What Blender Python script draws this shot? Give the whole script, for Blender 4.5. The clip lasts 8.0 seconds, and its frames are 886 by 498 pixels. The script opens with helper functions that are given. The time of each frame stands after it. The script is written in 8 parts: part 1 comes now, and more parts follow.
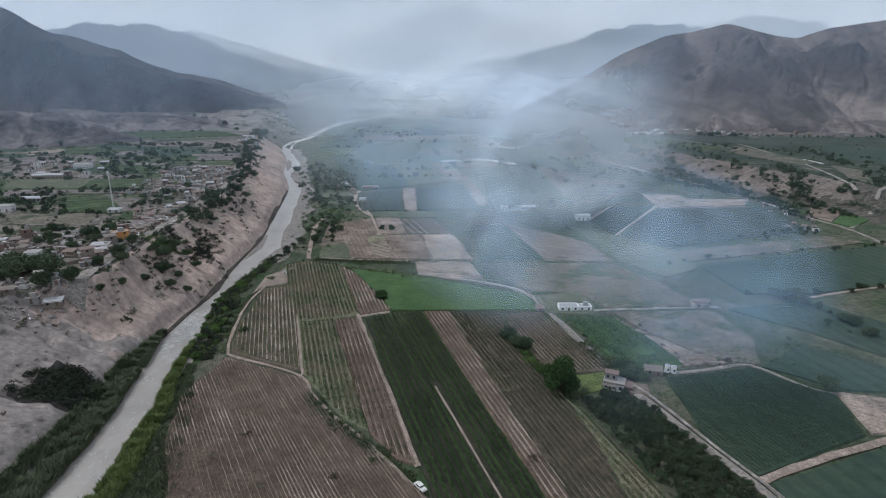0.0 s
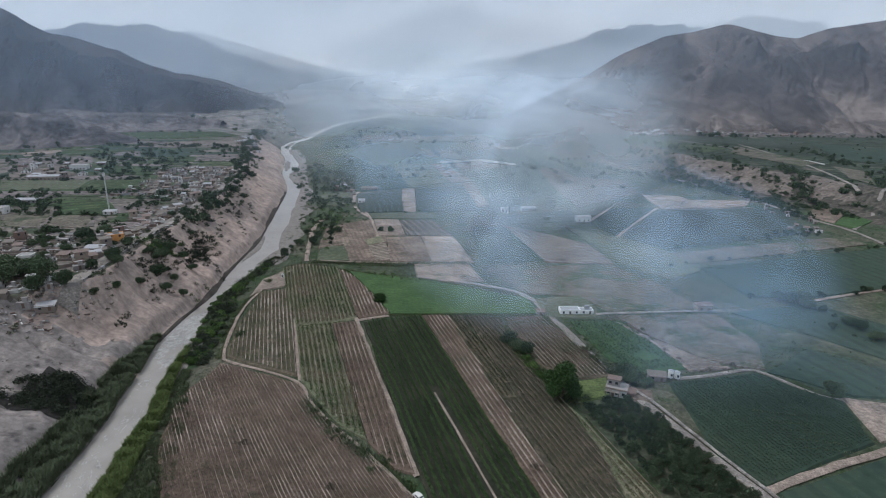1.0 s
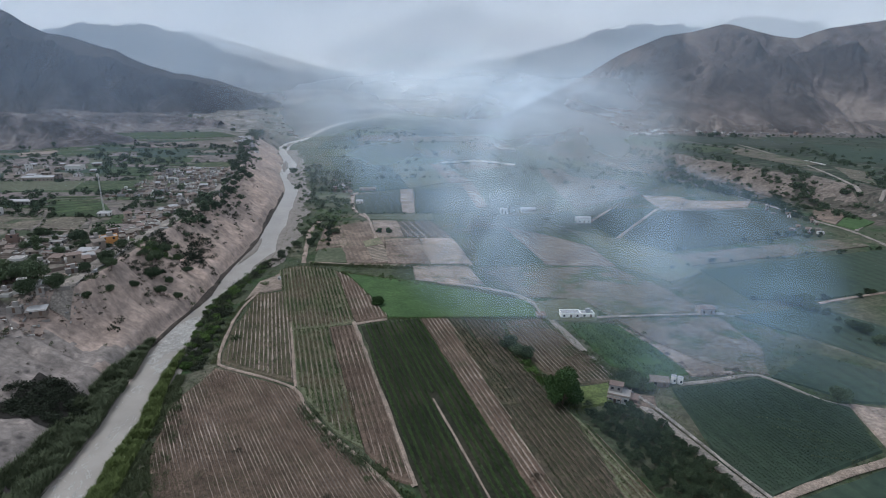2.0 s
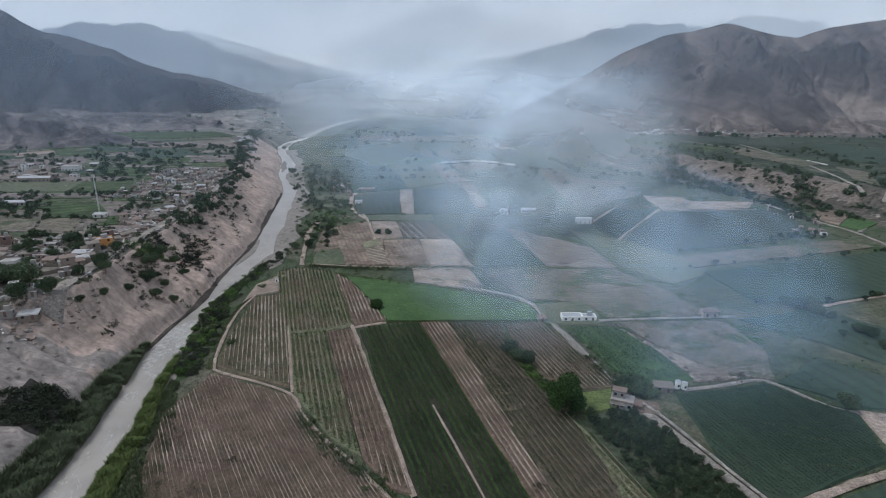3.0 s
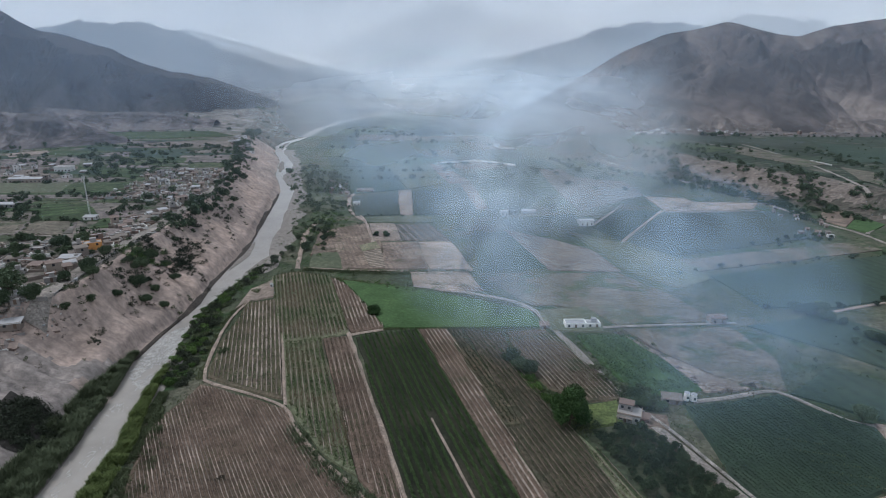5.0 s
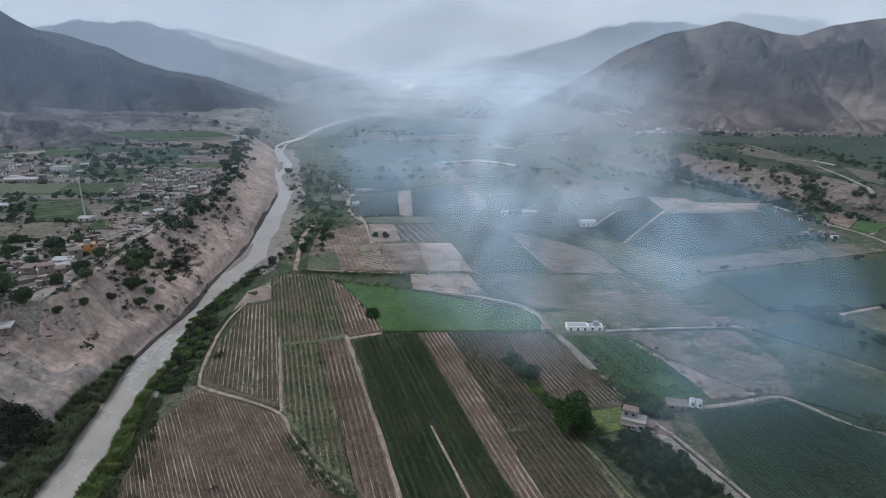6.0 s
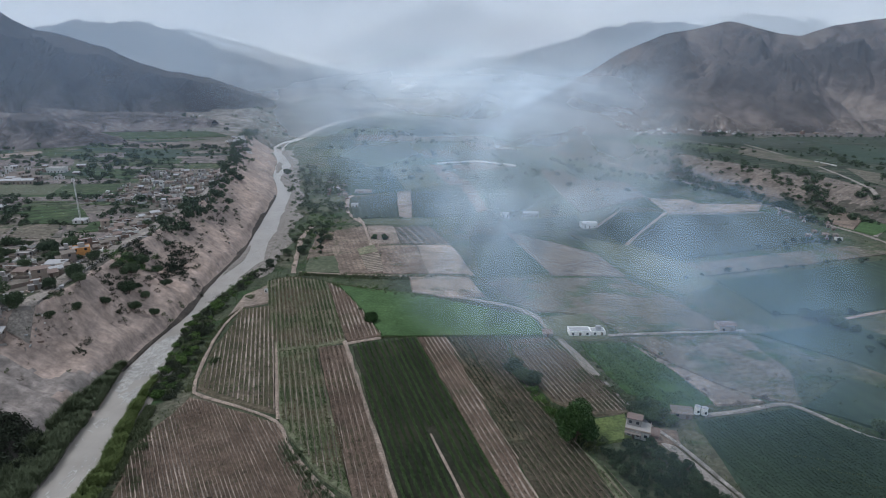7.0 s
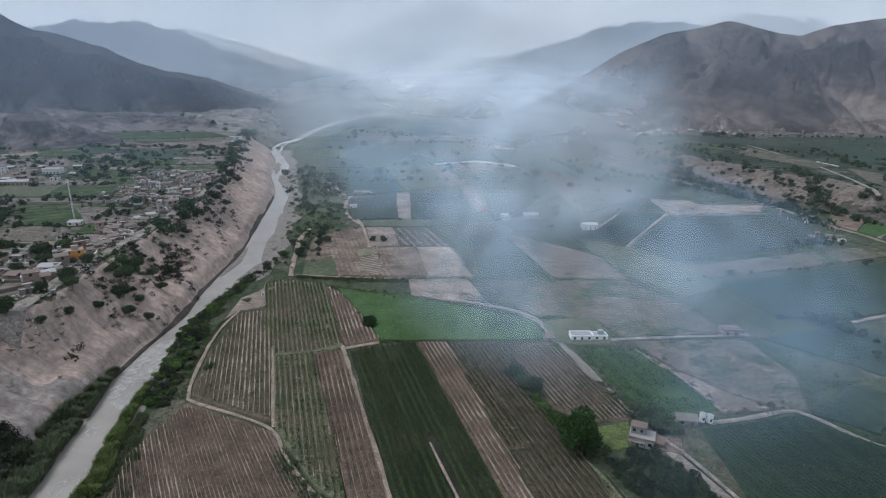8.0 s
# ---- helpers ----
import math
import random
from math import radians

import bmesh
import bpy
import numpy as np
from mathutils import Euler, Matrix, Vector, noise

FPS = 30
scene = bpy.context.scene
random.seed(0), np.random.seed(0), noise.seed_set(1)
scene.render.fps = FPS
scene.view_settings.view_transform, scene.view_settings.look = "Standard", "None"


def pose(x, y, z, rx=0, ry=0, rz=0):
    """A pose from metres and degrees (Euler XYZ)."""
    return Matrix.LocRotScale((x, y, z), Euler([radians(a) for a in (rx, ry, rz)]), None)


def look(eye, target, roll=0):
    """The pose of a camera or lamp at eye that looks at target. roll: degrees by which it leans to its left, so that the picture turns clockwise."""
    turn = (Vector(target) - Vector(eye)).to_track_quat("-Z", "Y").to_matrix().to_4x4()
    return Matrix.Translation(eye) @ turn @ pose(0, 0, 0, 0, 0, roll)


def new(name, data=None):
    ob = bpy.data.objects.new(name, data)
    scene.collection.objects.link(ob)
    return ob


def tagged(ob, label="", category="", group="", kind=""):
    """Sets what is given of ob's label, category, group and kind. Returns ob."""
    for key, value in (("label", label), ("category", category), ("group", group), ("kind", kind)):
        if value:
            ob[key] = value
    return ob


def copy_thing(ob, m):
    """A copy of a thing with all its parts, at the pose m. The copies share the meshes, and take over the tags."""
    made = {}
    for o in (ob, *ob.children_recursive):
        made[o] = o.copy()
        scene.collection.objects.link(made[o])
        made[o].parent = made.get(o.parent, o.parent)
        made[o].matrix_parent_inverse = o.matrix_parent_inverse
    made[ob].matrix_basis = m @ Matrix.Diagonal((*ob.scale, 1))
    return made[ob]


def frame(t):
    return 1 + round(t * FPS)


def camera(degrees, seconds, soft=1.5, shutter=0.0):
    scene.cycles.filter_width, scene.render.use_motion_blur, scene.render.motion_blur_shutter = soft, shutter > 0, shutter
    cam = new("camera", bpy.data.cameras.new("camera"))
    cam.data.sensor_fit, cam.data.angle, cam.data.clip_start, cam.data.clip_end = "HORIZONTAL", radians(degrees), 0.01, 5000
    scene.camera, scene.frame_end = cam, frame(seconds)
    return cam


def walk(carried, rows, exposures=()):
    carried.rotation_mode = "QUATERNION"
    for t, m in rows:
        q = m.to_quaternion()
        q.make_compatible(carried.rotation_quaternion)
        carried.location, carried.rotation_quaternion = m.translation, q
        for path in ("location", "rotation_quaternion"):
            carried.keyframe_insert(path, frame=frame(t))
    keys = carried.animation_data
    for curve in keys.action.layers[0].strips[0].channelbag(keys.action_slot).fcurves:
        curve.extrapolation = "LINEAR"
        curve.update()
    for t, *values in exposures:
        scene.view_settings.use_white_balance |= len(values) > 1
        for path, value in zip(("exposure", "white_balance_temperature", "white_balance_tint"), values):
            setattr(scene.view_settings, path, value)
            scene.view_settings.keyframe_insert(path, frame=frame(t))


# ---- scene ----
# ---------------------------------------------------------------- camera
cam = camera(76.0, 8.0, soft=1.0)
PATH = [
    (0, (0.219, -1.229, 109.893), (0.19, 0.685, 109.314), 0.4),
    (0.5, (0.158, 0.796, 109.912), (0.131, 2.711, 109.333), 0.4),
    (1, (0.136, 2.85, 109.929), (0.109, 4.764, 109.351), 0.4),
    (1.5, (0.124, 4.934, 109.941), (0.099, 6.848, 109.363), 0.4),
    (3, (0.056, 11.326, 110.016), (0.034, 13.24, 109.436), 0.4),
    (3.5, (0.013, 13.516, 110.002), (-0.009, 15.429, 109.421), 0.4),
    (4, (0.006, 15.705, 109.975), (-0.016, 17.618, 109.393), 0.4),
    (4.5, (0.05, 17.912, 109.955), (0.029, 19.825, 109.373), 0.4),
    (6, (0.033, 24.744, 109.854), (0.013, 26.657, 109.269), 0.4),
    (6.5, (-0.024, 27.004, 109.848), (-0.044, 28.917, 109.263), 0.4),
    (7, (-0.074, 29.235, 109.837), (-0.093, 31.148, 109.253), 0.4),
    (7.5, (-0.123, 31.468, 109.821), (-0.141, 33.381, 109.236), 0.4),
    (8, (-0.151, 33.68, 109.816), (-0.168, 35.593, 109.232), 0.4),
]
walk(cam, [(t, look(eye, target, roll)) for t, eye, target, roll in PATH], ((0.0, 0.2, 5750, 10), (8.0, 0.2, 5750, 10)))

# ---------------------------------------------------------------- sky and sun
world = bpy.data.worlds.new("hazy_sky")
scene.world = world
world.use_nodes = True
wn, wl = world.node_tree.nodes, world.node_tree.links
sky = wn.new("ShaderNodeTexSky")
sky.sky_type, sky.sun_disc = "NISHITA", False
sky.sun_elevation, sky.sun_rotation = radians(57), radians(-74)
sky.altitude, sky.air_density, sky.dust_density = 600, 1.2, 6.0
veil = wn.new("ShaderNodeMix")
veil.data_type = "RGBA"
veil.inputs[0].default_value = 0.72
veil.inputs[7].default_value = (7.0, 7.0, 6.9, 1)
wl.new(sky.outputs[0], veil.inputs[6])
wl.new(veil.outputs[2], wn["Background"].inputs[0])
wn["Background"].inputs[1].default_value = 0.105

sun = new("sun", bpy.data.lights.new("sun", "SUN"))
sun.data.energy, sun.data.angle, sun.data.color = 1.62, radians(10), (1.0, 0.95, 0.88)
sun.matrix_world = look((0, 0, 500), (0.52 * 400, -0.15 * 400, 500 - 0.84 * 400))


# ---------------------------------------------------------------- materials
def nodes_of(name):
    m = bpy.data.materials.new(name)
    m.use_nodes = True
    return m, m.node_tree.nodes, m.node_tree.links, m.node_tree.nodes["Principled BSDF"]


def noise_node(n, l, where, scale, detail=4.0, rough=0.6):
    t = n.new("ShaderNodeTexNoise")
    t.inputs["Scale"].default_value, t.inputs["Detail"].default_value, t.inputs["Roughness"].default_value = scale, detail, rough
    l.new(where, t.inputs["Vector"])
    return t


def ramp_node(n, l, fac, stops):
    r = n.new("ShaderNodeValToRGB")
    while len(r.color_ramp.elements) < len(stops):
        r.color_ramp.elements.new(0.5)
    for e, (p, c) in zip(r.color_ramp.elements, stops):
        e.position, e.color = p, (*c, 1)
    l.new(fac, r.inputs[0])
    return r


def mix_node(n, l, fac, a, b, blend="MIX"):
    m = n.new("ShaderNodeMix")
    m.data_type, m.blend_type = "RGBA", blend
    for value, k in ((fac, 0), (a, 6), (b, 7)):
        if isinstance(value, (int, float)):
            m.inputs[k].default_value = value
        elif isinstance(value, tuple):
            m.inputs[k].default_value = (*value, 1)
        else:
            l.new(value, m.inputs[k])
    return m.outputs[2]


def earth(name, colours, patch=0.03, grain=0.8, rough=0.95, bump=0.4, stripe=None, tint=None, span=0.5, streak=None, grow=1.0, gain=1.0, wash=None, detail=6.0):
    """Ground of two to four colours in patches, with grain and, at wish, furrows: stripe=(dx per dy, spacing, colour, strength)."""
    m, n, l, b = nodes_of(name)
    at = n.new("ShaderNodeNewGeometry").outputs["Position"]
    big = noise_node(n, l, at, patch, 5.0, 0.62)
    k = len(colours) - 1
    col = ramp_node(n, l, big.outputs[0], [(0.5 + span * (i / k - 0.5), c) for i, c in enumerate(colours)]).outputs[0]
    if tint:
        spots = noise_node(n, l, at, tint[1], 3.0, 0.7)
        gate = ramp_node(n, l, spots.outputs[0], [(tint[2], (0, 0, 0)), (tint[2] + 0.12, (1, 1, 1))])
        col = mix_node(n, l, gate.outputs[0], col, tint[0])
    if stripe:
        slope, gap, scol, amount = stripe
        flat = n.new("ShaderNodeVectorMath")
        flat.operation = "DOT_PRODUCT"
        size = math.hypot(1, slope)
        flat.inputs[1].default_value = (1 / size, -slope / size, 0)
        l.new(at, flat.inputs[0])
        wave = n.new("ShaderNodeMath")
        wave.operation = "MULTIPLY"
        wave.inputs[1].default_value = 2 * math.pi / gap
        l.new(flat.outputs["Value"], wave.inputs[0])
        sine = n.new("ShaderNodeMath")
        sine.operation = "SINE"
        l.new(wave.outputs[0], sine.inputs[0])
        gap_noise = noise_node(n, l, at, 0.08, 3.0)
        both = n.new("ShaderNodeMath")
        both.operation = "MULTIPLY"
        l.new(sine.outputs[0], both.inputs[0])
        l.new(gap_noise.outputs[0], both.inputs[1])
        edge = ramp_node(n, l, both.outputs[0], [(0.0, (0, 0, 0)), (0.45, (amount, amount, amount))])
        col = mix_node(n, l, edge.outputs[0], col, scol)
    if streak:
        mp = n.new("ShaderNodeMapping")
        mp.inputs["Scale"].default_value = streak
        l.new(at, mp.inputs["Vector"])
        run = noise_node(n, l, mp.outputs[0], 1.0, 5.0, 0.65)
        vein = ramp_node(n, l, run.outputs[0], [(0.3, (0.68, 0.68, 0.68)), (0.5, (0.96, 0.96, 0.96)), (0.72, (1.35, 1.33, 1.3))])
        col = mix_node(n, l, 0.8, col, vein.outputs[0], "MULTIPLY")
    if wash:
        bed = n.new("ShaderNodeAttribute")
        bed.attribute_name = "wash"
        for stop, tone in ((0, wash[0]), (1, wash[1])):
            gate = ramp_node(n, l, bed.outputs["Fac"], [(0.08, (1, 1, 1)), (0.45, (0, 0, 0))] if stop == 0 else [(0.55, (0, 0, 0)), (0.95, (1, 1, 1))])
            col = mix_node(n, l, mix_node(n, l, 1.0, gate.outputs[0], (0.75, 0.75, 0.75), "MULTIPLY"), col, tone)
    fine = noise_node(n, l, at, grain, detail, 0.7)
    shade = ramp_node(n, l, fine.outputs[0], [(0.3, (0.5, 0.5, 0.5)), (0.5, (0.97, 0.97, 0.97)), (0.7, (1.5, 1.5, 1.5))])
    col = mix_node(n, l, gain, col, shade.outputs[0], "MULTIPLY")
    middle = noise_node(n, l, at, grain * 0.21, 4.0, 0.6)
    tone = ramp_node(n, l, middle.outputs[0], [(0.3, (0.72, 0.74, 0.74)), (0.7, (1.24, 1.22, 1.2))])
    col = mix_node(n, l, gain, col, tone.outputs[0], "MULTIPLY")
    l.new(col, b.inputs["Base Color"])
    bp = n.new("ShaderNodeBump")
    bp.inputs["Strength"].default_value, bp.inputs["Distance"].default_value = bump, 0.6 * grow
    l.new(fine.outputs[0], bp.inputs["Height"])
    l.new(bp.outputs[0], b.inputs["Normal"])
    b.inputs["Roughness"].default_value = rough
    b.inputs["Specular IOR Level"].default_value = 0.15
    return m


def leaves(name, dark, light, dry=None):
    m, n, l, b = nodes_of(name)
    g = n.new("ShaderNodeNewGeometry")
    o = n.new("ShaderNodeObjectInfo")
    add = n.new("ShaderNodeMath")
    add.operation = "ADD"
    l.new(g.outputs["Random Per Island"], add.inputs[0])
    l.new(o.outputs["Random"], add.inputs[1])
    half = n.new("ShaderNodeMath")
    half.operation = "MULTIPLY"
    half.inputs[1].default_value = 0.5
    l.new(add.outputs[0], half.inputs[0])
    col = ramp_node(n, l, half.outputs[0], [(0.1, dark), (0.85, light)]).outputs[0]
    if dry:
        big = noise_node(n, l, g.outputs["Position"], 0.045, 4.0)
        gate = ramp_node(n, l, big.outputs[0], [(0.46, (0, 0, 0)), (0.62, (1, 1, 1))])
        col = mix_node(n, l, gate.outputs[0], col, dry)
    l.new(col, b.inputs["Base Color"])
    b.inputs["Roughness"].default_value = 0.75
    b.inputs["Specular IOR Level"].default_value = 0.2
    return m


def plaster(name, colour, worn=(0.25, 0.22, 0.2), rough=0.9):
    m, n, l, b = nodes_of(name)
    at = n.new("ShaderNodeNewGeometry").outputs["Position"]
    a = noise_node(n, l, at, 0.5, 5.0, 0.7)
    gate = ramp_node(n, l, a.outputs[0], [(0.5, (0, 0, 0)), (0.75, (0.7, 0.7, 0.7))])
    col = mix_node(n, l, gate.outputs[0], colour, worn)
    f = noise_node(n, l, at, 4.0, 4.0)
    sh = ramp_node(n, l, f.outputs[0], [(0.3, (0.8, 0.8, 0.8)), (0.7, (1.1, 1.1, 1.1))])
    l.new(mix_node(n, l, 1.0, col, sh.outputs[0], "MULTIPLY"), b.inputs["Base Color"])
    b.inputs["Roughness"].default_value = rough
    return m


M_SLOPE = earth("dusty_slope", [(0.228, 0.186, 0.163), (0.318, 0.255, 0.222), (0.408, 0.31, 0.252)], 0.022, 0.35, bump=0.7, tint=((0.14, 0.12, 0.11), 0.11, 0.62), streak=(0.1, 0.42, 0.2), gain=0.6)
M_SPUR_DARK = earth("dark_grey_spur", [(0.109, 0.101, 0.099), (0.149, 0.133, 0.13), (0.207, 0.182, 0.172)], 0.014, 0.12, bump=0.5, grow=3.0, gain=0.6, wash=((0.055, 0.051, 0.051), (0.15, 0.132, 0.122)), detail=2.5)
M_APRON = earth("grey_apron", [(0.103, 0.099, 0.09), (0.154, 0.143, 0.133), (0.215, 0.194, 0.179)], 0.02, 0.12, bump=0.4, tint=((0.045, 0.052, 0.036), 0.03, 0.54), detail=2.5)
# Greyer, darker near slope; part of the darkness stands in for lens falloff.
M_SLOPE_GREY = earth("grey_rubble_slope", [(0.157, 0.14, 0.134), (0.207, 0.184, 0.171), (0.263, 0.228, 0.209)], 0.03, 0.35, bump=0.8, tint=((0.075, 0.069, 0.066), 0.09, 0.58), streak=(0.12, 0.3, 0.2), gain=0.8)
M_TERRACE = earth("terrace_soil", [(0.069, 0.067, 0.053), (0.12, 0.107, 0.093), (0.189, 0.165, 0.146)], 0.025, 0.35, tint=((0.045, 0.058, 0.034), 0.04, 0.485))
M_PLAIN = earth("valley_soil", [(0.035, 0.052, 0.031), (0.061, 0.071, 0.045), (0.118, 0.106, 0.083)], 0.018, 0.6, tint=((0.03, 0.052, 0.022), 0.05, 0.52))
M_SCARP = earth("scarp_soil", [(0.045, 0.046, 0.036), (0.078, 0.07, 0.059), (0.12, 0.103, 0.088)], 0.02, 0.3, bump=0.8, tint=((0.03, 0.038, 0.026), 0.04, 0.5), stripe=(-0.5, 6.0, (0.045, 0.045, 0.036), 0.3), detail=2.5)
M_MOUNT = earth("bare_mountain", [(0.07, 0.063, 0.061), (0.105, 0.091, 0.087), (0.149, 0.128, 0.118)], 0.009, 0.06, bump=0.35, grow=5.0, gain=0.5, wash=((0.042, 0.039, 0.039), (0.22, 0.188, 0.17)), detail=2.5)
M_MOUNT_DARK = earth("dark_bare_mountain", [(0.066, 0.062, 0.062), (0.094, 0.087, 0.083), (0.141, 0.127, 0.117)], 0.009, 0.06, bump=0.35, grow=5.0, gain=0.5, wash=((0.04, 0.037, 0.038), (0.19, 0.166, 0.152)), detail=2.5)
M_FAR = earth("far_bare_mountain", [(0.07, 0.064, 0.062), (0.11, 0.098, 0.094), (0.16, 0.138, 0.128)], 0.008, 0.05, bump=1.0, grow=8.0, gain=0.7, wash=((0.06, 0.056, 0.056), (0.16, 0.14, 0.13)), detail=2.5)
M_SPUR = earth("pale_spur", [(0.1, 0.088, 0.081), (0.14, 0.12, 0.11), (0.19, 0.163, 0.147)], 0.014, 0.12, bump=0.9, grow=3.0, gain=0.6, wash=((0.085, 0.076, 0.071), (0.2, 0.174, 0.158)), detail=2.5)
M_TRACK = earth("dirt_track", [(0.16, 0.128, 0.105), (0.25, 0.202, 0.168), (0.32, 0.262, 0.218)], 0.15, 1.5)
M_RIDGE_STONE = earth("heaped_stones", [(0.13, 0.118, 0.106), (0.24, 0.22, 0.2), (0.34, 0.315, 0.29)], 0.25, 1.6, bump=1.0, span=0.4)
M_ROAD = earth("gravel_road", [(0.14, 0.126, 0.112), (0.21, 0.19, 0.17), (0.28, 0.252, 0.228)], 0.12, 1.2)


def water_material():
    m, n, l, b = nodes_of("muddy_water")
    at = n.new("ShaderNodeNewGeometry").outputs["Position"]
    a = noise_node(n, l, at, 0.06, 4.0)
    col = ramp_node(n, l, a.outputs[0], [(0.3, (0.2, 0.183, 0.16)), (0.7, (0.285, 0.262, 0.232))]).outputs[0]
    l.new(col, b.inputs["Base Color"])
    w = noise_node(n, l, at, 0.7, 4.0)
    bp = n.new("ShaderNodeBump")
    bp.inputs["Strength"].default_value, bp.inputs["Distance"].default_value = 0.25, 0.3
    l.new(w.outputs[0], bp.inputs["Height"])
    l.new(bp.outputs[0], b.inputs["Normal"])
    b.inputs["Roughness"].default_value = 0.35
    return m


M_WATER = water_material()


# ---------------------------------------------------------------- mesh helpers
def part(name, bm, material, parent, label=""):
    me = bpy.data.meshes.new(name)
    bm.to_mesh(me)
    bm.free()
    me.materials.append(material)
    ob = new(name, me)
    ob.parent = parent
    return tagged(ob, label)


def raw_mesh(name, verts, quads, mats, index=None, smooth=False):
    """A mesh from arrays of vertices and of four-cornered faces."""
    verts, quads = np.asarray(verts, np.float32), np.asarray(quads, np.int32)
    me = bpy.data.meshes.new(name)
    me.vertices.add(len(verts))
    me.vertices.foreach_set("co", verts.ravel())
    me.loops.add(quads.size)
    me.loops.foreach_set("vertex_index", quads.ravel())
    me.polygons.add(len(quads))
    me.polygons.foreach_set("loop_start", np.arange(len(quads), dtype=np.int32) * 4)
    if index is not None:
        me.polygons.foreach_set("material_index", np.asarray(index, np.int32))
    me.polygons.foreach_set("use_smooth", np.full(len(quads), smooth))
    for m in mats:
        me.materials.append(m)
    me.update(calc_edges=True)
    return me


def grid_faces(nu, nv):
    i = np.arange(nu - 1)[:, None] * nv + np.arange(nv - 1)[None, :]
    return np.stack([i, i + nv, i + nv + 1, i + 1], -1).reshape(-1, 4)


def hash01(i, j, seed):
    h = (i.astype(np.int64) * 374761393 + j.astype(np.int64) * 668265263 + seed * 974634777) & 0x7FFFFFFF
    h = ((h ^ (h >> 13)) * 1274126177) & 0x7FFFFFFF
    return ((h ^ (h >> 16)) & 0xFFFF) / 65535.0


def lattice(x, y, seed=0):
    x, y = np.asarray(x, float), np.asarray(y, float)
    i, j = np.floor(x), np.floor(y)
    u, v = x - i, y - j
    u, v = u * u * (3 - 2 * u), v * v * (3 - 2 * v)
    a, b = hash01(i, j, seed), hash01(i + 1, j, seed)
    c, d = hash01(i, j + 1, seed), hash01(i + 1, j + 1, seed)
    return (a * (1 - u) + b * u) * (1 - v) + (c * (1 - u) + d * u) * v


def fbm(x, y, seed=0, octaves=4):
    total, amp, size = 0.0, 0.5, 0.0
    for k in range(octaves):
        total, size = total + amp * lattice(x * 2 ** k, y * 2 ** k, seed + k), size + amp
        amp *= 0.5
    return total / size


def leaf_cards(rng, centres, size, lift=0.35):
    """Small four-cornered leaves, one at each centre, turned at random."""
    c = np.asarray(centres, float)
    n = len(c)
    a = rng.normal(size=(n, 3))
    a /= np.linalg.norm(a, axis=1)[:, None]
    b = np.cross(a, rng.normal(size=(n, 3)))
    b /= np.linalg.norm(b, axis=1)[:, None]
    s = size * rng.uniform(0.6, 1.3, n)[:, None]
    v = np.stack([c - a * s, c - b * s * 0.6, c + a * s, c + b * s * 0.6], 1).reshape(-1, 3)
    return v, np.arange(4 * n).reshape(-1, 4)


# ---------------------------------------------------------------- the lie of the land
RIVER_Y = (60, 124, 148, 169, 195, 224, 252, 284, 319, 366, 397, 435, 480, 536, 574, 621, 672, 714, 782, 852, 934, 991, 1060, 1161, 1292, 1438, 1600, 1700, 2180, 3000)
RIVER_L = (-108, -110, -112, -115, -119, -126, -126, -125, -130, -132, -136, -143, -150, -160, -168, -183, -202, -212, -229, -255, -281, -286, -278, -284, -288, -280, -250, -224, -146, -50)
RIVER_R = (-97, -98, -100, -102, -108, -112, -118, -121, -118, -114, -120, -126, -134, -145, -152, -168, -185, -190, -211, -239, -264, -272, -265, -270, -274, -266, -234, -206, -128, -30)
RIM_Y = (100, 180, 205, 222, 232, 268, 319, 374, 436, 556, 727, 879, 980, 1300, 2200)
RIM_X = (-195, -185, -174, -158, -153, -158, -161, -166, -173, -207, -257, -300, -325, -400, -420)
SCARP_Y = (200, 330, 439, 511, 544, 637, 711, 834, 1100, 2200)
SCARP_X = (470, 400, 350, 332, 297, 267, 228, 165, 120, 150)
TOP_X = (500, 430, 392, 380, 360, 325, 292, 225, 190, 230)
TERRACE, BENCH = 27.0, 18.0


def river_l(y):
    return np.interp(y, RIVER_Y, RIVER_L) + 2.4 * (fbm(np.asarray(y, float) / 23, 0 * np.asarray(y, float), 7, 3) - 0.5)


def river_r(y):
    return np.interp(y, RIVER_Y, RIVER_R) + 2.4 * (fbm(np.asarray(y, float) / 19, 0 * np.asarray(y, float), 9, 3) - 0.5)


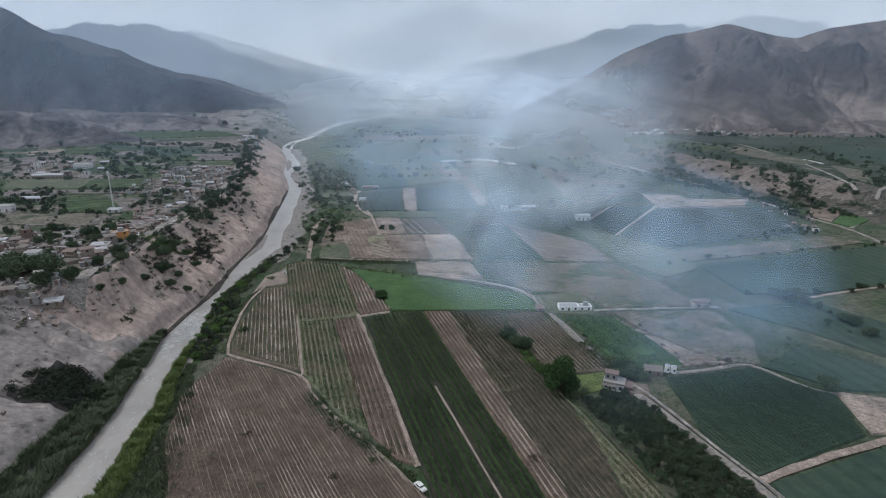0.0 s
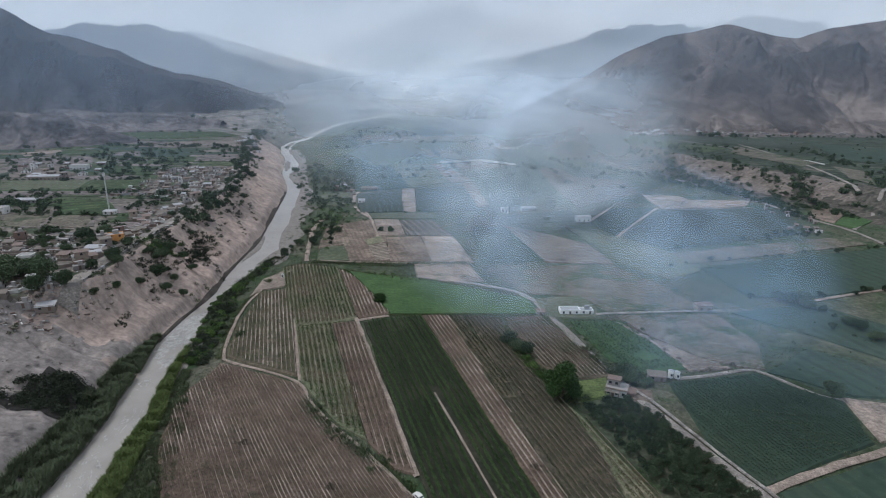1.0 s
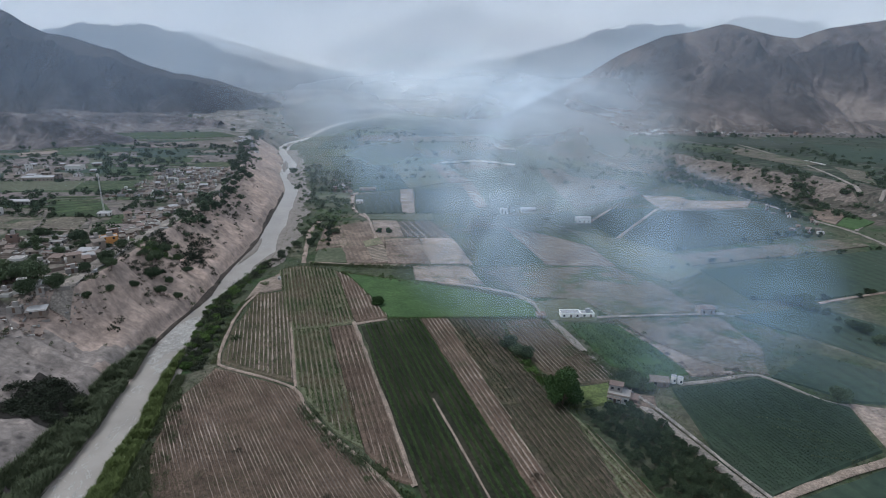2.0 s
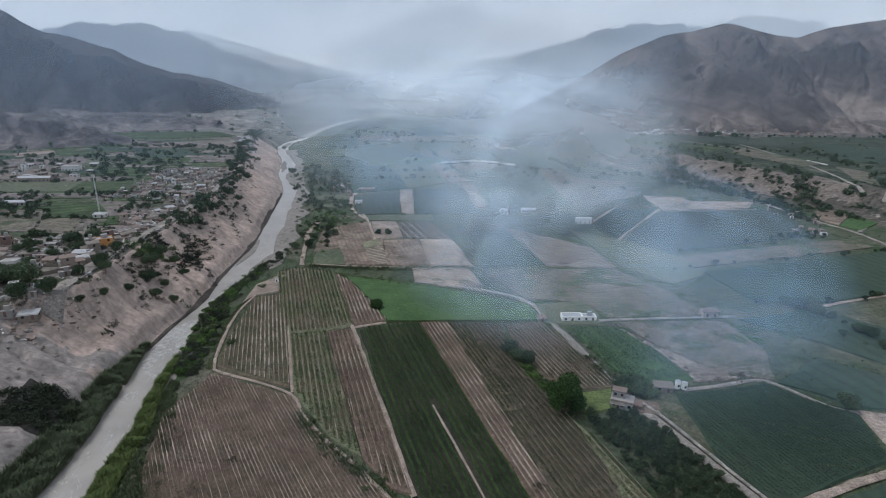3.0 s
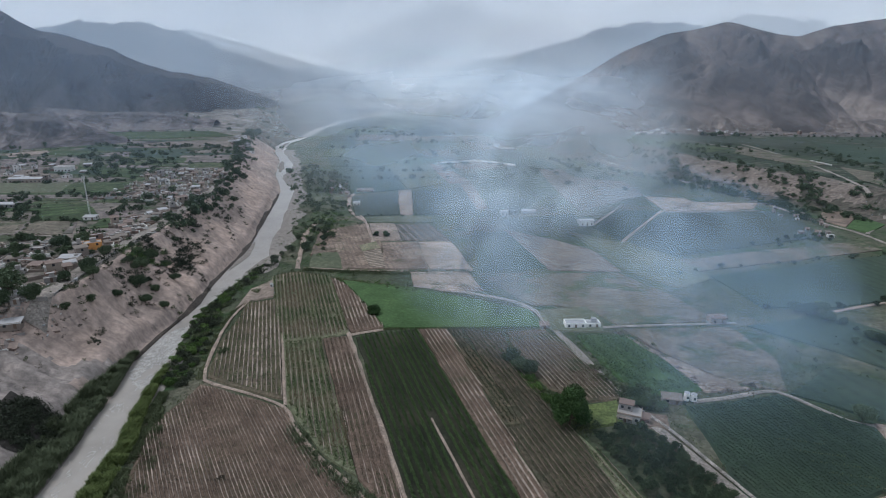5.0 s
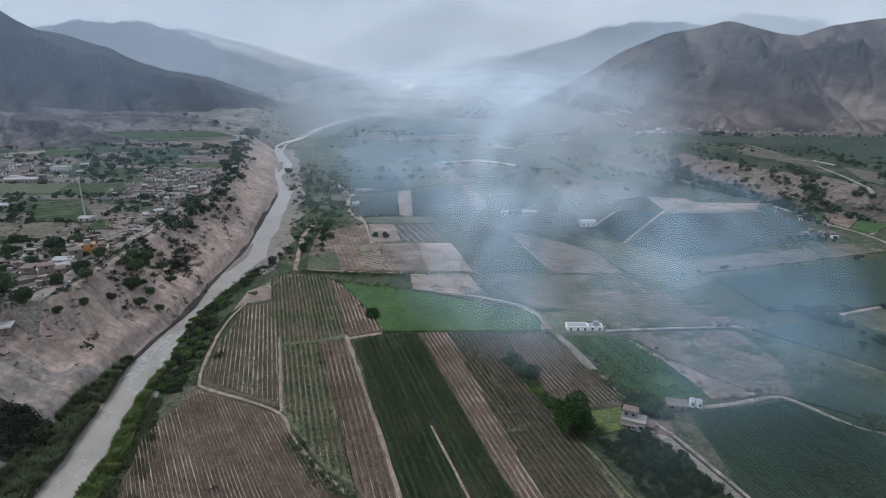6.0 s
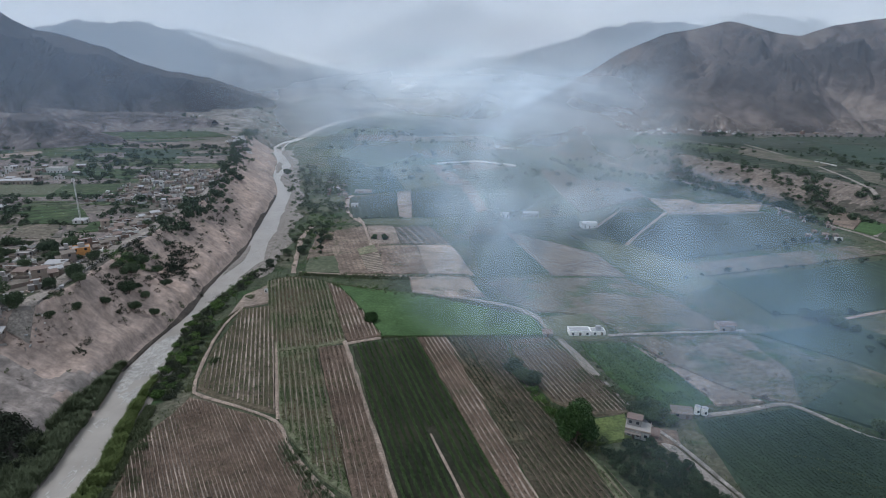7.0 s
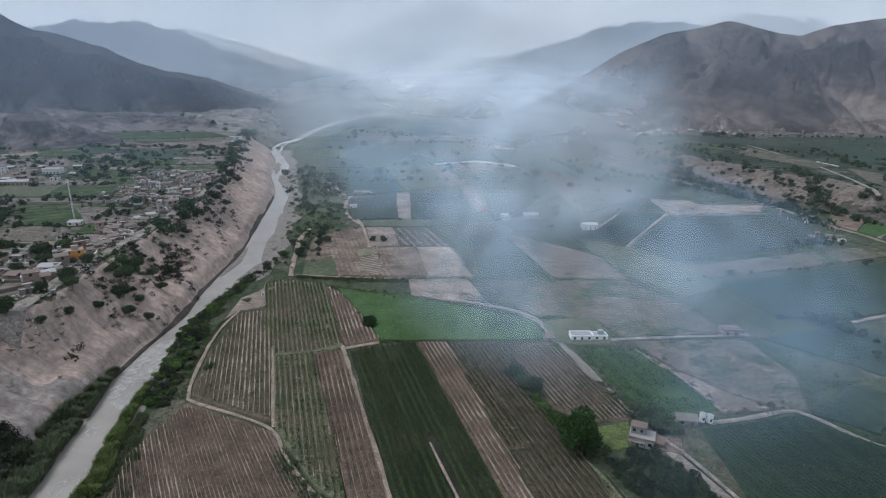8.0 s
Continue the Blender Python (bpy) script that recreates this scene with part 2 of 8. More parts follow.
def height(x, y):
    x, y = np.broadcast_arrays(np.asarray(x, float), np.asarray(y, float))
    xl, xr = river_l(y), river_r(y)
    rim = np.interp(y, RIM_Y, RIM_X) + 5 * (fbm(y / 14, 0 * y, 3, 3) - 0.5)
    flat = np.interp(y, (110, 150, 200, 240, 270), (11, 10, 7, 3, 1.5))
    z = -0.25 - 0.35 * fbm(x / 25, y / 25, 1) * (x > xr)
    # river bed and banks
    deep = np.clip(np.minimum(x - xl, xr - x) / 2.0, -1, 1)
    z = np.where(deep > -1, -0.9 - 0.9 * deep, z)
    # the bluff on the far bank, cut by gullies, and the terrace on it
    foot = xl - flat
    s = np.clip((foot - x) / np.maximum(foot - rim, 6), 0, 1)
    gully = np.abs(fbm((y + 0.35 * x) / 16, x / 60, 21, 4) - 0.5) * 2
    rough = fbm(x / 5, y / 5, 31, 3) - 0.5
    bluff = TERRACE * (0.16 * (s > 0) * np.minimum(s * 8, 1) + 0.84 * s ** 1.08) + np.sin(np.pi * s) * (-5.5 * (1 - gully) ** 3 + 1.8 * rough)
    low = np.interp(y, (860, 1150), (1.0, 0.25))
    z = np.where(x < foot, np.where(s < 1, bluff, TERRACE + 0.5 * (fbm(x / 40, y / 40, 5) - 1)) * low, z)
    # the scarp and the bench across the valley
    a, b = np.interp(y, SCARP_Y, SCARP_X), np.interp(y, SCARP_Y, TOP_X)
    t = np.clip((x - a + 16 * (fbm(x / 50, y / 50, 41) - 0.5)) / (b - a), 0, 1)
    step = t * t * (3 - 2 * t)
    z = np.where(x > 60, z + BENCH * step + np.sin(np.pi * t) * 5 * (fbm(x / 18, y / 18, 43) - 0.5), z)
    # the apron of stones under the brown mountain
    apron = 0.1 * np.clip(y - 985, 0, 260) * np.clip((x - 90) / 120, 0, 1)
    rise = 0.1 * np.clip(y - 940, 0, 330) * np.clip((-330 - x) / 90, 0, 1)
    return z + apron * (0.8 + 0.4 * fbm(x / 70, y / 70, 51)) + rise * (0.7 + 0.6 * fbm(x / 60, y / 60, 52))


def zone(x, y):
    xl = river_l(y)
    rim = np.interp(y, RIM_Y, RIM_X)
    a, b = np.interp(y, SCARP_Y, SCARP_X), np.interp(y, SCARP_Y, TOP_X)
    return np.where((x < rim - 20) & (y > 930 + 50 * fbm(x / 50, y / 50, 76)), 7, np.where((x < rim) | ((x < xl) & (y > 860 + 60 * fbm(x / 30, y / 30, 73))), 1, np.where(x < xl, np.where(y < 160 + 80 * fbm(x / 18, y / 18, 77) + 0.25 * np.clip(xl - x, 0, 60), 6, 0), np.where(x < a, 2, np.where(x < b + 15, 3, np.where(y + 0.01 * x > 982 + 22 * fbm(x / 60, y / 60, 71), 5, 4))))))


def graded(lo, hi, a, b, fine, growth):
    mid = list(np.arange(a, b, fine))
    up, step = [b], fine
    while up[-1] < hi:
        step *= growth
        up.append(up[-1] + step)
    down, step = [a], fine
    while down[-1] > lo:
        step *= growth
        down.append(down[-1] - step)
    return np.array(down[:0:-1] + mid + up)


gx, gy = graded(-3800, 3800, -215, -95, 1.5, 1.03), graded(-400, 4850, 100, 420, 2.0, 1.022)
XX, YY = np.meshgrid(gx, gy, indexing="ij")
gv = np.stack([XX, YY, height(XX, YY)], -1).reshape(-1, 3)
gf = grid_faces(len(gx), len(gy))
mid = gv[gf].mean(1)
M_BENCH = earth("bench_crops", [(0.016, 0.028, 0.018), (0.026, 0.04, 0.025), (0.045, 0.052, 0.036)], 0.012, 0.15, tint=((0.11, 0.098, 0.08), 0.02, 0.6), stripe=(-1.1, 16.0, (0.075, 0.08, 0.06), 0.45), detail=2.5)
ground = new("ground", raw_mesh("ground", gv, gf, [M_SLOPE, M_TERRACE, M_PLAIN, M_SCARP, M_BENCH, M_SPUR, M_SLOPE_GREY, M_APRON], zone(mid[:, 0], mid[:, 1]), True))
tagged(ground, "dusty valley floor with terraces and a bare bluff", "ground", kind="structure")

ry = graded(40, 2600, 100, 420, 2.5, 1.03)
rv = np.concatenate([np.stack([river_l(ry) * (1 - k) + river_r(ry) * k + (k * 2 - 1) * 2.0, ry, 0 * ry - 0.75], -1) for k in (0.0, 0.35, 0.65, 1.0)])
river = new("river", raw_mesh("river", rv, grid_faces(4, len(ry)), [M_WATER], None, True))
tagged(river, "muddy grey-brown river winding along the bluff", "river", kind="structure")


# ---------------------------------------------------------------- mountains
def fold(x, y, seed):
    """Sharp crests and round hollows, as running water leaves them."""
    return 1 - np.abs(2 * lattice(x, y, seed) - 1)


def mountain(label, crest, toward, reach, foot, material, seed, spur=60, nu=420, nd=130, jag=5.0, behind=0.5):
    """A range along a crest of a few (x, y, z): its front runs down to the height foot over reach metres, the way toward."""
    c = np.array(crest, float)
    t = np.linspace(0, len(c) - 1, nu)
    line = np.stack([np.interp(t, np.arange(len(c)), c[:, k]) for k in range(3)], 1)
    soft = np.hanning(2 * (nu // 40) + 3)
    soft /= soft.sum()
    pad = len(soft) // 2
    line = np.stack([np.convolve(np.pad(line[:, k], pad, mode="edge"), soft, mode="valid") for k in range(3)], 1)
    u = np.concatenate([[0], np.cumsum(np.linalg.norm(np.diff(line[:, :2], axis=0), axis=1))])
    line[:, 2] += jag * (fbm(u / (spur * 1.2), 0 * u, seed, 4) - 0.5) * 1.6
    line[:, 2] += jag * 0.8 * (fbm(u / (spur * 0.25), 0 * u, seed + 1, 3) - 0.5)
    d = np.concatenate([-np.linspace(behind, 0, 14)[:-1], np.linspace(0, 1, nd) ** 1.15])
    U, D = np.meshgrid(u, d, indexing="ij")
    rel = np.clip(np.abs(D), 0, 1)
    down = D * reach
    wob = U + 0.8 * spur * (fbm(U / spur, down / spur, seed + 3, 3) - 0.5) * (0.3 + rel)
    ridge = fold(wob / spur, 0.35 * down / spur, seed + 5)
    relief = 0.46 * (ridge - 0.55)
    for k, (size, lean, amount) in enumerate(((0.5, 0.35, 0.3), (0.24, 0.5, 0.17), (0.11, 0.6, 0.09), (0.055, 0.5, 0.045))):
        w = spur * size
        twin = np.minimum(fold((wob + lean * down) / w, 0.3 * down / w, seed + 6 + k), fold((wob - lean * down) / w, 0.3 * down / w, seed + 16 + k))
        relief = relief + amount * (twin - 0.38)
        if k == 1:
            coarse = relief
    tiny = fbm(U / (spur * 0.08), down / (spur * 0.08), seed + 28, 3)
    rise = line[:, 2][:, None] - foot
    span = reach * np.clip(rise / rise.max(), 0.08, 1) ** 0.8
    body = (1 - rel) ** 1.12
    hump = np.where(D > 0, np.minimum(rel * 5, 1) * (1 - rel) ** 0.8, 0)
    Z = foot + rise * (body + hump * (relief + 0.05 * (tiny - 0.5))) - 25 * np.maximum(rel - 0.93, 0) * 14
    Z = np.minimum(Z, line[:, 2][:, None] - 0.42 * rise * rel)
    V = np.stack([line[:, 0][:, None] + toward[0] * D * span, line[:, 1][:, None] + toward[1] * D * span, Z], -1).reshape(-1, 3)
    me = raw_mesh("mountain", V, grid_faces(nu, len(d)), [material], None, True)
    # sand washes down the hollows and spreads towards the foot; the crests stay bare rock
    # its contrast also puts into colour the relief that soft light leaves flat
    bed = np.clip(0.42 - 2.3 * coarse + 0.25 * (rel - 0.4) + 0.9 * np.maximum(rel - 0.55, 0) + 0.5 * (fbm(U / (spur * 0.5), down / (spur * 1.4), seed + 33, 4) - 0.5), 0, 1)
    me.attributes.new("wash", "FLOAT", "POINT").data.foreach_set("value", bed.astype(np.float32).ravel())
    ob = new("mountain", me)
    return tagged(ob, label, "mountain", "valley mountains", "structure")


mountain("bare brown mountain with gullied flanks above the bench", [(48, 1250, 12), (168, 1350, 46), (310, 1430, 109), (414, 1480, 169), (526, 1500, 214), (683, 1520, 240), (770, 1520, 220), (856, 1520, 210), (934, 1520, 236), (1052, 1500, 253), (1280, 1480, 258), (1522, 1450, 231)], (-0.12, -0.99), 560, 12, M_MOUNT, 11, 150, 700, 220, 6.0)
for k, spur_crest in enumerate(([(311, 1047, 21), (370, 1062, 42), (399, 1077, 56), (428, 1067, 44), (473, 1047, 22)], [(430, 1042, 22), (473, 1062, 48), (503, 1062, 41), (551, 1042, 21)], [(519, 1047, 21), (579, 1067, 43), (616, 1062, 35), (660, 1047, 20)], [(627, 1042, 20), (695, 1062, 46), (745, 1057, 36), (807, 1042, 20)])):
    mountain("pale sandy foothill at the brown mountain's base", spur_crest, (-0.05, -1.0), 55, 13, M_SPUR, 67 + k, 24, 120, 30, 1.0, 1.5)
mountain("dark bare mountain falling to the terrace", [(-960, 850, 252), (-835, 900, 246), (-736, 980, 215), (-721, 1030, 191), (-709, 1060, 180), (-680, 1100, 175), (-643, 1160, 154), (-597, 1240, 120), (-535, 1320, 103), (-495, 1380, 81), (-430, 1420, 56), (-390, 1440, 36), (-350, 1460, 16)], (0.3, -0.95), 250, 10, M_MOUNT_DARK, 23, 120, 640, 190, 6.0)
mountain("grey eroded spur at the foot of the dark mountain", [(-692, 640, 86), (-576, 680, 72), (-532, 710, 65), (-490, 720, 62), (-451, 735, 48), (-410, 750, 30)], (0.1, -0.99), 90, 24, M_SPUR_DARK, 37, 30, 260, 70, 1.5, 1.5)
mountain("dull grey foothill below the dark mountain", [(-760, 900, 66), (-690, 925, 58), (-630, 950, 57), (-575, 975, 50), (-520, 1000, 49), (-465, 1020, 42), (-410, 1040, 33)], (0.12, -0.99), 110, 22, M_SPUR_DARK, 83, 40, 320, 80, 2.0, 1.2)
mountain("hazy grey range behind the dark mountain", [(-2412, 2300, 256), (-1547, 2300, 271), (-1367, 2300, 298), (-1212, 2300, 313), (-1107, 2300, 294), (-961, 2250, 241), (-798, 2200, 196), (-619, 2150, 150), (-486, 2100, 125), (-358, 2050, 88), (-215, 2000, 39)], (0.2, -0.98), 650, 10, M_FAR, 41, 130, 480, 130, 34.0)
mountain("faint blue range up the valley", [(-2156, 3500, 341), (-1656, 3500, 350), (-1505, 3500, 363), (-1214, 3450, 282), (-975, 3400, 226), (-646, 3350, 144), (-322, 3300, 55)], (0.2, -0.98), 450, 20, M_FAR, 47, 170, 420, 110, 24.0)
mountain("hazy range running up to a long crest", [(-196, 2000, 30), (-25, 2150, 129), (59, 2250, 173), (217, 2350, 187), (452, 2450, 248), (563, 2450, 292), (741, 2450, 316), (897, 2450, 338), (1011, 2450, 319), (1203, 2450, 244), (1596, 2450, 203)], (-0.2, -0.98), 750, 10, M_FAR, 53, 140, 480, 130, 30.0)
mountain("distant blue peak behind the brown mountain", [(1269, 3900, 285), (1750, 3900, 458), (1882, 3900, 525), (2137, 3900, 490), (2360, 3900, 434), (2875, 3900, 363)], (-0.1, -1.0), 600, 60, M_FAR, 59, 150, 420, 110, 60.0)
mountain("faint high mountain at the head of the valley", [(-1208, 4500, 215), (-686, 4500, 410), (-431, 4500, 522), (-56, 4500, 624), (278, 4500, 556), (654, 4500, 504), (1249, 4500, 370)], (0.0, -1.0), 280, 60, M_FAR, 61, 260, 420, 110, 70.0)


# ---------------------------------------------------------------- fields and tracks
PLOTS = []


def ragged(corners, seed, gap=5.0, wild=0.7):
    """The outline of a plot, with the small bends of a hand-worked edge."""
    out = []
    for (ax, ay), (bx, by) in zip(corners, corners[1:] + corners[:1]):
        size = math.hypot(bx - ax, by - ay)
        k = max(2, min(40, int(size / gap)))
        for j in range(k):
            f = j / k
            w = wild * math.sin(math.pi * f) ** 0.4 if j else 0.0
            s = (float(lattice(np.array(f * size / 9.0), np.array(seed * 3.1), 88)) - 0.5) * 2 * w
            out.append((ax + (bx - ax) * f + (by - ay) / size * s, ay + (by - ay) * f - (bx - ax) / size * s))
    return out


def field(name, label, corners, material, z=0.0):
    """One plot of land, a low slab with soft edges over the valley floor."""
    bm = bmesh.new()
    c = Vector((sum(p[0] for p in corners) / len(corners), sum(p[1] for p in corners) / len(corners), 0))
    ring, rim = [], []
    PLOTS.append(name)
    z += 0.0022 * (len(PLOTS) % 60)
    for x, y in ragged(corners, len(PLOTS)):
        ring.append(bm.verts.new((x, y, z + 0.14)))
        out = (Vector((x, y, 0)) - c).normalized() * 0.8
        rim.append(bm.verts.new((x + out.x, y + out.y, z - 0.6)))
    bm.faces.new(ring)
    for i in range(len(ring)):
        j = (i + 1) % len(ring)
        bm.faces.new((ring[i], rim[i], rim[j], ring[j]))
    bmesh.ops.recalc_face_normals(bm, faces=bm.faces)
    bmesh.ops.triangulate(bm, faces=[f for f in bm.faces if len(f.verts) > 4])
    return tagged(part(name, bm, material, None), label, "field")


def smooth_line(points, gap=3.0):
    p = [Vector((x, y)) for x, y in points]
    p = [2 * p[0] - p[1], *p, 2 * p[-1] - p[-2]]
    out = []
    for i in range(1, len(p) - 2):
        k = max(1, int((p[i + 1] - p[i]).length / gap))
        for j in range(k):
            t = j / k
            out.append(0.5 * (2 * p[i] + (p[i + 1] - p[i - 1]) * t + (2 * p[i - 1] - 5 * p[i] + 4 * p[i + 1] - p[i + 2]) * t * t + (3 * p[i] - p[i - 1] - 3 * p[i + 1] + p[i + 2]) * t ** 3))
    return np.array([(v.x, v.y) for v in [*out, p[-2]]])


def track(name, label, points, width, material, lift=0.33, kind="structure"):
    line = smooth_line(points)
    way = np.gradient(line, axis=0)
    way /= np.linalg.norm(way, axis=1)[:, None]
    side = np.stack([way[:, 1], -way[:, 0]], 1)
    s = np.arange(len(line)) * 0.4
    rows = []
    for k, drop in ((-0.8, -0.25), (-0.5, 0.0), (0.0, 0.04), (0.5, 0.0), (0.8, -0.25)):
        w = width * k * (0.6 + 0.8 * lattice(s, s * 0 + k * 9, 77))
        q = line + side * w[:, None]
        rows.append(np.column_stack([q, np.maximum(height(q[:, 0], q[:, 1]), -0.2) + lift + drop]))
    ob = new(name, raw_mesh(name, np.concatenate(rows), grid_faces(5, len(line)), [material], None, True))
    return tagged(ob, label, "track", kind=kind)


F_DRY = earth("dry_vineyard_soil", [(0.072, 0.053, 0.041), (0.119, 0.088, 0.069), (0.167, 0.125, 0.098)], 0.035, 0.9, tint=((0.05, 0.06, 0.033), 0.03, 0.58))
F_DUSK = earth("dusky_vine_soil", [(0.065, 0.065, 0.044), (0.107, 0.09, 0.065), (0.153, 0.117, 0.088)], 0.022, 0.9, tint=((0.042, 0.05, 0.029), 0.045, 0.5))
F_DUSK_DARK = earth("dark_dusky_vine_soil", [(0.054, 0.052, 0.036), (0.086, 0.072, 0.054), (0.126, 0.096, 0.074)], 0.022, 0.9, tint=((0.036, 0.042, 0.026), 0.045, 0.5))
F_OLIVE = earth("weedy_soil", [(0.083, 0.101, 0.061), (0.131, 0.138, 0.087), (0.213, 0.179, 0.134)], 0.04, 0.9)
F_GREEN = earth("green_crop", [(0.036, 0.069, 0.026), (0.05, 0.09, 0.034), (0.067, 0.108, 0.045)], 0.03, 0.7, bump=0.5, gain=0.7)
F_DULL = earth("dull_green_plot", [(0.04, 0.058, 0.03), (0.06, 0.08, 0.04), (0.09, 0.095, 0.058)], 0.03, 0.5, bump=0.8, tint=((0.03, 0.045, 0.022), 0.08, 0.5), detail=2.5)
F_MUTED = earth("weedy_fallow", [(0.077, 0.077, 0.057), (0.11, 0.099, 0.079), (0.154, 0.13, 0.11)], 0.03, 0.6, tint=((0.06, 0.075, 0.045), 0.04, 0.5), detail=2.5)
# Soil between the lush rows, with the rows' shade put into its near-black colour.
F_UNDER = earth("vine_soil_painted_shade", [(0.015, 0.019, 0.012), (0.026, 0.029, 0.019), (0.052, 0.047, 0.034)], 0.05, 0.9)
F_LAWN = earth("grass_plot", [(0.078, 0.102, 0.034), (0.1, 0.125, 0.045)], 0.08, 0.9)
F_TEAL = earth("dark_green_crop", [(0.022, 0.038, 0.032), (0.036, 0.056, 0.039), (0.05, 0.064, 0.046)], 0.02, 0.3, stripe=(-0.27, 7.0, (0.022, 0.036, 0.026), 0.4), bump=0.06, gain=0.28, detail=2.5)
F_TAN = earth("bare_tan_plot", [(0.138, 0.113, 0.094), (0.204, 0.167, 0.14), (0.27, 0.223, 0.189)], 0.04, 0.6, span=0.36, tint=((0.095, 0.092, 0.064), 0.05, 0.58))
F_RED = earth("red_brown_plot", [(0.1, 0.082, 0.066), (0.155, 0.121, 0.099), (0.219, 0.175, 0.144)], 0.05, 0.6, stripe=(-0.3, 3.0, (0.09, 0.074, 0.058), 0.4), span=0.36, tint=((0.075, 0.077, 0.05), 0.06, 0.58))
F_STRIPE = earth("striped_plot", [(0.06, 0.06, 0.05), (0.09, 0.08, 0.066)], 0.03, 0.5, stripe=(-0.35, 5.0, (0.17, 0.14, 0.12), 0.8), detail=2.5)
F_STRIPE_FINE = earth("finely_striped_plot", [(0.1, 0.085, 0.068), (0.14, 0.118, 0.095)], 0.05, 0.7, stripe=(1.9, 3.2, (0.3, 0.255, 0.215), 0.8))
F_DARKSTR = earth("dark_striped_vines", [(0.024, 0.036, 0.028), (0.042, 0.052, 0.038)], 0.03, 0.4, stripe=(-0.2, 5.6, (0.075, 0.08, 0.064), 0.45), bump=0.06, gain=0.28, detail=2.5)
F_SCARP = earth("brown_scarp_plot", [(0.095, 0.082, 0.072), (0.135, 0.115, 0.1), (0.175, 0.15, 0.13)], 0.03, 0.35, tint=((0.06, 0.056, 0.047), 0.05, 0.58), gain=0.8, detail=2.5)
F_PALEGREEN = earth("pale_green_stubble", [(0.06, 0.074, 0.045), (0.085, 0.095, 0.062), (0.115, 0.112, 0.08)], 0.02, 0.4, bump=0.2, gain=0.6, detail=2.5)

A_POLY = [(-91.4, 205.3), (-72.2, 197.4), (-56.3, 190.0), (-48.9, 176.3), (-38.4, 162.7), (-23.0, 146.6), (-8.2, 129.7), (-0.2, 118.4), (-71.3, 116.7), (-87.7, 147.7), (-96.7, 176.8)]
B_POLY = [(-90.9, 211.3), (-97.1, 237.6), (-100.9, 283.5), (-87.4, 290.1), (-72.0, 241.6), (-58.4, 196.5), (-74.0, 202.9)]
C_POLY = [(-87.9, 287.4), (-100.4, 323.9), (-90.4, 332.0), (-67.9, 325.1), (-44.4, 251.8), (-54.7, 245.4), (-71.4, 241.6)]
C2_POLY = [(-66.9, 323.0), (-55.1, 310.0), (-41.6, 283.0), (-29.7, 257.8), (-43.2, 251.1)]
G1_POLY = [(-70.6, 240.4), (-55.0, 244.1), (-25.9, 156.7), (-37.2, 166.0), (-48.6, 182.1), (-55.6, 193.4)]
G2_POLY = [(-54.3, 244.8), (-44.3, 247.7), (-9.5, 141.2), (-15.8, 143.6), (-25.2, 155.8)]
D_POLY = [(-40.1, 246.5), (-14.3, 255.5), (29.0, 119.1), (-0.2, 118.4), (-8.0, 140.4)]
E1_POLY = [(-12.9, 255.6), (-0.7, 256.0), (17.8, 183.9), (25.0, 158.1), (35.6, 119.3), (29.6, 119.1)]
E4_POLY = [(-0.1, 256.0), (6.5, 256.2), (24.3, 183.3), (18.9, 182.4)]
E2_POLY = [(7.6, 256.3), (24.3, 253.3), (27.1, 226.7), (34.9, 194.8), (41.6, 178.5), (47.1, 151.3), (49.5, 119.6), (36.3, 119.3), (25.9, 157.8), (19.6, 180.9), (24.9, 182.6)]
E3_POLY = [(42.0, 178.5), (45.6, 170.7), (53.9, 144.6), (62.0, 119.9), (50.1, 119.6), (47.4, 151.3)]
F_POLY = [(25.7, 254.1), (43.9, 256.7), (64.8, 200.1), (48.5, 197.4), (37.7, 206.2), (31.8, 224.0)]

vineyard_a = field("vineyard", "brown dry vineyard with pale furrows beside the river", A_POLY, F_DRY)
vineyard_b = field("vineyard", "vineyard of pale striped rows inside a curved track", B_POLY, F_DUSK)
vineyard_c = field("vineyard", "weedy green vineyard of long narrow rows", C_POLY, F_OLIVE)
vineyard_c2 = field("vineyard", "narrow wedge of pale dry vine rows", C2_POLY, F_DRY)
vineyard_g1 = field("vineyard", "dark green strip of weedy vine rows", G1_POLY, F_OLIVE)
vineyard_g2 = field("vineyard", "brown strip of bare vine rows with pale furrows", G2_POLY, F_DRY)
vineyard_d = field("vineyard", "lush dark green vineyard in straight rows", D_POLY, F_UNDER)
vineyard_e1 = field("vineyard", "pale furrowed strip of dry vine rows", E1_POLY, F_DRY)
vineyard_e2 = field("vineyard", "brown dry vineyard with faded rows", E2_POLY, F_DUSK_DARK)
vineyard_e4 = field("vineyard", "dark weedy band between dry vine strips", E4_POLY, F_DUSK)
vineyard_e3 = field("vineyard", "greenish strip of vine rows beside the orchard", E3_POLY, F_OLIVE)
vineyard_f = field("vineyard", "pale brown vineyard beside the farm road", F_POLY, F_DUSK)
field("crop_field", "smooth bright green crop field", [(-59.3, 319.1), (-46.0, 315.4), (-18.8, 308.4), (13.4, 292.7), (39.8, 280.0), (44.7, 260.3), (-14.4, 257.6), (-28.6, 257.9), (-41.3, 285.6)], F_GREEN)
field("fallow_field", "brown dotted fallow field beyond the green crop", [(-22.0, 333.5), (10.7, 337.0), (19.0, 305.9), (0.9, 303.3), (-18.3, 312.4)], F_TAN)
field("grass_plot", "small light green grass plot by the farmhouse", [(47.3, 194.7), (60.3, 198.2), (58.7, 185.1), (47.1, 181.7)], F_LAWN)
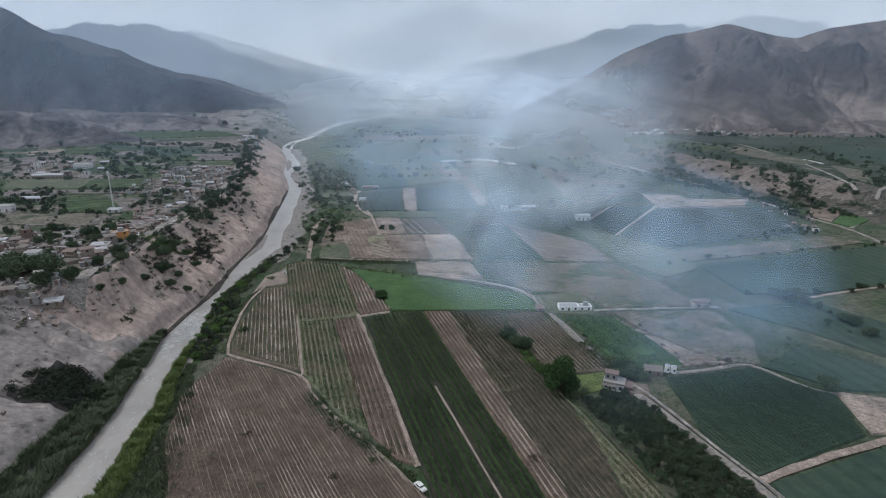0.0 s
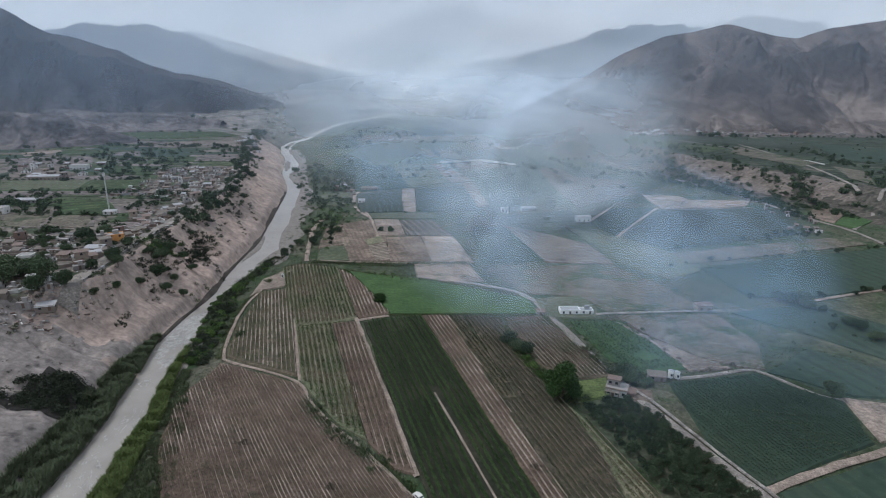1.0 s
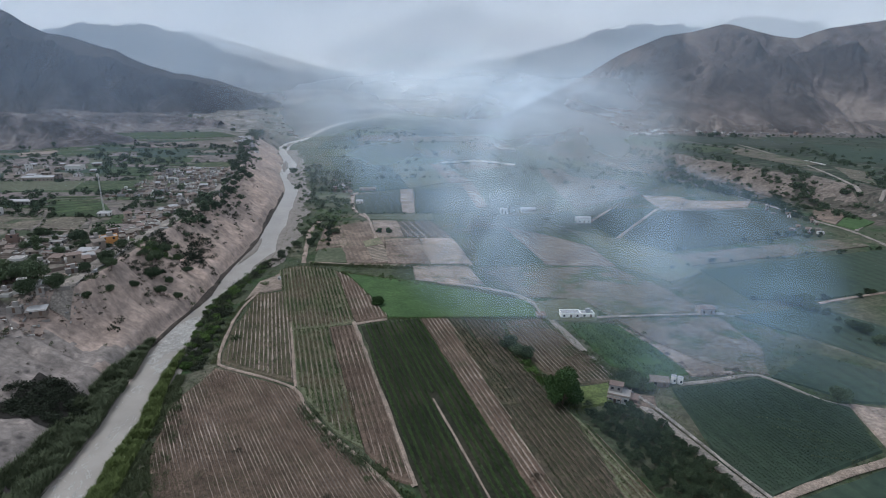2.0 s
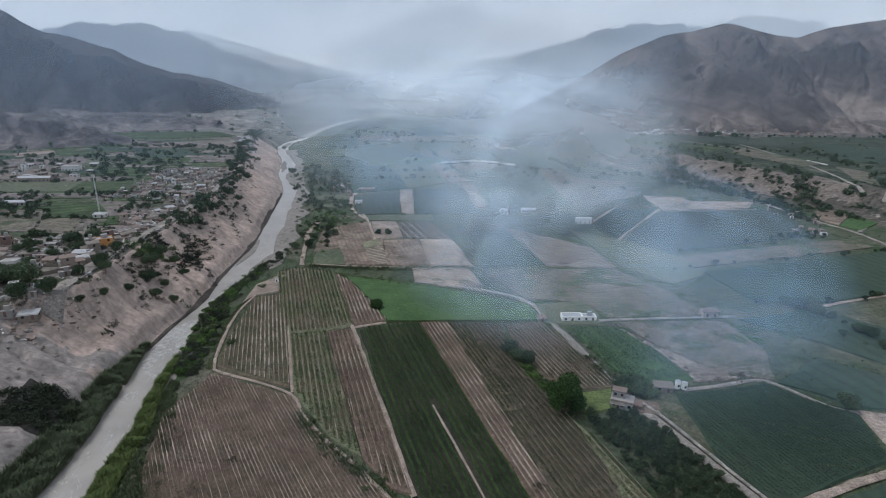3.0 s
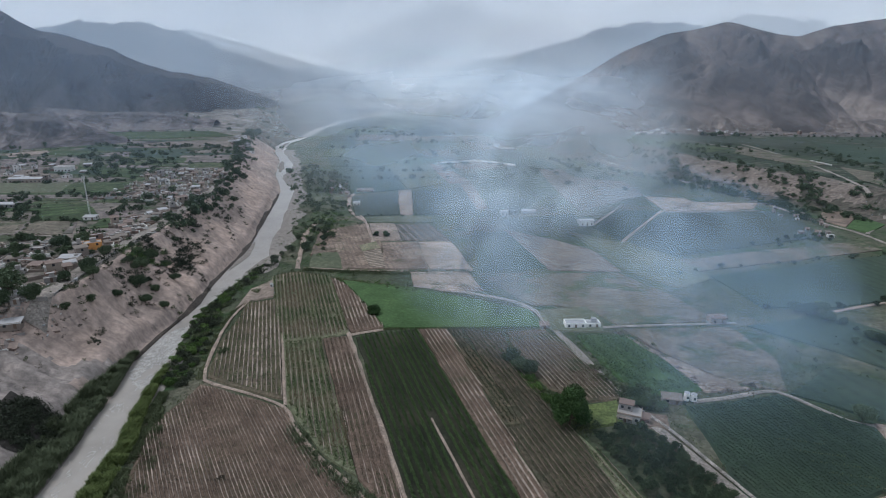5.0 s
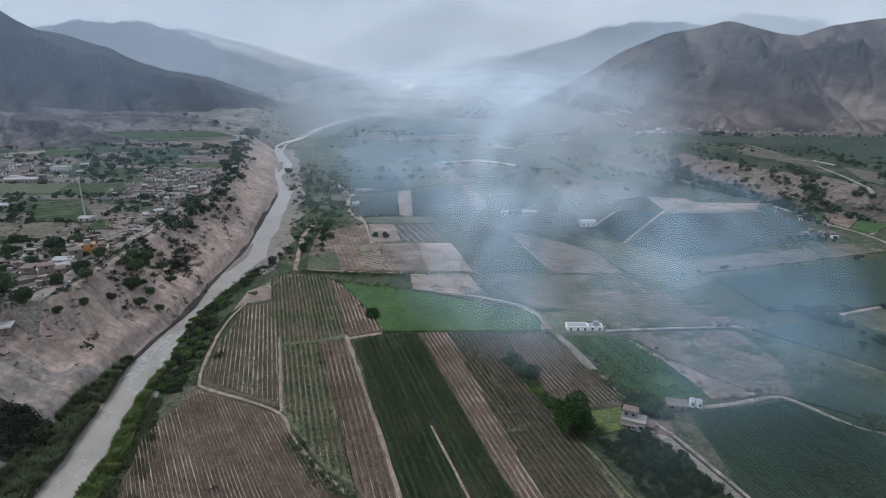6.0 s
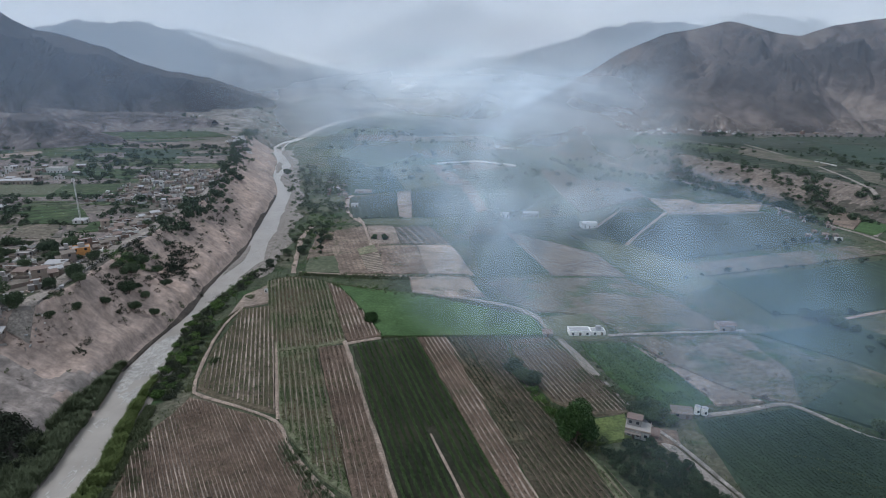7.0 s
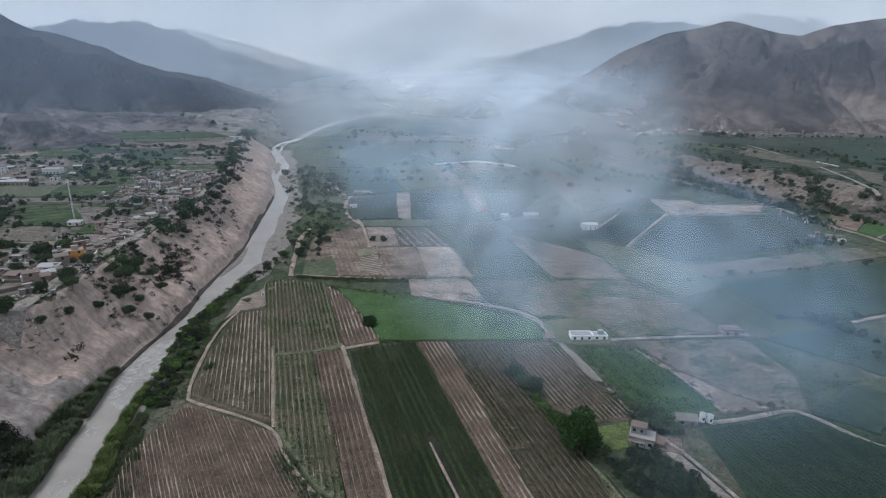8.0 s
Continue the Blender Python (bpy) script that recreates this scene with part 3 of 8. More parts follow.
I_POLY = [(57.4, 251.0), (80.4, 251.8), (88.4, 228.6), (93.8, 206.5), (70.2, 200.2), (62.7, 225.0)]
crop_i = field("crop_field", "green crop field along the farm road", I_POLY, F_GREEN)
field("fallow_field", "weedy brown field among the smoke", [(80.1, 257.9), (130.6, 261.7), (134.3, 231.2), (125.3, 206.5), (116.1, 208.6), (103.6, 217.2), (90.3, 234.4)], F_MUTED)
field("fallow_field", "bare tan strip beside the green crop", [(76.7, 254.4), (89.9, 233.2), (103.0, 215.6), (112.2, 207.5), (94.6, 205.1), (88.4, 228.6)], F_TAN)
field("bare_patch", "sandy turning place at the vineyard head", [(-104.4, 276.7), (-105.9, 303.3), (-98.6, 317.6), (-89.8, 294.5), (-101.3, 287.0)], F_TAN)
field("crop_field", "pale green stubble field in the smoke", [(18.3, 332.8), (99.3, 335.8), (116.4, 303.7), (128.3, 267.5), (78.8, 263.6), (70.3, 282.7), (40.7, 286.7)], F_MUTED)
field("farmyard", "pale walled farmyard with dry grass", [(44.1, 278.6), (69.1, 284.3), (73.2, 267.1), (69.9, 255.5), (46.6, 256.1)], F_PALEGREEN)
H_POLY = [(83.8, 194.9), (120.2, 203.1), (135.2, 187.3), (141.1, 183.5), (134.8, 159.5), (90.5, 138.7), (82.5, 152.2)]
crop_h = field("crop_field", "dark green crop rows beside the stony road", H_POLY, F_TEAL)
field("stubble_plot", "yellowish stubble plot at the dark crops", [(143.0, 185.9), (169.9, 178.7), (157.6, 163.2), (138.0, 160.2)], F_TAN)
field("crop_field", "dull green field below the dirt road", [(92.6, 135.7), (149.5, 157.5), (124.6, 121.4), (92.1, 120.7)], F_TEAL)
field("crop_field", "dark blue-green field under drifting smoke", [(139.2, 263.4), (186.4, 277.0), (214.6, 235.4), (189.6, 203.7), (165.0, 236.8)], F_TEAL)
field("crop_field", "dark green field with a weedy border", [(125.2, 204.1), (153.1, 225.0), (184.2, 197.0), (174.4, 184.5), (147.9, 187.6)], F_TEAL)
field("crop_field", "long dark field below the tan strip", [(152.5, 333.3), (298.4, 380.8), (296.2, 338.7), (275.2, 312.2), (195.3, 287.0), (158.5, 285.8)], F_TEAL)
field("fallow_field", "long greenish-tan strip of fallow land", [(143.2, 362.7), (290.2, 410.0), (292.4, 389.0), (140.1, 337.3)], F_MUTED)
field("fallow_field", "pale bare ground inside the white compound", [(-11.2, 749.6), (39.3, 790.4), (80.7, 750.3), (21.7, 722.1)], F_SCARP)
field("crop_field", "striped dark green field ringed by trees", [(181.3, 487.5), (293.4, 504.1), (272.6, 422.2), (147.3, 372.1), (126.6, 404.7)], F_DARKSTR)
field("fallow_field", "pale bare plot with faint stripes", [(189.2, 561.2), (223.8, 554.4), (226.3, 538.2), (186.8, 499.1)], F_TAN)
field("fallow_field", "long pale bare plot by the tree line", [(227.4, 538.2), (284.3, 535.8), (265.3, 509.9), (187.0, 496.8)], F_TAN)
field("crop_field", "dark triangular field beside the white shed", [(110.6, 443.6), (143.5, 499.4), (182.4, 501.2), (122.0, 406.1)], F_TEAL)
field("crop_field", "bright green field below the bench", [(308.1, 448.5), (395.2, 546.5), (491.1, 585.5), (467.4, 555.5), (313.9, 434.3)], F_GREEN)
field("fallow_field", "brown plot beside the bright green field", [(302.0, 475.9), (331.6, 513.0), (388.7, 540.9), (308.3, 450.4)], F_RED)
field("crop_field", "dark green field in the smoke column", [(16.3, 421.5), (45.6, 428.0), (59.2, 344.7), (19.3, 338.5)], F_TEAL)
field("fallow_field", "pale tan field curving through the smoke", [(41.5, 431.4), (68.4, 410.3), (95.5, 381.1), (102.0, 339.3), (60.1, 341.2), (54.4, 368.4)], F_SCARP)
field("crop_field", "green scrubby field beyond the tan one", [(88.6, 428.1), (120.3, 399.8), (145.3, 366.7), (150.2, 327.8), (125.6, 311.6), (105.9, 340.6), (98.2, 384.0)], F_PALEGREEN)
field("fallow_field", "grey-green weedy plot by the track", [(-87.4, 369.5), (-71.2, 370.2), (-63.6, 340.0), (-83.1, 340.4)], F_PALEGREEN)
field("fallow_field", "red-brown ploughed plot", [(-86.9, 427.6), (-66.1, 447.2), (-47.0, 396.0), (-38.6, 340.9), (-62.7, 338.8), (-72.7, 374.3)], F_RED)
field("vine_patch", "small patch of pale furrows beside the track", [(-55.7, 372.2), (-45.1, 378.4), (-38.0, 343.0), (-46.8, 341.5)], F_STRIPE_FINE, 0.14)
field("weed_patch", "olive weedy patch beside the track", [(-60.6, 386.5), (-50.4, 397.0), (-45.7, 381.8), (-56.5, 373.4)], F_OLIVE, 0.14)
field("fallow_field", "small tan plot with two trees", [(-62.0, 447.4), (-42.7, 448.2), (-33.5, 402.8), (-51.5, 398.9)], F_TAN)
field("vineyard", "dark striped vine plot", [(-41.0, 444.4), (-14.1, 447.6), (1.5, 401.1), (-31.8, 401.3)], F_STRIPE)
field("fallow_field", "brown ploughed plot beside pale ground", [(-46.0, 394.5), (-22.4, 397.0), (-12.1, 340.8), (-37.8, 339.8)], F_RED)
field("crop_field", "weedy green plot among the river trees", [(-127.2, 544.8), (-103.1, 556.2), (-91.4, 504.1), (-115.0, 488.5)], F_PALEGREEN)
field("crop_field", "leafy green plot among the river trees", [(-114.5, 482.5), (-97.1, 493.3), (-90.1, 453.5), (-107.2, 442.6)], F_DULL)
field("fallow_field", "bare pinkish plot beside the river trees", [(-94.3, 417.7), (-82.0, 433.7), (-72.4, 375.5), (-88.5, 365.6)], F_RED)
field("fallow_field", "pale dusty plot", [(-21.5, 397.0), (1.5, 398.0), (14.4, 340.6), (-11.0, 340.8)], F_TAN)
field("crop_field", "dark vineyard block by the white shed", [(-92.3, 549.7), (-51.5, 569.6), (-41.0, 477.2), (-76.8, 471.2)], F_DARKSTR)
field("fallow_field", "pale narrow strip between vine blocks", [(-51.2, 578.9), (-38.5, 582.7), (-29.8, 477.7), (-40.0, 477.2)], F_TAN)
field("crop_field", "dark striped vineyard", [(-37.0, 576.5), (17.4, 605.4), (24.3, 484.6), (-28.3, 477.8)], F_DARKSTR)
field("crop_field", "green strip along the farm track", [(-68.5, 467.3), (-14.0, 474.1), (-12.4, 451.5), (-64.4, 451.2)], F_PALEGREEN)
field("crop_field", "olive green field", [(-78.4, 740.3), (-29.0, 764.1), (-1.0, 625.4), (-42.5, 588.9)], F_PALEGREEN)
field("fallow_field", "orange-brown bare strip", [(-27.2, 758.9), (-11.3, 754.7), (23.2, 634.1), (0.3, 621.9)], F_RED)
field("fallow_field", "brown strip beyond the vineyard", [(11.5, 619.0), (24.1, 623.2), (33.6, 508.4), (23.9, 498.4)], F_RED)
field("crop_field", "dark field reaching to the river trees", [(-144.5, 721.4), (-81.3, 740.1), (-44.9, 588.8), (-94.2, 561.3)], F_TEAL)
field("crop_field", "hazy dark green field", [(35.5, 708.9), (110.9, 742.1), (107.0, 571.8), (37.2, 472.2)], F_TEAL)
field("crop_field", "hazy striped vineyard", [(108.7, 678.3), (193.4, 643.6), (189.7, 570.0), (111.8, 497.9)], F_STRIPE)
field("crop_field", "hazy dark field", [(43.3, 464.1), (104.9, 488.4), (108.6, 451.1), (47.8, 437.1)], F_TEAL)

rng = np.random.default_rng(404)
FAR_MATS = [F_TEAL, F_DARKSTR, F_DULL, F_DARKSTR, F_MUTED, F_TEAL, F_DARKSTR, F_STRIPE]
FAR_WORDS = ["dark blue-green far field", "dark striped far vineyard", "dull green far field", "dark striped far plot", "weedy brown far field", "dark green far crop", "dark far vine block", "brown striped far plot"]
y0 = 660.0
while y0 < 1500:
    deep = 60 + 0.09 * (y0 - 600) + float(rng.uniform(0, 30))
    x0 = float(river_r(y0)) + 45
    end = float(np.interp(y0 + deep, SCARP_Y, SCARP_X)) - 25
    while x0 < end - 20:
        wide = float(rng.uniform(45, 110))
        x1 = min(x0 + wide, end)
        k = int(rng.integers(len(FAR_MATS)))
        skew = float(rng.normal(-10, 6))
        busy = -60 < x0 < 80 and y0 < 720
        if rng.random() < 0.86 and not busy:
            field("far_field", FAR_WORDS[k], [(x0 + 2, y0), (x1 - 2, y0 + float(rng.normal(0, 5))), (x1 - 2 + skew, y0 + deep - 5), (x0 + 2 + skew, y0 + deep - 5)], FAR_MATS[k])
        x0 = x1
    y0 += deep


def draped(name, label, corners, material, lift=0.5, n=26):
    """A plot on uneven ground: a sheet between four corners that lies on the land."""
    a, b, c, d = (np.array(p, float) for p in corners)
    U, V = np.meshgrid(np.linspace(0, 1, n), np.linspace(0, 1, n), indexing="ij")
    p = (a * (1 - U[..., None]) + b * U[..., None]) * (1 - V[..., None]) + (d * (1 - U[..., None]) + c * U[..., None]) * V[..., None]
    p = p + 2.0 * (np.stack([fbm(U * 6, V * 6, 5), fbm(U * 6, V * 6, 6)], -1) - 0.5)
    ob = new(name, raw_mesh(name, np.concatenate([p, (height(p[..., 0], p[..., 1]) + lift)[..., None]], -1).reshape(-1, 3), grid_faces(n, n), [material], None, True))
    return tagged(ob, label, "field")


draped("fallow_field", "brown terraced plot on the scarp", [(287.8, 767.4), (321.8, 661.8), (309.3, 579.0), (268.3, 667.1)], F_SCARP)
draped("fallow_field", "bare tan plot on the scarp", [(321.8, 661.8), (345.6, 587.6), (325.5, 537.1), (297.2, 571.8)], F_SCARP)
draped("fallow_field", "bare plot on the scarp's upper edge", [(363.1, 614.9), (371.2, 547.4), (359.6, 502.0), (333.3, 533.5)], F_SCARP)
draped("fallow_field", "pale brown dotted plot high on the scarp", [(223.3, 910.0), (292.8, 803.2), (279.2, 714.0), (217.2, 785.8)], F_STRIPE)
draped("crop_field", "green strip on the bench edge", [(296.3, 979.8), (384.5, 808.7), (336.7, 761.0), (260.7, 887.6)], F_DULL)
draped("fallow_field", "tan strip on the bench", [(410.3, 838.3), (427.8, 667.7), (390.8, 643.1), (364.6, 757.0)], F_MUTED)
draped("crop_field", "dark orchard block on the bench", [(549.5, 894.5), (625.2, 800.2), (530.4, 674.2), (467.9, 689.1)], F_TEAL)
draped("crop_field", "long dark crop strip on the bench", [(372.6, 1006.6), (550.4, 910.9), (478.9, 815.7), (353.8, 929.0)], F_DARKSTR)
draped("fallow_field", "bare plot beyond the bench road", [(427.6, 646.0), (438.7, 606.9), (390.7, 525.8), (391.5, 562.4)], F_MUTED)

# Near-black sheet draped over the slope below the dense thicket.
M_DARK_GROUND = earth("dark_scrub_ground", [(0.012, 0.012, 0.011), (0.022, 0.021, 0.019), (0.045, 0.041, 0.037)], 0.08, 0.7, bump=0.8)
draped("burnt_patch", "near-black ground under the thicket", [(-147, 160), (-120, 161), (-119, 178), (-143, 183)], M_DARK_GROUND, 0.25, 30)
F_GARDEN = earth("garden_rows", [(0.028, 0.046, 0.022), (0.048, 0.075, 0.032), (0.08, 0.09, 0.05)], 0.05, 0.3, tint=((0.03, 0.04, 0.022), 0.09, 0.54), stripe=(2.2, 9.0, (0.024, 0.036, 0.02), 0.6), bump=0.8)
F_MAUVE = earth("grey_mauve_soil", [(0.103, 0.09, 0.086), (0.142, 0.122, 0.116), (0.181, 0.155, 0.144)], 0.03, 0.5, tint=((0.08, 0.078, 0.066), 0.05, 0.52), detail=3.0)
T = TERRACE
field("crop_field", "long green field on the terrace", [(-417.2, 443.2), (-309.8, 454.3), (-251.3, 460.3), (-234.5, 414.6), (-353.5, 399.9)], F_GARDEN, T)
field("crop_field", "bright green vegetable plot on the terrace", [(-269.0, 383.9), (-238.8, 385.4), (-204.3, 342.1), (-245.2, 343.3)], F_GARDEN, T)
field("fallow_field", "grey fallow plot on the terrace", [(-243.8, 340.2), (-220.3, 341.3), (-207.7, 310.8), (-233.1, 312.3)], F_MUTED, T)
field("fallow_field", "dusty fallow plot on the terrace", [(-272.2, 339.0), (-245.9, 340.2), (-235.0, 312.2), (-260.9, 312.4)], F_MUTED, T)
field("crop_field", "green field at the foot of the mountain", [(-487.2, 871.2), (-365.6, 901.7), (-305.6, 833.9), (-424.6, 776.2)], F_GARDEN, T)
field("fallow_field", "tan field before the village", [(-355.0, 753.0), (-294.4, 802.4), (-262.1, 707.9), (-317.6, 680.1)], F_MUTED, T)
field("fallow_field", "pale tan strip near the bluff", [(-274.1, 611.1), (-233.5, 628.1), (-220.3, 588.0), (-260.5, 576.9)], F_MUTED, T)
field("crop_field", "green strip near the bluff", [(-252.0, 565.3), (-218.4, 579.7), (-210.8, 552.3), (-241.4, 542.9)], F_DULL, T)
field("crop_field", "dark orchard below the pale spur", [(-670.6, 727.6), (-542.8, 744.8), (-469.0, 636.5), (-553.9, 610.6)], F_TEAL, T)
rng = np.random.default_rng(606)
PLOT_MATS = [F_GARDEN, F_DULL, F_MUTED, F_TEAL, F_MAUVE, F_DULL]
PLOT_WORDS = ["green garden plot on the terrace", "dull green terrace plot", "weedy fallow terrace plot", "dark green terrace plot", "bare grey-mauve terrace plot", "weedy dull green terrace plot"]
for k in range(170):
    y0 = float(rng.uniform(340, 860))
    rim_x = float(np.interp(y0, RIM_Y, RIM_X))
    x0 = rim_x - 40 - float(rng.uniform(0, 0.42 * y0))
    w, d, m = float(rng.uniform(24, 75)), float(rng.uniform(10, 26)) * (0.6 + y0 / 900), int(rng.integers(6))
    if x0 + w > rim_x - 12:
        continue
    lean = float(rng.normal(0, 5))
    field("terrace_plot", PLOT_WORDS[m], [(x0, y0), (x0 + w, y0 + lean * 0.4), (x0 + w + lean, y0 + d), (x0 + lean, y0 + d - lean * 0.3)], PLOT_MATS[m], T - 0.1)
field("fallow_field", "bare grey plot behind the village", [(-255.7, 336.6), (-240.9, 337.2), (-227.9, 310.8), (-244.7, 309.0)], F_MAUVE, T + 0.06)
field("fallow_field", "wide bare grey plot behind the village", [(-236.0, 337.4), (-216.9, 338.2), (-204.1, 314.1), (-226.3, 312.1)], F_MAUVE, T + 0.06)
field("fallow_field", "grey strip beside the long green field", [(-333.3, 412.9), (-246.8, 416.9), (-238.4, 405.2), (-324.6, 399.2)], F_MAUVE, T + 0.06)
field("crop_field", "long olive green field before the mast", [(-368.0, 457.0), (-299.2, 463.1), (-283.6, 423.7), (-338.5, 416.8)], F_PALEGREEN, T + 0.06)
field("crop_field", "long dull green field before the mast", [(-297.9, 463.1), (-251.4, 468.1), (-236.8, 437.1), (-281.9, 423.8)], F_DULL, T + 0.06)
field("crop_field", "leafy green plot beside the mast", [(-258.8, 378.3), (-236.0, 381.1), (-216.0, 346.8), (-239.7, 342.9)], F_GARDEN, T + 0.06)
field("fallow_field", "dusty mauve plot before the pond bed", [(-450.3, 585.1), (-386.4, 610.5), (-352.3, 555.8), (-415.6, 530.9)], F_MAUVE, T + 0.06)
field("fallow_field", "dusty brown plot among terrace hedges", [(-405.8, 518.1), (-363.1, 527.1), (-341.6, 488.1), (-371.1, 469.9)], F_SCARP, T + 0.06)
field("crop_field", "dark green plot near the bluff", [(-361.6, 665.4), (-299.6, 680.3), (-282.1, 608.3), (-331.8, 605.2)], F_TEAL, T + 0.06)
field("fallow_field", "grey mauve plot near the bluff", [(-276.3, 626.7), (-237.8, 633.8), (-219.8, 579.0), (-261.8, 576.4)], F_MAUVE, T + 0.06)
field("fallow_field", "long tan plot near the bluff", [(-364.9, 754.3), (-287.0, 767.0), (-269.0, 710.9), (-395.5, 684.7)], F_SCARP, T + 0.06)
field("crop_field", "narrow green plot beside the village houses", [(-200.2, 341.7), (-185.0, 345.2), (-181.2, 331.5), (-194.3, 328.3)], F_GARDEN, T + 0.06)
field("fallow_field", "pinkish bare ground among village houses", [(-197.7, 323.0), (-173.0, 326.6), (-168.6, 310.7), (-192.3, 308.7)], F_MAUVE, T + 0.06)
field("reservoir", "pale bare pond bed on the terrace", [(-476.7, 625.9), (-454.2, 658.8), (-438.2, 638.7), (-452.1, 598.9)], F_TAN, T)
field("crop_field", "dull green plot on the terrace", [(-428.4, 574.2), (-353.5, 596.6), (-328.4, 556.4), (-411.9, 536.0)], F_PALEGREEN, T)
field("crop_field", "green plot beside the village", [(-207.7, 348.2), (-188.7, 352.3), (-182.2, 331.1), (-202.0, 324.5)], F_GARDEN, T)

track("farm_track", "pale dirt track curving round the vineyards", [(-99.1, 313.5), (-101.3, 288.7), (-102.4, 265.0), (-98.3, 234.5), (-92.9, 212.2), (-88.9, 207.3), (-73.3, 200.6), (-56.7, 191.7), (-49.8, 180.1), (-39.1, 165.9), (-27.6, 153.6), (-17.3, 141.5), (-10.8, 133.0), (-4.9, 125.4), (1.2, 117.5)], 0.85, M_TRACK)
track("farm_track", "straight dirt track beside the green vineyard", [(-44.4, 251.8), (-31.9, 211.5), (-21.3, 179.0), (-8.5, 140.2)], 1.3, M_TRACK)
track("farm_track", "short dirt track at the vineyard's head", [(-44.0, 249.1), (-29.4, 255.0)], 1.5, M_TRACK)
track("farm_track", "earth strip ending inside the green vineyard", [(-5.2, 185.7), (4.8, 156.6), (16.2, 122.8)], 2.0, M_TRACK)
track("farm_track", "narrow path between vine blocks", [(-85.5, 290.2), (-71.2, 241.6), (-56.5, 192.6)], 0.8, M_TRACK)
field("farm_yard", "red-brown swept yard beside the farmhouse", [(64.5, 183.5), (66.5, 191.5), (74.5, 189.0), (73.0, 180.5)], F_RED, 0.05)
track("farm_road", "stony farm road past the white house", [(-19.0, 312.3), (10.5, 301.8), (32.0, 291.6), (43.1, 277.7), (50.8, 248.8), (60.1, 214.3), (65.4, 192.7), (71.4, 177.1), (80.5, 151.6), (88.1, 132.5), (92.1, 120.7)], 2.1, M_ROAD)
track("rubble_bank", "pale bank of stones beside the farm road", [(68.6, 189.5), (73.8, 178.2), (82.6, 153.6), (90.0, 134.6), (93.6, 123.5)], 0.9, M_RIDGE_STONE, 0.75)
track("farm_road", "dirt road from the white house", [(71.0, 260.5), (102.8, 263.7), (135.1, 266.9)], 1.5, M_ROAD)
track("farm_road", "dirt road between the dark fields", [(87.2, 198.5), (101.5, 201.2), (117.0, 205.8), (123.6, 203.2), (135.2, 187.3), (141.9, 184.7)], 1.5, M_ROAD)
track("farm_road", "dirt road joining the stony road", [(89.5, 136.8), (112.3, 146.4), (157.6, 163.2)], 2.0, M_TRACK)
track("farm_road", "pale road below the bench", [(193.0, 811.9), (233.8, 711.8), (268.0, 622.5), (290.4, 530.9), (298.2, 465.5), (306.8, 428.8), (305.8, 386.7), (305.5, 350.5)], 2.4, M_ROAD)
track("farm_road", "pale side road up to the bench", [(310.2, 430.6), (348.9, 467.7), (406.7, 526.4), (517.3, 618.8)], 2.0, M_ROAD)
track("farm_track", "pale track between dark fields", [(121.2, 402.9), (149.8, 449.1), (183.5, 501.3)], 2.0, M_TRACK)
track("farm_track", "pale track beside the white shed", [(110.5, 447.3), (142.5, 499.3)], 2.0, M_TRACK)
track("farm_track", "dirt track in the smoke", [(190.8, 281.9), (216.1, 291.1), (274.4, 311.2)], 1.5, M_TRACK)
track("farm_track", "track along the hedge", [(-86.7, 340.3), (-56.0, 336.8), (-20.4, 335.8), (14.3, 338.3)], 1.2, M_TRACK)
track("farm_track", "red-brown track between the ploughed plots", [(-72.4, 473.1), (-64.7, 448.6), (-54.3, 403.6), (-47.2, 374.8), (-39.5, 343.0)], 1.6, M_TRACK, 0.5)
track("farm_track", "winding track by the river trees", [(-90.1, 337.8), (-97.7, 380.4), (-103.4, 411.3), (-103.6, 447.4)], 2.0, M_TRACK)
track("farm_track", "pale track to the small farm", [(-67.2, 455.0), (-83.9, 490.9), (-93.1, 541.2), (-92.2, 570.5)], 2.0, M_TRACK)
track("bench_road", "pale dirt road down the bench", [(431.2, 901.3), (417.5, 732.3), (395.4, 614.7), (365.3, 508.1)], 2.3, M_ROAD)
track("bench_road", "faint line of a canal across the bench", [(302.3, 1000.4), (367.9, 896.2), (401.4, 771.6), (421.1, 667.2)], 1.9, M_ROAD)
VILLAGE_ROAD = [(-156.5, 214), (-158.8, 233.4), (-161, 247), (-163.4, 262), (-165.2, 280), (-165.8, 300), (-166.2, 318), (-169.4, 353), (-172.8, 391), (-178, 437), (-187, 480)]
track("village_road", "pale road along the terrace rim", VILLAGE_ROAD, 4.6, M_ROAD, 0.5)


# ---------------------------------------------------------------- vine rows
M_VINE = leaves("vine_leaves", (0.033, 0.059, 0.022), (0.072, 0.115, 0.041))
M_VINE_WEED = leaves("weedy_vine_leaves", (0.034, 0.057, 0.02), (0.086, 0.112, 0.048), dry=(0.14, 0.108, 0.072))
M_VINE_DRY = leaves("dry_vine_canes", (0.062, 0.047, 0.037), (0.146, 0.112, 0.084), dry=(0.067, 0.073, 0.039))
M_BAND = leaves("dark_weed_leaves", (0.03, 0.042, 0.02), (0.062, 0.07, 0.036), dry=(0.07, 0.06, 0.042))
M_RIDGE = earth("pale_furrow_ridge", [(0.1, 0.08, 0.066), (0.27, 0.225, 0.19), (0.36, 0.3, 0.255)], 0.09, 1.6, span=0.36)
M_RIDGE_DULL = earth("dull_furrow_ridge", [(0.09, 0.073, 0.06), (0.16, 0.13, 0.108), (0.28, 0.23, 0.195)], 0.07, 1.6, span=0.4)


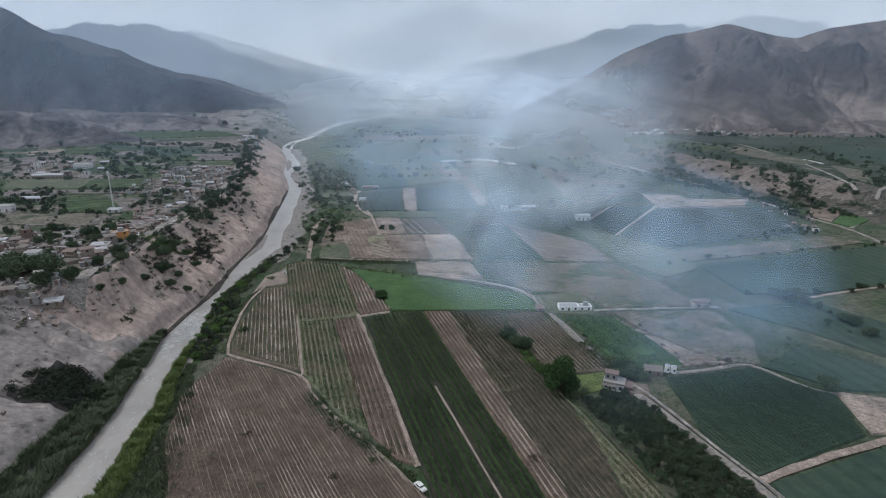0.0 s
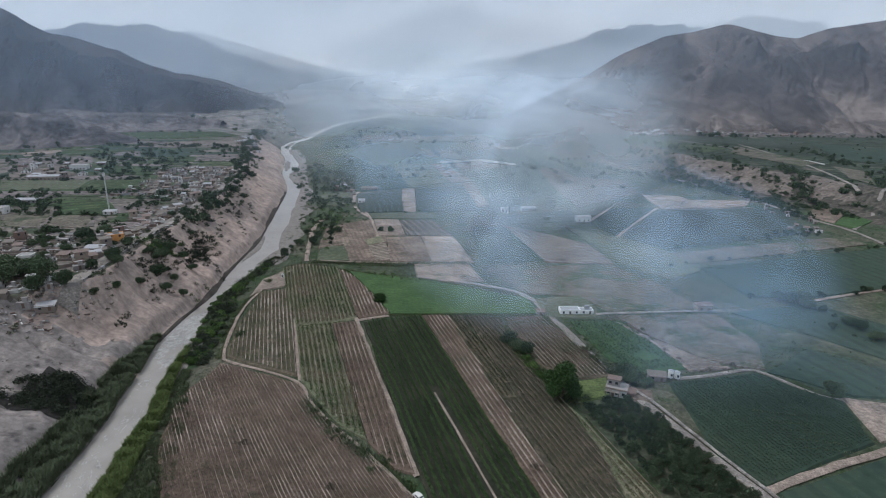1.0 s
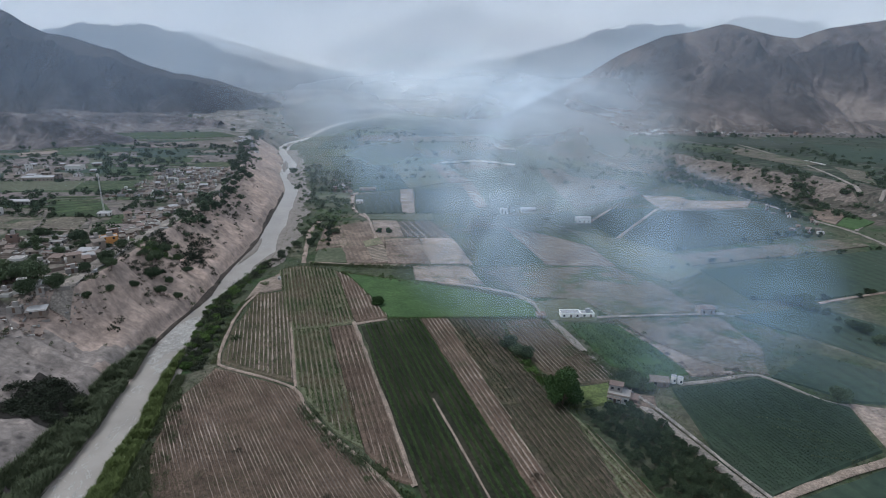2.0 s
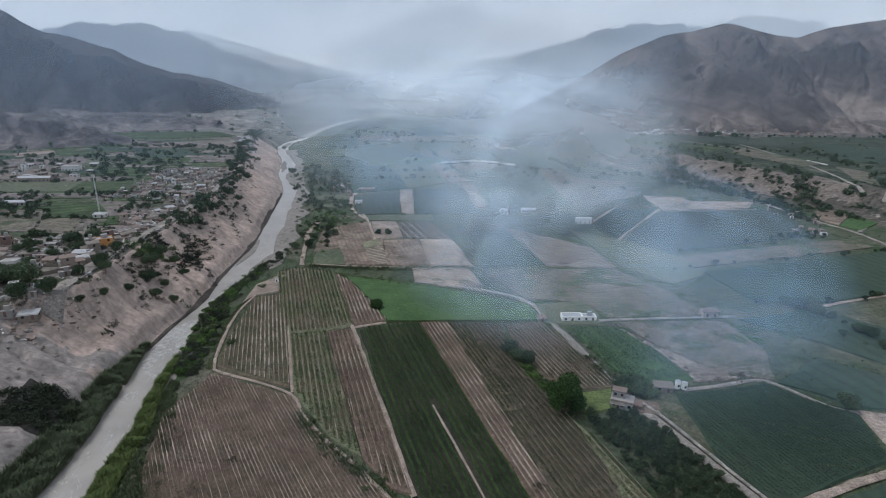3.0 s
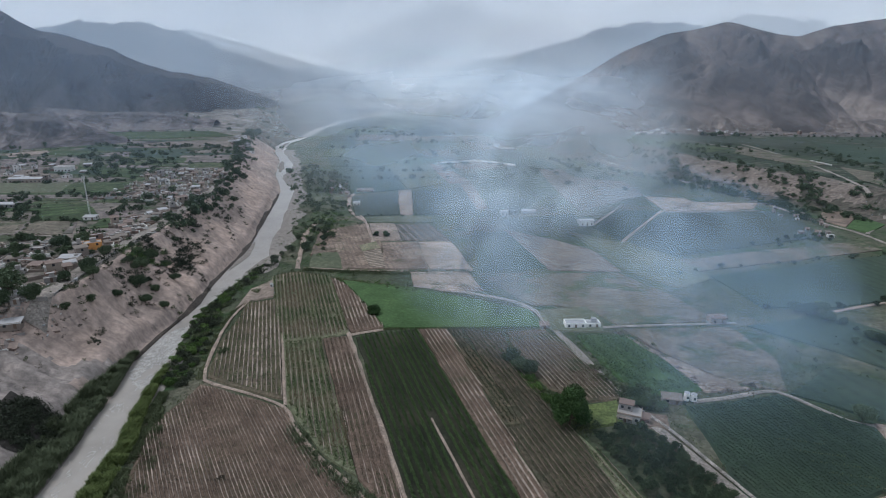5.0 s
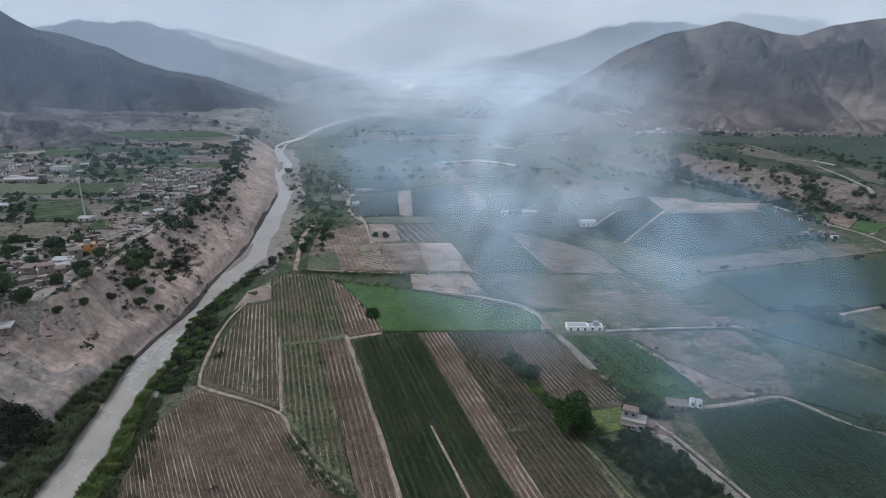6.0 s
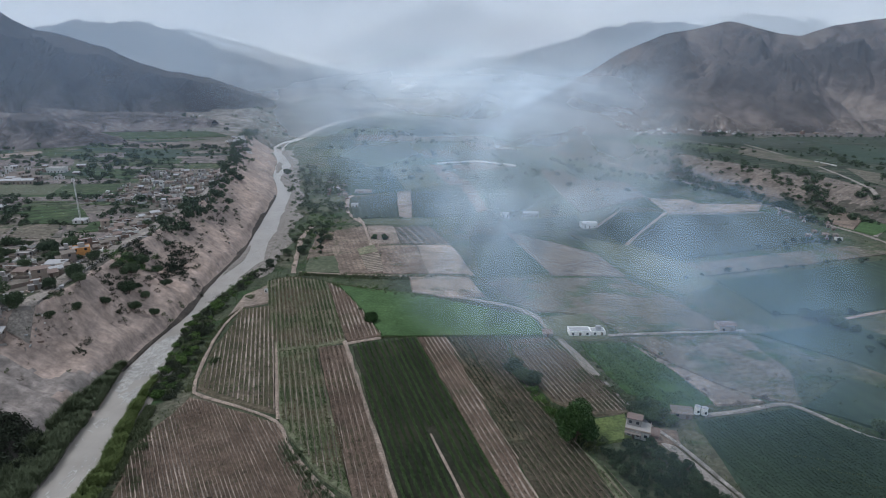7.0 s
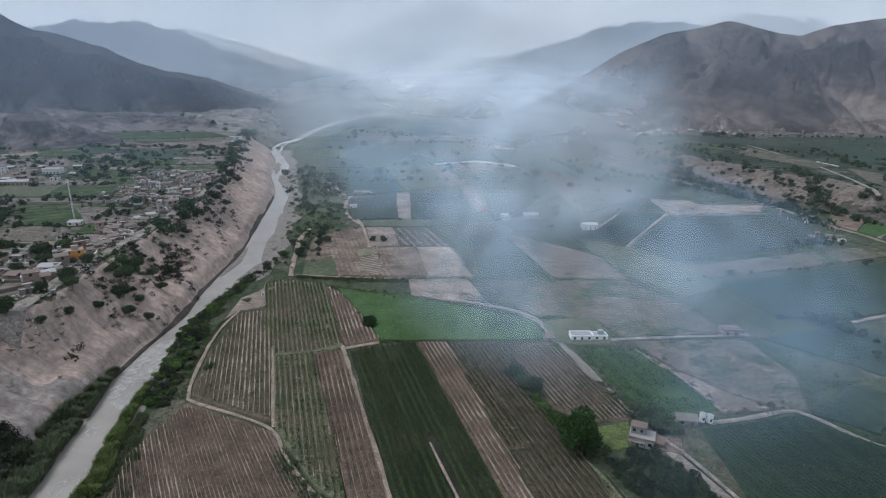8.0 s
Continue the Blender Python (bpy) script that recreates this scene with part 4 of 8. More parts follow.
def clip_rows(corners, slope, gap):
    """The stretches of parallel lines, gap metres apart and running slope metres aside for each metre ahead, that lie inside the corners."""
    p = np.array(corners, float)
    way = np.array((slope, 1.0)) / math.hypot(slope, 1)
    across = np.array((way[1], -way[0]))
    c = p @ across
    out = []
    for k in np.arange(c.min() + gap * 0.6, c.max(), gap):
        cuts = []
        for a, b in zip(p, np.roll(p, -1, axis=0)):
            da, db = a @ across - k, b @ across - k
            if da * db < 0:
                q = a + (b - a) * da / (da - db)
                cuts.append(q @ way)
        cuts.sort()
        for lo, hi in zip(cuts[::2], cuts[1::2]):
            if hi - lo > 5:
                out.append((across * k + way * (lo + 0.8), way, across, hi - lo - 1.6))
    return out


def vine_rows(owner, corners, slope, gap, leaf, per_metre, tall, wide, ridge=None, ridge_wide=0.5, leaf_size=0.3, skip=0.0, seed=1, base=0.35, avoid=None, dots=0.6, some=1.0):
    """Vine rows as parts of a vineyard: plants of small leaves along each row and, at wish, the pale ridge beside them."""
    rng = np.random.default_rng(seed)
    for start, way, across, length in clip_rows(corners, slope, gap):
        n = int(length * per_metre)
        s = rng.uniform(0, length, n)
        s = np.where(rng.random(n) < dots, np.round(s / 1.15) * 1.15 + rng.normal(0, 0.2, n), s)
        thick = fbm((start[0] + way[0] * s) / 9, (start[1] + way[1] * s) / 9, seed, 3)
        keep = thick > skip
        s, thick = s[keep], thick[keep]
        side = rng.normal(0, wide, len(s))
        xy = start + way * s[:, None] + across * side[:, None]
        if avoid:
            a, b = np.array(avoid[0]), np.array(avoid[1])
            f = np.clip((xy - a) @ (b - a) / ((b - a) @ (b - a)), 0, 1)
            clear = np.linalg.norm(xy - a - f[:, None] * (b - a), axis=1) > avoid[2]
            xy, s, thick = xy[clear], s[clear], thick[clear]
        zz = base + tall * rng.uniform(0.15, 1, len(xy)) * (0.55 + 0.9 * thick)
        v, f = leaf_cards(rng, np.column_stack([xy, zz[:len(xy)]]), leaf_size)
        row = new("vine_row", raw_mesh("vine_row", v, f, [leaf]))
        row.parent = owner
        tagged(row, kind="stuff")
        if ridge:
            bright = rng.random() < some
            m = max(3, int(length / 2.5))
            q = np.linspace(0, length, m)
            mid = start + way * q[:, None] + across * (gap * 0.5 + 0.04 * np.sin(q))[:, None]
            worn = fbm(mid[:, 0] / 13, mid[:, 1] / 13, seed + 40, 3)
            mid = mid + across * (0.12 * (lattice(q / 4 + start[0], q * 0 + start[1], 6) - 0.5))[:, None]
            w = ridge_wide * np.clip(2.6 * worn - 0.5, 0.12, 1.4) * (0.5 + 0.9 * lattice(q / 3 + start[0], q * 0 + start[1], 5))
            sides = [np.column_stack([mid + across * (w * k)[:, None], np.full(m, h)]) for k, h in ((-0.5, 0.28), (-0.15, 0.52), (0.15, 0.52), (0.5, 0.28))]
            furrow = new("furrow_ridge", raw_mesh("furrow_ridge", np.concatenate(sides), grid_faces(4, m), [ridge if bright else M_RIDGE_DULL]))
            furrow.parent = row


vine_rows(vineyard_d, D_POLY, -0.32, 2.25, M_VINE, 38, 1.3, 0.23, leaf_size=0.25, skip=0.1, seed=3, avoid=(*((-5.2, 187.3), (16.8, 121.4)), 1.7))
vine_rows(vineyard_a, A_POLY, -0.62, 1.05, M_VINE_DRY, 8, 0.5, 0.2, M_RIDGE, 0.3, 0.17, 0.25, 5, some=0.6)
vine_rows(vineyard_b, B_POLY, -0.31, 1.75, M_VINE_WEED, 9, 0.7, 0.34, M_RIDGE, 0.55, 0.22, 0.3, 7)
vine_rows(vineyard_c, C_POLY, -0.31, 1.9, M_VINE_WEED, 14, 1.0, 0.32, M_RIDGE, 0.35, 0.27, 0.2, 9, some=0.45)
vine_rows(vineyard_c2, C2_POLY, -0.31, 1.8, M_VINE_DRY, 7, 0.7, 0.2, M_RIDGE, 0.7, 0.22, 0.3, 11)
vine_rows(vineyard_g1, G1_POLY, -0.31, 2.0, M_VINE_WEED, 17, 1.0, 0.34, M_RIDGE, 0.32, 0.27, 0.15, 13, some=0.45)
vine_rows(vineyard_g2, G2_POLY, -0.31, 1.9, M_VINE_DRY, 9, 0.8, 0.25, M_RIDGE, 0.3, 0.24, 0.22, 15)
vine_rows(vineyard_e1, E1_POLY, -0.32, 1.75, M_VINE_DRY, 7, 0.8, 0.22, M_RIDGE, 0.5, 0.22, 0.25, 17)
vine_rows(vineyard_e4, E4_POLY, -0.32, 1.7, M_BAND, 16, 1.0, 0.3, None, 0.3, 0.26, 0.15, 25)
vine_rows(vineyard_e2, E2_POLY, -0.32, 1.9, M_BAND, 13, 0.9, 0.3, M_RIDGE_DULL, 0.35, 0.24, 0.18, 19)
vine_rows(vineyard_e3, E3_POLY, -0.32, 2.0, M_VINE_WEED, 14, 1.0, 0.3, M_RIDGE_DULL, 0.3, 0.26, 0.15, 23)
M_CROP = leaves("crop_leaves", (0.035, 0.062, 0.025), (0.085, 0.13, 0.055))
M_TEAL_LEAF = leaves("dark_crop_leaves", (0.018, 0.036, 0.024), (0.045, 0.07, 0.042))
vine_rows(crop_h, H_POLY, -0.3, 1.5, M_TEAL_LEAF, 16, 0.45, 0.26, None, 0.3, 0.18, 0.08, 27, base=0.22, dots=0.2)
vine_rows(crop_i, I_POLY, -0.3, 1.9, M_CROP, 10, 1.2, 0.4, None, 0.3, 0.34, 0.3, 29, base=0.25)
vine_rows(vineyard_f, F_POLY, -0.3, 1.7, M_VINE_DRY, 12, 0.8, 0.3, M_RIDGE, 0.42, 0.24, 0.22, 21)


# ---------------------------------------------------------------- trees, bushes and reeds
M_BARK = earth("bark", [(0.06, 0.045, 0.035), (0.11, 0.085, 0.068)], 0.8, 6.0)
M_TREE = leaves("tree_leaves", (0.024, 0.041, 0.023), (0.086, 0.118, 0.06))
M_ORCHARD = leaves("orchard_leaves", (0.017, 0.031, 0.018), (0.055, 0.078, 0.04))
M_TREE_BRIGHT = leaves("bright_tree_leaves", (0.018, 0.042, 0.013), (0.05, 0.092, 0.027))
M_BUSH = leaves("bush_leaves", (0.035, 0.052, 0.026), (0.1, 0.118, 0.06))
M_BUSH_BANK = leaves("bank_bush_leaves", (0.035, 0.07, 0.018), (0.095, 0.15, 0.04))
M_THICKET = leaves("thicket_leaves", (0.016, 0.022, 0.014), (0.042, 0.052, 0.032))
M_BUSH_DRY = leaves("dry_bush_leaves", (0.04, 0.036, 0.028), (0.1, 0.085, 0.06))
M_REED = leaves("reed_leaves", (0.028, 0.044, 0.024), (0.095, 0.115, 0.064))
M_REED_BRIGHT = leaves("bright_reed_leaves", (0.055, 0.082, 0.025), (0.135, 0.17, 0.055))


def clump_points(rng, lobes, count):
    """Points near the surfaces of a handful of lobes (x, y, z, radius), as leaves sit on the outside of a crown."""
    w = np.array([r * r for *_, r in lobes])
    pick = rng.choice(len(lobes), count, p=w / w.sum())
    d = rng.normal(size=(count, 3))
    d /= np.linalg.norm(d, axis=1)[:, None]
    L = np.array(lobes)[pick]
    p = L[:, :3] + d * (L[:, 3] * rng.uniform(0.55, 1.12, count))[:, None] * (1, 1, 0.8)
    return p


def tree(label, tall, spread, leaf, seed, count=900, slim=False, category="tree"):
    rng = np.random.default_rng(seed)
    root = tagged(new("tree"), label, category)
    bm = bmesh.new()
    stem = tall * (0.15 if slim else 0.2)
    ends = [((0, 0, -0.3), (0.1 * spread * rng.normal(), 0.1 * spread * rng.normal(), stem), 0.035 * tall, 0.024 * tall)]
    top = Vector(ends[0][1])
    lobes = []
    for k in range(5 if slim else 8):
        a = k * 2.4 + rng.uniform(0, 0.8)
        r = spread * (rng.uniform(0.1, 0.3) if slim else rng.uniform(0.35, 0.72))
        h = tall * (0.3 + 0.62 * k / 4 if slim else rng.uniform(0.32, 0.74))
        e = (r * math.cos(a), r * math.sin(a), h)
        ends.append((tuple(top), e, 0.016 * tall, 0.006 * tall))
        lobes.append((*e, spread * (rng.uniform(0.5, 0.7) if slim else rng.uniform(0.34, 0.52))))
    lobes.append((0, 0, tall * 0.8, spread * 0.42))
    for a, b, ra, rb in ends:
        a, b = Vector(a), Vector(b)
        m = Matrix.Translation((a + b) / 2) @ (b - a).to_track_quat("Z", "Y").to_matrix().to_4x4()
        bmesh.ops.create_cone(bm, cap_ends=True, segments=6, radius1=ra, radius2=rb, depth=(b - a).length, matrix=m)
    part("trunk", bm, M_BARK, root)
    v, f = leaf_cards(rng, clump_points(rng, lobes, count), (0.019 if count > 6000 else 0.026 if count > 2000 else 0.04) * (tall + spread))
    crown = new("crown", raw_mesh("crown", v, f, [leaf]))
    crown.parent = root
    return root


def bush(label, tall, spread, leaf, seed, count=260):
    rng = np.random.default_rng(seed)
    lobes = [(spread * 0.55 * math.cos(k * 2.1), spread * 0.55 * math.sin(k * 2.1), tall * rng.uniform(0.35, 0.6), spread * rng.uniform(0.4, 0.55)) for k in range(5)]
    lobes.append((0, 0, tall * 0.5, spread * 0.55))
    p = clump_points(rng, lobes, count)
    p[:, 2] = np.abs(p[:, 2])
    v, f = leaf_cards(rng, p, 0.11 * (tall + spread) * 0.6)
    return tagged(new("bush", raw_mesh("bush", v, f, [leaf])), label, "bush")


TREES = {
    "dark": [tree("broad dark green tree with a dense crown", 7.5, 5.4, M_TREE, 100 + k, 3200) for k in range(3)],
    "bright": [tree("round green tree with a dense leafy crown", 8, 4.6, M_TREE_BRIGHT, 110 + k, 9500) for k in range(2)],
    "slim": [tree("slim tall dark tree", 12, 2.4, M_TREE, 120 + k, 700, True) for k in range(2)],
    "orchard": [tree("low dark orchard tree beside the stony road", 4.5, 2.6, M_ORCHARD, 130 + k, 800) for k in range(3)],
    "green": [bush("low green bush on dusty ground", 2.2, 1.9, M_BUSH, 140 + k) for k in range(3)],
    "dry": [bush("dry grey-brown bush on the dusty slope", 1.6, 1.5, M_BUSH_DRY, 150 + k) for k in range(2)],
    "bank": [bush("bright leafy bush on the river bank", 2.8, 2.4, M_BUSH_BANK, 160 + k, 420) for k in range(2)],
    "thicket": [bush("dark tangled shrub in the thicket under the bluff", 2.4, 2.6, M_THICKET, 170 + k, 420) for k in range(3)],
}
USED = {}
FAR = {"trees": [], "bushes": []}
COUNT = []
FAR_KINDS = {"dark": ("trees", 7.5, 5.4, 0, 170), "bright": ("trees", 8, 4.6, 1, 150), "slim": ("trees", 12, 2.4, 0, 110), "orchard": ("trees", 4.5, 2.6, 0, 90),
             "green": ("bushes", 2.2, 1.9, 2, 60), "dry": ("bushes", 1.6, 1.5, 3, 50), "bank": ("bushes", 2.8, 2.4, 4, 70), "thicket": ("bushes", 2.4, 2.6, 5, 80)}


def plant_far(kind, x, y, scale, rng):
    """A tree or bush too far off to be picked out alone: its leaves join those of the others."""
    to, tall, spread, leaf, count = FAR_KINDS[kind]
    lobes = [(spread * 0.5 * math.cos(k * 2.2 + x), spread * 0.5 * math.sin(k * 2.2 + x), tall * float(rng.uniform(0.22, 0.72)), spread * float(rng.uniform(0.35, 0.55))) for k in range(5)]
    lobes.append((0, 0, tall * 0.35, spread * 0.45))
    p = clump_points(rng, lobes, count)
    p[:, 2] = np.abs(p[:, 2])
    v, f = leaf_cards(rng, p, 0.075 * (tall + spread))
    FAR[to].append((v * scale + (x, y, float(height(x, y)) - 0.1), leaf))


def plant(kind, x, y, scale, rng, group="", label="", z=None):
    if y > ((262 if FAR_KINDS[kind][0] == "bushes" else 430) if x > -110 else 300) and not label:
        return plant_far(kind, x, y, scale, rng)
    if FAR_KINDS[kind][0] == "bushes":
        COUNT.append(1)
        if len(COUNT) > 290:
            return plant_far(kind, x, y, scale, rng)
    protos = TREES[kind]
    proto = protos[int(rng.integers(len(protos)))]
    at = float(height(x, y)) if z is None else z
    m = pose(x, y, at - 0.1 * scale, 0, 0, float(rng.uniform(0, 360))) @ Matrix.Diagonal((scale, scale, scale * float(rng.uniform(0.85, 1.15)), 1))
    if proto.name not in USED:
        USED[proto.name] = proto
        proto.matrix_basis = m
        ob = proto
        base = proto.scale.copy()
    else:
        ob = copy_thing(proto, Matrix.Identity(4))
        ob.matrix_basis = m
    return tagged(ob, label, group=group)


def inside(p, corners):
    hit = False
    for (ax, ay), (bx, by) in zip(corners, corners[1:] + corners[:1]):
        if (ay > p[1]) != (by > p[1]) and p[0] < (bx - ax) * (p[1] - ay) / (by - ay) + ax:
            hit = not hit
    return hit


def scatter(kinds, corners, count, sizes, seed, group="", label="", apart=0.0):
    rng = np.random.default_rng(seed)
    xs, ys = [c[0] for c in corners], [c[1] for c in corners]
    done = []
    for _ in range(count * 30):
        if len(done) >= count:
            break
        p = (float(rng.uniform(min(xs), max(xs))), float(rng.uniform(min(ys), max(ys))))
        if not inside(p, corners) or any((p[0] - q[0]) ** 2 + (p[1] - q[1]) ** 2 < apart * apart for q in done):
            continue
        done.append(p)
        plant(kinds[int(rng.integers(len(kinds)))], p[0], p[1], float(rng.uniform(*sizes)), rng, group, label)


def line_of(kinds, points, gap, jitter, sizes, seed, group="", label=""):
    rng = np.random.default_rng(seed)
    for x, y in smooth_line(points, gap):
        plant(kinds[int(rng.integers(len(kinds)))], x + rng.normal(0, jitter), y + rng.normal(0, jitter), float(rng.uniform(*sizes)), rng, group, label)


def ones(kind, spots, scale, seed, group="", label=""):
    rng = np.random.default_rng(seed)
    for x, y in spots:
        plant(kind, x, y, scale * float(rng.uniform(0.9, 1.1)), rng, group, label)


# the farm side
ones("bright", [(40.5, 183.8)], 1.5, 1, label="large round green tree beside the grass plot")
ones("bright", [(-36.0, 272.6)], 0.75, 2, label="small round tree at the green crop's corner")
ones("green", [(-42.8, 285.5), (-21.1, 309.3), (-59.6, 333.2), (-68.8, 443.2), (-54.2, 325.6)], 1.3, 3)
ones("dark", [(28.9, 220.1), (25.9, 226.7), (32.2, 217.1)], 0.7, 4, "field corner trees")
ones("dark", [(64.5, 195.5), (68.0, 194.0), (70.5, 197.8), (66.8, 199.5), (74.5, 193.5)], 0.5, 15, "farmhouse trees", "dark leafy tree behind the farmhouse")
ones("bank", [(33.1, 206.1), (35.5, 199.2), (37.9, 196.2), (31.5, 211.9)], 1.0, 5)
ones("green", [(63.4, 200.0), (72.8, 198.1), (72.3, 192.9), (71.1, 203.5), (64.1, 207.0), (59.8, 212.8), (58.4, 221.1)], 1.5, 6)
ones("bright", [(-52.3, 412.0), (-44.7, 410.8)], 0.5, 16, label="round dark tree on the small tan plot")
ones("green", [(-93.2, 231.0), (-101.5, 299.6)], 1.4, 7, label="round bush standing alone in the vine rows")
ones("dark", [(139.4, 187.4), (175.4, 278.2), (179.8, 270.7), (171.6, 282.1), (182.3, 280.1)], 0.75, 8)
ones("dry", [(-32.8, 134.8), (-63.9, 154.2), (25.9, 144.7)], 1.0, 9)
scatter(["orchard"], [(47.2, 176.4), (64.3, 183.7), (70.2, 173.4), (79.5, 149.3), (85.7, 129.4), (85.3, 121.5), (65.3, 121.0), (57.6, 145.5)], 150, (0.5, 0.85), 10, "orchard trees", apart=2.6)
line_of(["green"], [(-84.5, 336.8), (-55.6, 334.5), (-20.3, 334.7), (14.3, 337.1)], 2.6, 0.4, (0.6, 0.9), 11, "hedge bushes", "low dark hedge bush along the field edge")
line_of(["green", "dry"], [(-52.9, 317.2), (-31.8, 307.9), (-12.0, 302.8)], 5, 1.2, (0.6, 1.0), 12)
line_of(["green"], [(-48.0, 176.0), (-41.0, 165.9), (-33.2, 156.5), (-27.2, 150.7), (-17.5, 143.6)], 1.1, 1.2, (0.4, 0.9), 13, "track bushes", "silvery green bush beside the dirt track")
line_of(["green", "dry"], [(78.8, 253.1), (89.3, 231.5), (96.2, 210.4), (116.1, 208.6)], 6, 1.5, (0.5, 1.0), 14)
line_of(["green", "orchard"], [(-67.7, 475.9), (-38.0, 470.8), (-14.0, 474.1)], 8, 1.5, (0.5, 0.9), 15)
line_of(["green"], [(25.9, 226.7), (37.0, 201.5), (48.0, 180.2)], 3.5, 1.5, (0.5, 1.0), 16)
line_of(["dark", "orchard"], [(233.9, 669.2), (261.0, 605.1), (289.2, 541.3), (317.8, 498.4)], 9, 5, (0.5, 0.9), 17, "road trees", "dusty dark tree along the pale road")
line_of(["orchard", "green"], [(146.3, 369.4), (202.9, 392.6), (266.2, 418.6)], 7, 3, (0.7, 1.2), 18)
scatter(["dark", "orchard", "green"], [(-167.8, 696.6), (-140.1, 698.3), (-93.1, 541.2), (-87.1, 475.0), (-112.3, 457.0), (-139.5, 538.9)], 40, (0.5, 0.9), 19, "riverside trees")
scatter(["green", "orchard", "bank"], [(-111.4, 437.5), (-84.9, 462.4), (-75.5, 462.8), (-88.1, 429.3), (-89.1, 373.6), (-95.5, 359.8)], 36, (0.6, 1.2), 20)
scatter(["orchard", "dark"], [(-259.6, 1317.2), (-60.6, 1514.3), (37.8, 757.8), (-75.0, 750.7), (-151.8, 800.8)], 46, (0.5, 0.9), 21, "valley trees")
scatter(["orchard", "dark"], [(48.4, 814.1), (152.1, 765.1), (183.9, 569.7), (90.3, 437.1), (38.5, 463.9)], 30, (0.5, 0.8), 22, "valley trees")
scatter(["orchard", "green", "dark"], [(175.4, 278.2), (185.6, 270.9), (193.9, 231.9), (189.8, 226.2), (170.0, 249.4)], 9, (0.5, 0.9), 23)
scatter(["dark", "green"], [(330, 470), (400, 470), (420, 560), (330, 620), (270, 720), (240, 760), (230, 720)], 40, (0.3, 0.5), 24, "scarp trees")
scatter(["dark", "slim"], [(230, 820), (460, 640), (520, 700), (300, 900)], 14, (0.5, 0.8), 25)
# the river banks
rng = np.random.default_rng(5)
for y in np.arange(205, 345, 2.0):
    for k in range(4):
        x = float(river_r(y)) + rng.uniform(1.5, 12 if y < 290 else 9)
        plant(("bank", "green", "thicket")[int(rng.choice(3, p=(0.3, 0.4, 0.3)))], x, float(y + rng.uniform(-1, 1)), float(rng.uniform(0.5, 1.1)), rng, "river bank bushes")
for y in np.arange(345, 700, 7.0):
    plant("green" if rng.random() < 0.7 else "orchard", float(river_r(y)) + rng.uniform(3, 16), float(y), float(rng.uniform(0.6, 1.3)), rng, "river bank bushes")
# the bluff
for k in range(90):
    y = float(rng.uniform(150, 520))
    s = float(rng.uniform(0.1, 1.0) ** 0.6)
    a, b = float(river_l(y)) - 3, float(np.interp(y, RIM_Y, RIM_X))
    plant("dry" if rng.random() < 0.6 else "green", a + (b - a) * s, y, float(rng.uniform(0.4, 1.1)), rng, "bluff bushes")
ones("dark", [(-165.0, 278.8), (-155.2, 289.2), (-137.7, 287.9), (-146.9, 298.0), (-162.4, 370.6), (-171.0, 381.9), (-182.1, 458.9), (-179.6, 471.5), (-197.4, 543.5), (-171.3, 340.1)], 0.55, 31, "bluff trees", "dark shrubby tree clinging to the bluff")
scatter(["green", "dark"], [(-163.7, 294.8), (-148.4, 295.5), (-117.8, 266.3), (-122.4, 257.3), (-140.8, 260.9)], 18, (0.4, 0.85), 32, "bluff trees")
scatter(["green", "orchard"], [(-174.1, 306.9), (-156.2, 296.7), (-139.7, 268.5), (-152.6, 277.1)], 14, (0.45, 0.9), 33)
scatter(["thicket"], [(-148, 164), (-121, 163), (-121, 177), (-134, 182), (-148, 174)], 72, (0.7, 1.1), 34, "thicket")
for k in range(40):
    y = float(rng.uniform(400, 1000))
    plant("dark" if rng.random() < 0.5 else "orchard", float(np.interp(y, RIM_Y, RIM_X)) + rng.uniform(-8, 14), y, float(rng.uniform(0.5, 0.9)), rng, "rim trees")
for y in np.arange(215, 760, 2.6):
    rim = float(np.interp(y, RIM_Y, RIM_X))
    kind = "dark" if rng.random() < 0.25 else ("orchard" if rng.random() < 0.4 else "green")
    if fbm(y / 30, np.array(2.0), 17, 3) > 0.5:
        plant(kind, rim + float(rng.normal(3, 5)), float(y), float(rng.uniform(0.4, 0.8)), rng, "rim trees")
for k in range(85):
    y = float(rng.uniform(230, 620))
    s = float(rng.uniform(0.68, 1.02))
    a, b = float(river_l(y)) - 3, float(np.interp(y, RIM_Y, RIM_X))
    plant("dry" if rng.random() < 0.35 else ("green" if rng.random() < 0.6 else "orchard"), a + (b - a) * s, y, float(rng.uniform(0.4, 1.0)), rng, "bluff bushes")
for k in range(120):
    y = float(rng.uniform(330, 760))
    plant("green" if rng.random() < 0.6 else ("bank" if rng.random() < 0.4 else "orchard"), float(river_r(y)) + float(rng.uniform(3, 34)), y, float(rng.uniform(0.35, 0.85)), rng, "river bank bushes")
# the terrace
ones("dark", [(-188.3, 228.2), (-179.0, 226.4), (-171.8, 225.2), (-184.0, 217.7)], 1.15, 41, "village trees", "large dark tree standing over village roofs")
scatter(["dark", "orchard"], [(-358.1, 578.9), (-286.4, 629.3), (-221.6, 481.7), (-285.1, 472.2)], 38, (0.35, 0.75), 42, "terrace trees")
scatter(["dark", "orchard", "green"], [(-233.1, 399.7), (-202.5, 423.1), (-174.8, 388.6), (-182.5, 340.0), (-199.7, 342.3)], 34, (0.4, 0.75), 43, "terrace trees")
scatter(["dark", "orchard", "green"], [(-253.2, 302.5), (-181.5, 311.9), (-161.0, 249.2), (-194.2, 239.6), (-204.3, 239.2)], 30, (0.3, 0.65), 44, "village trees")
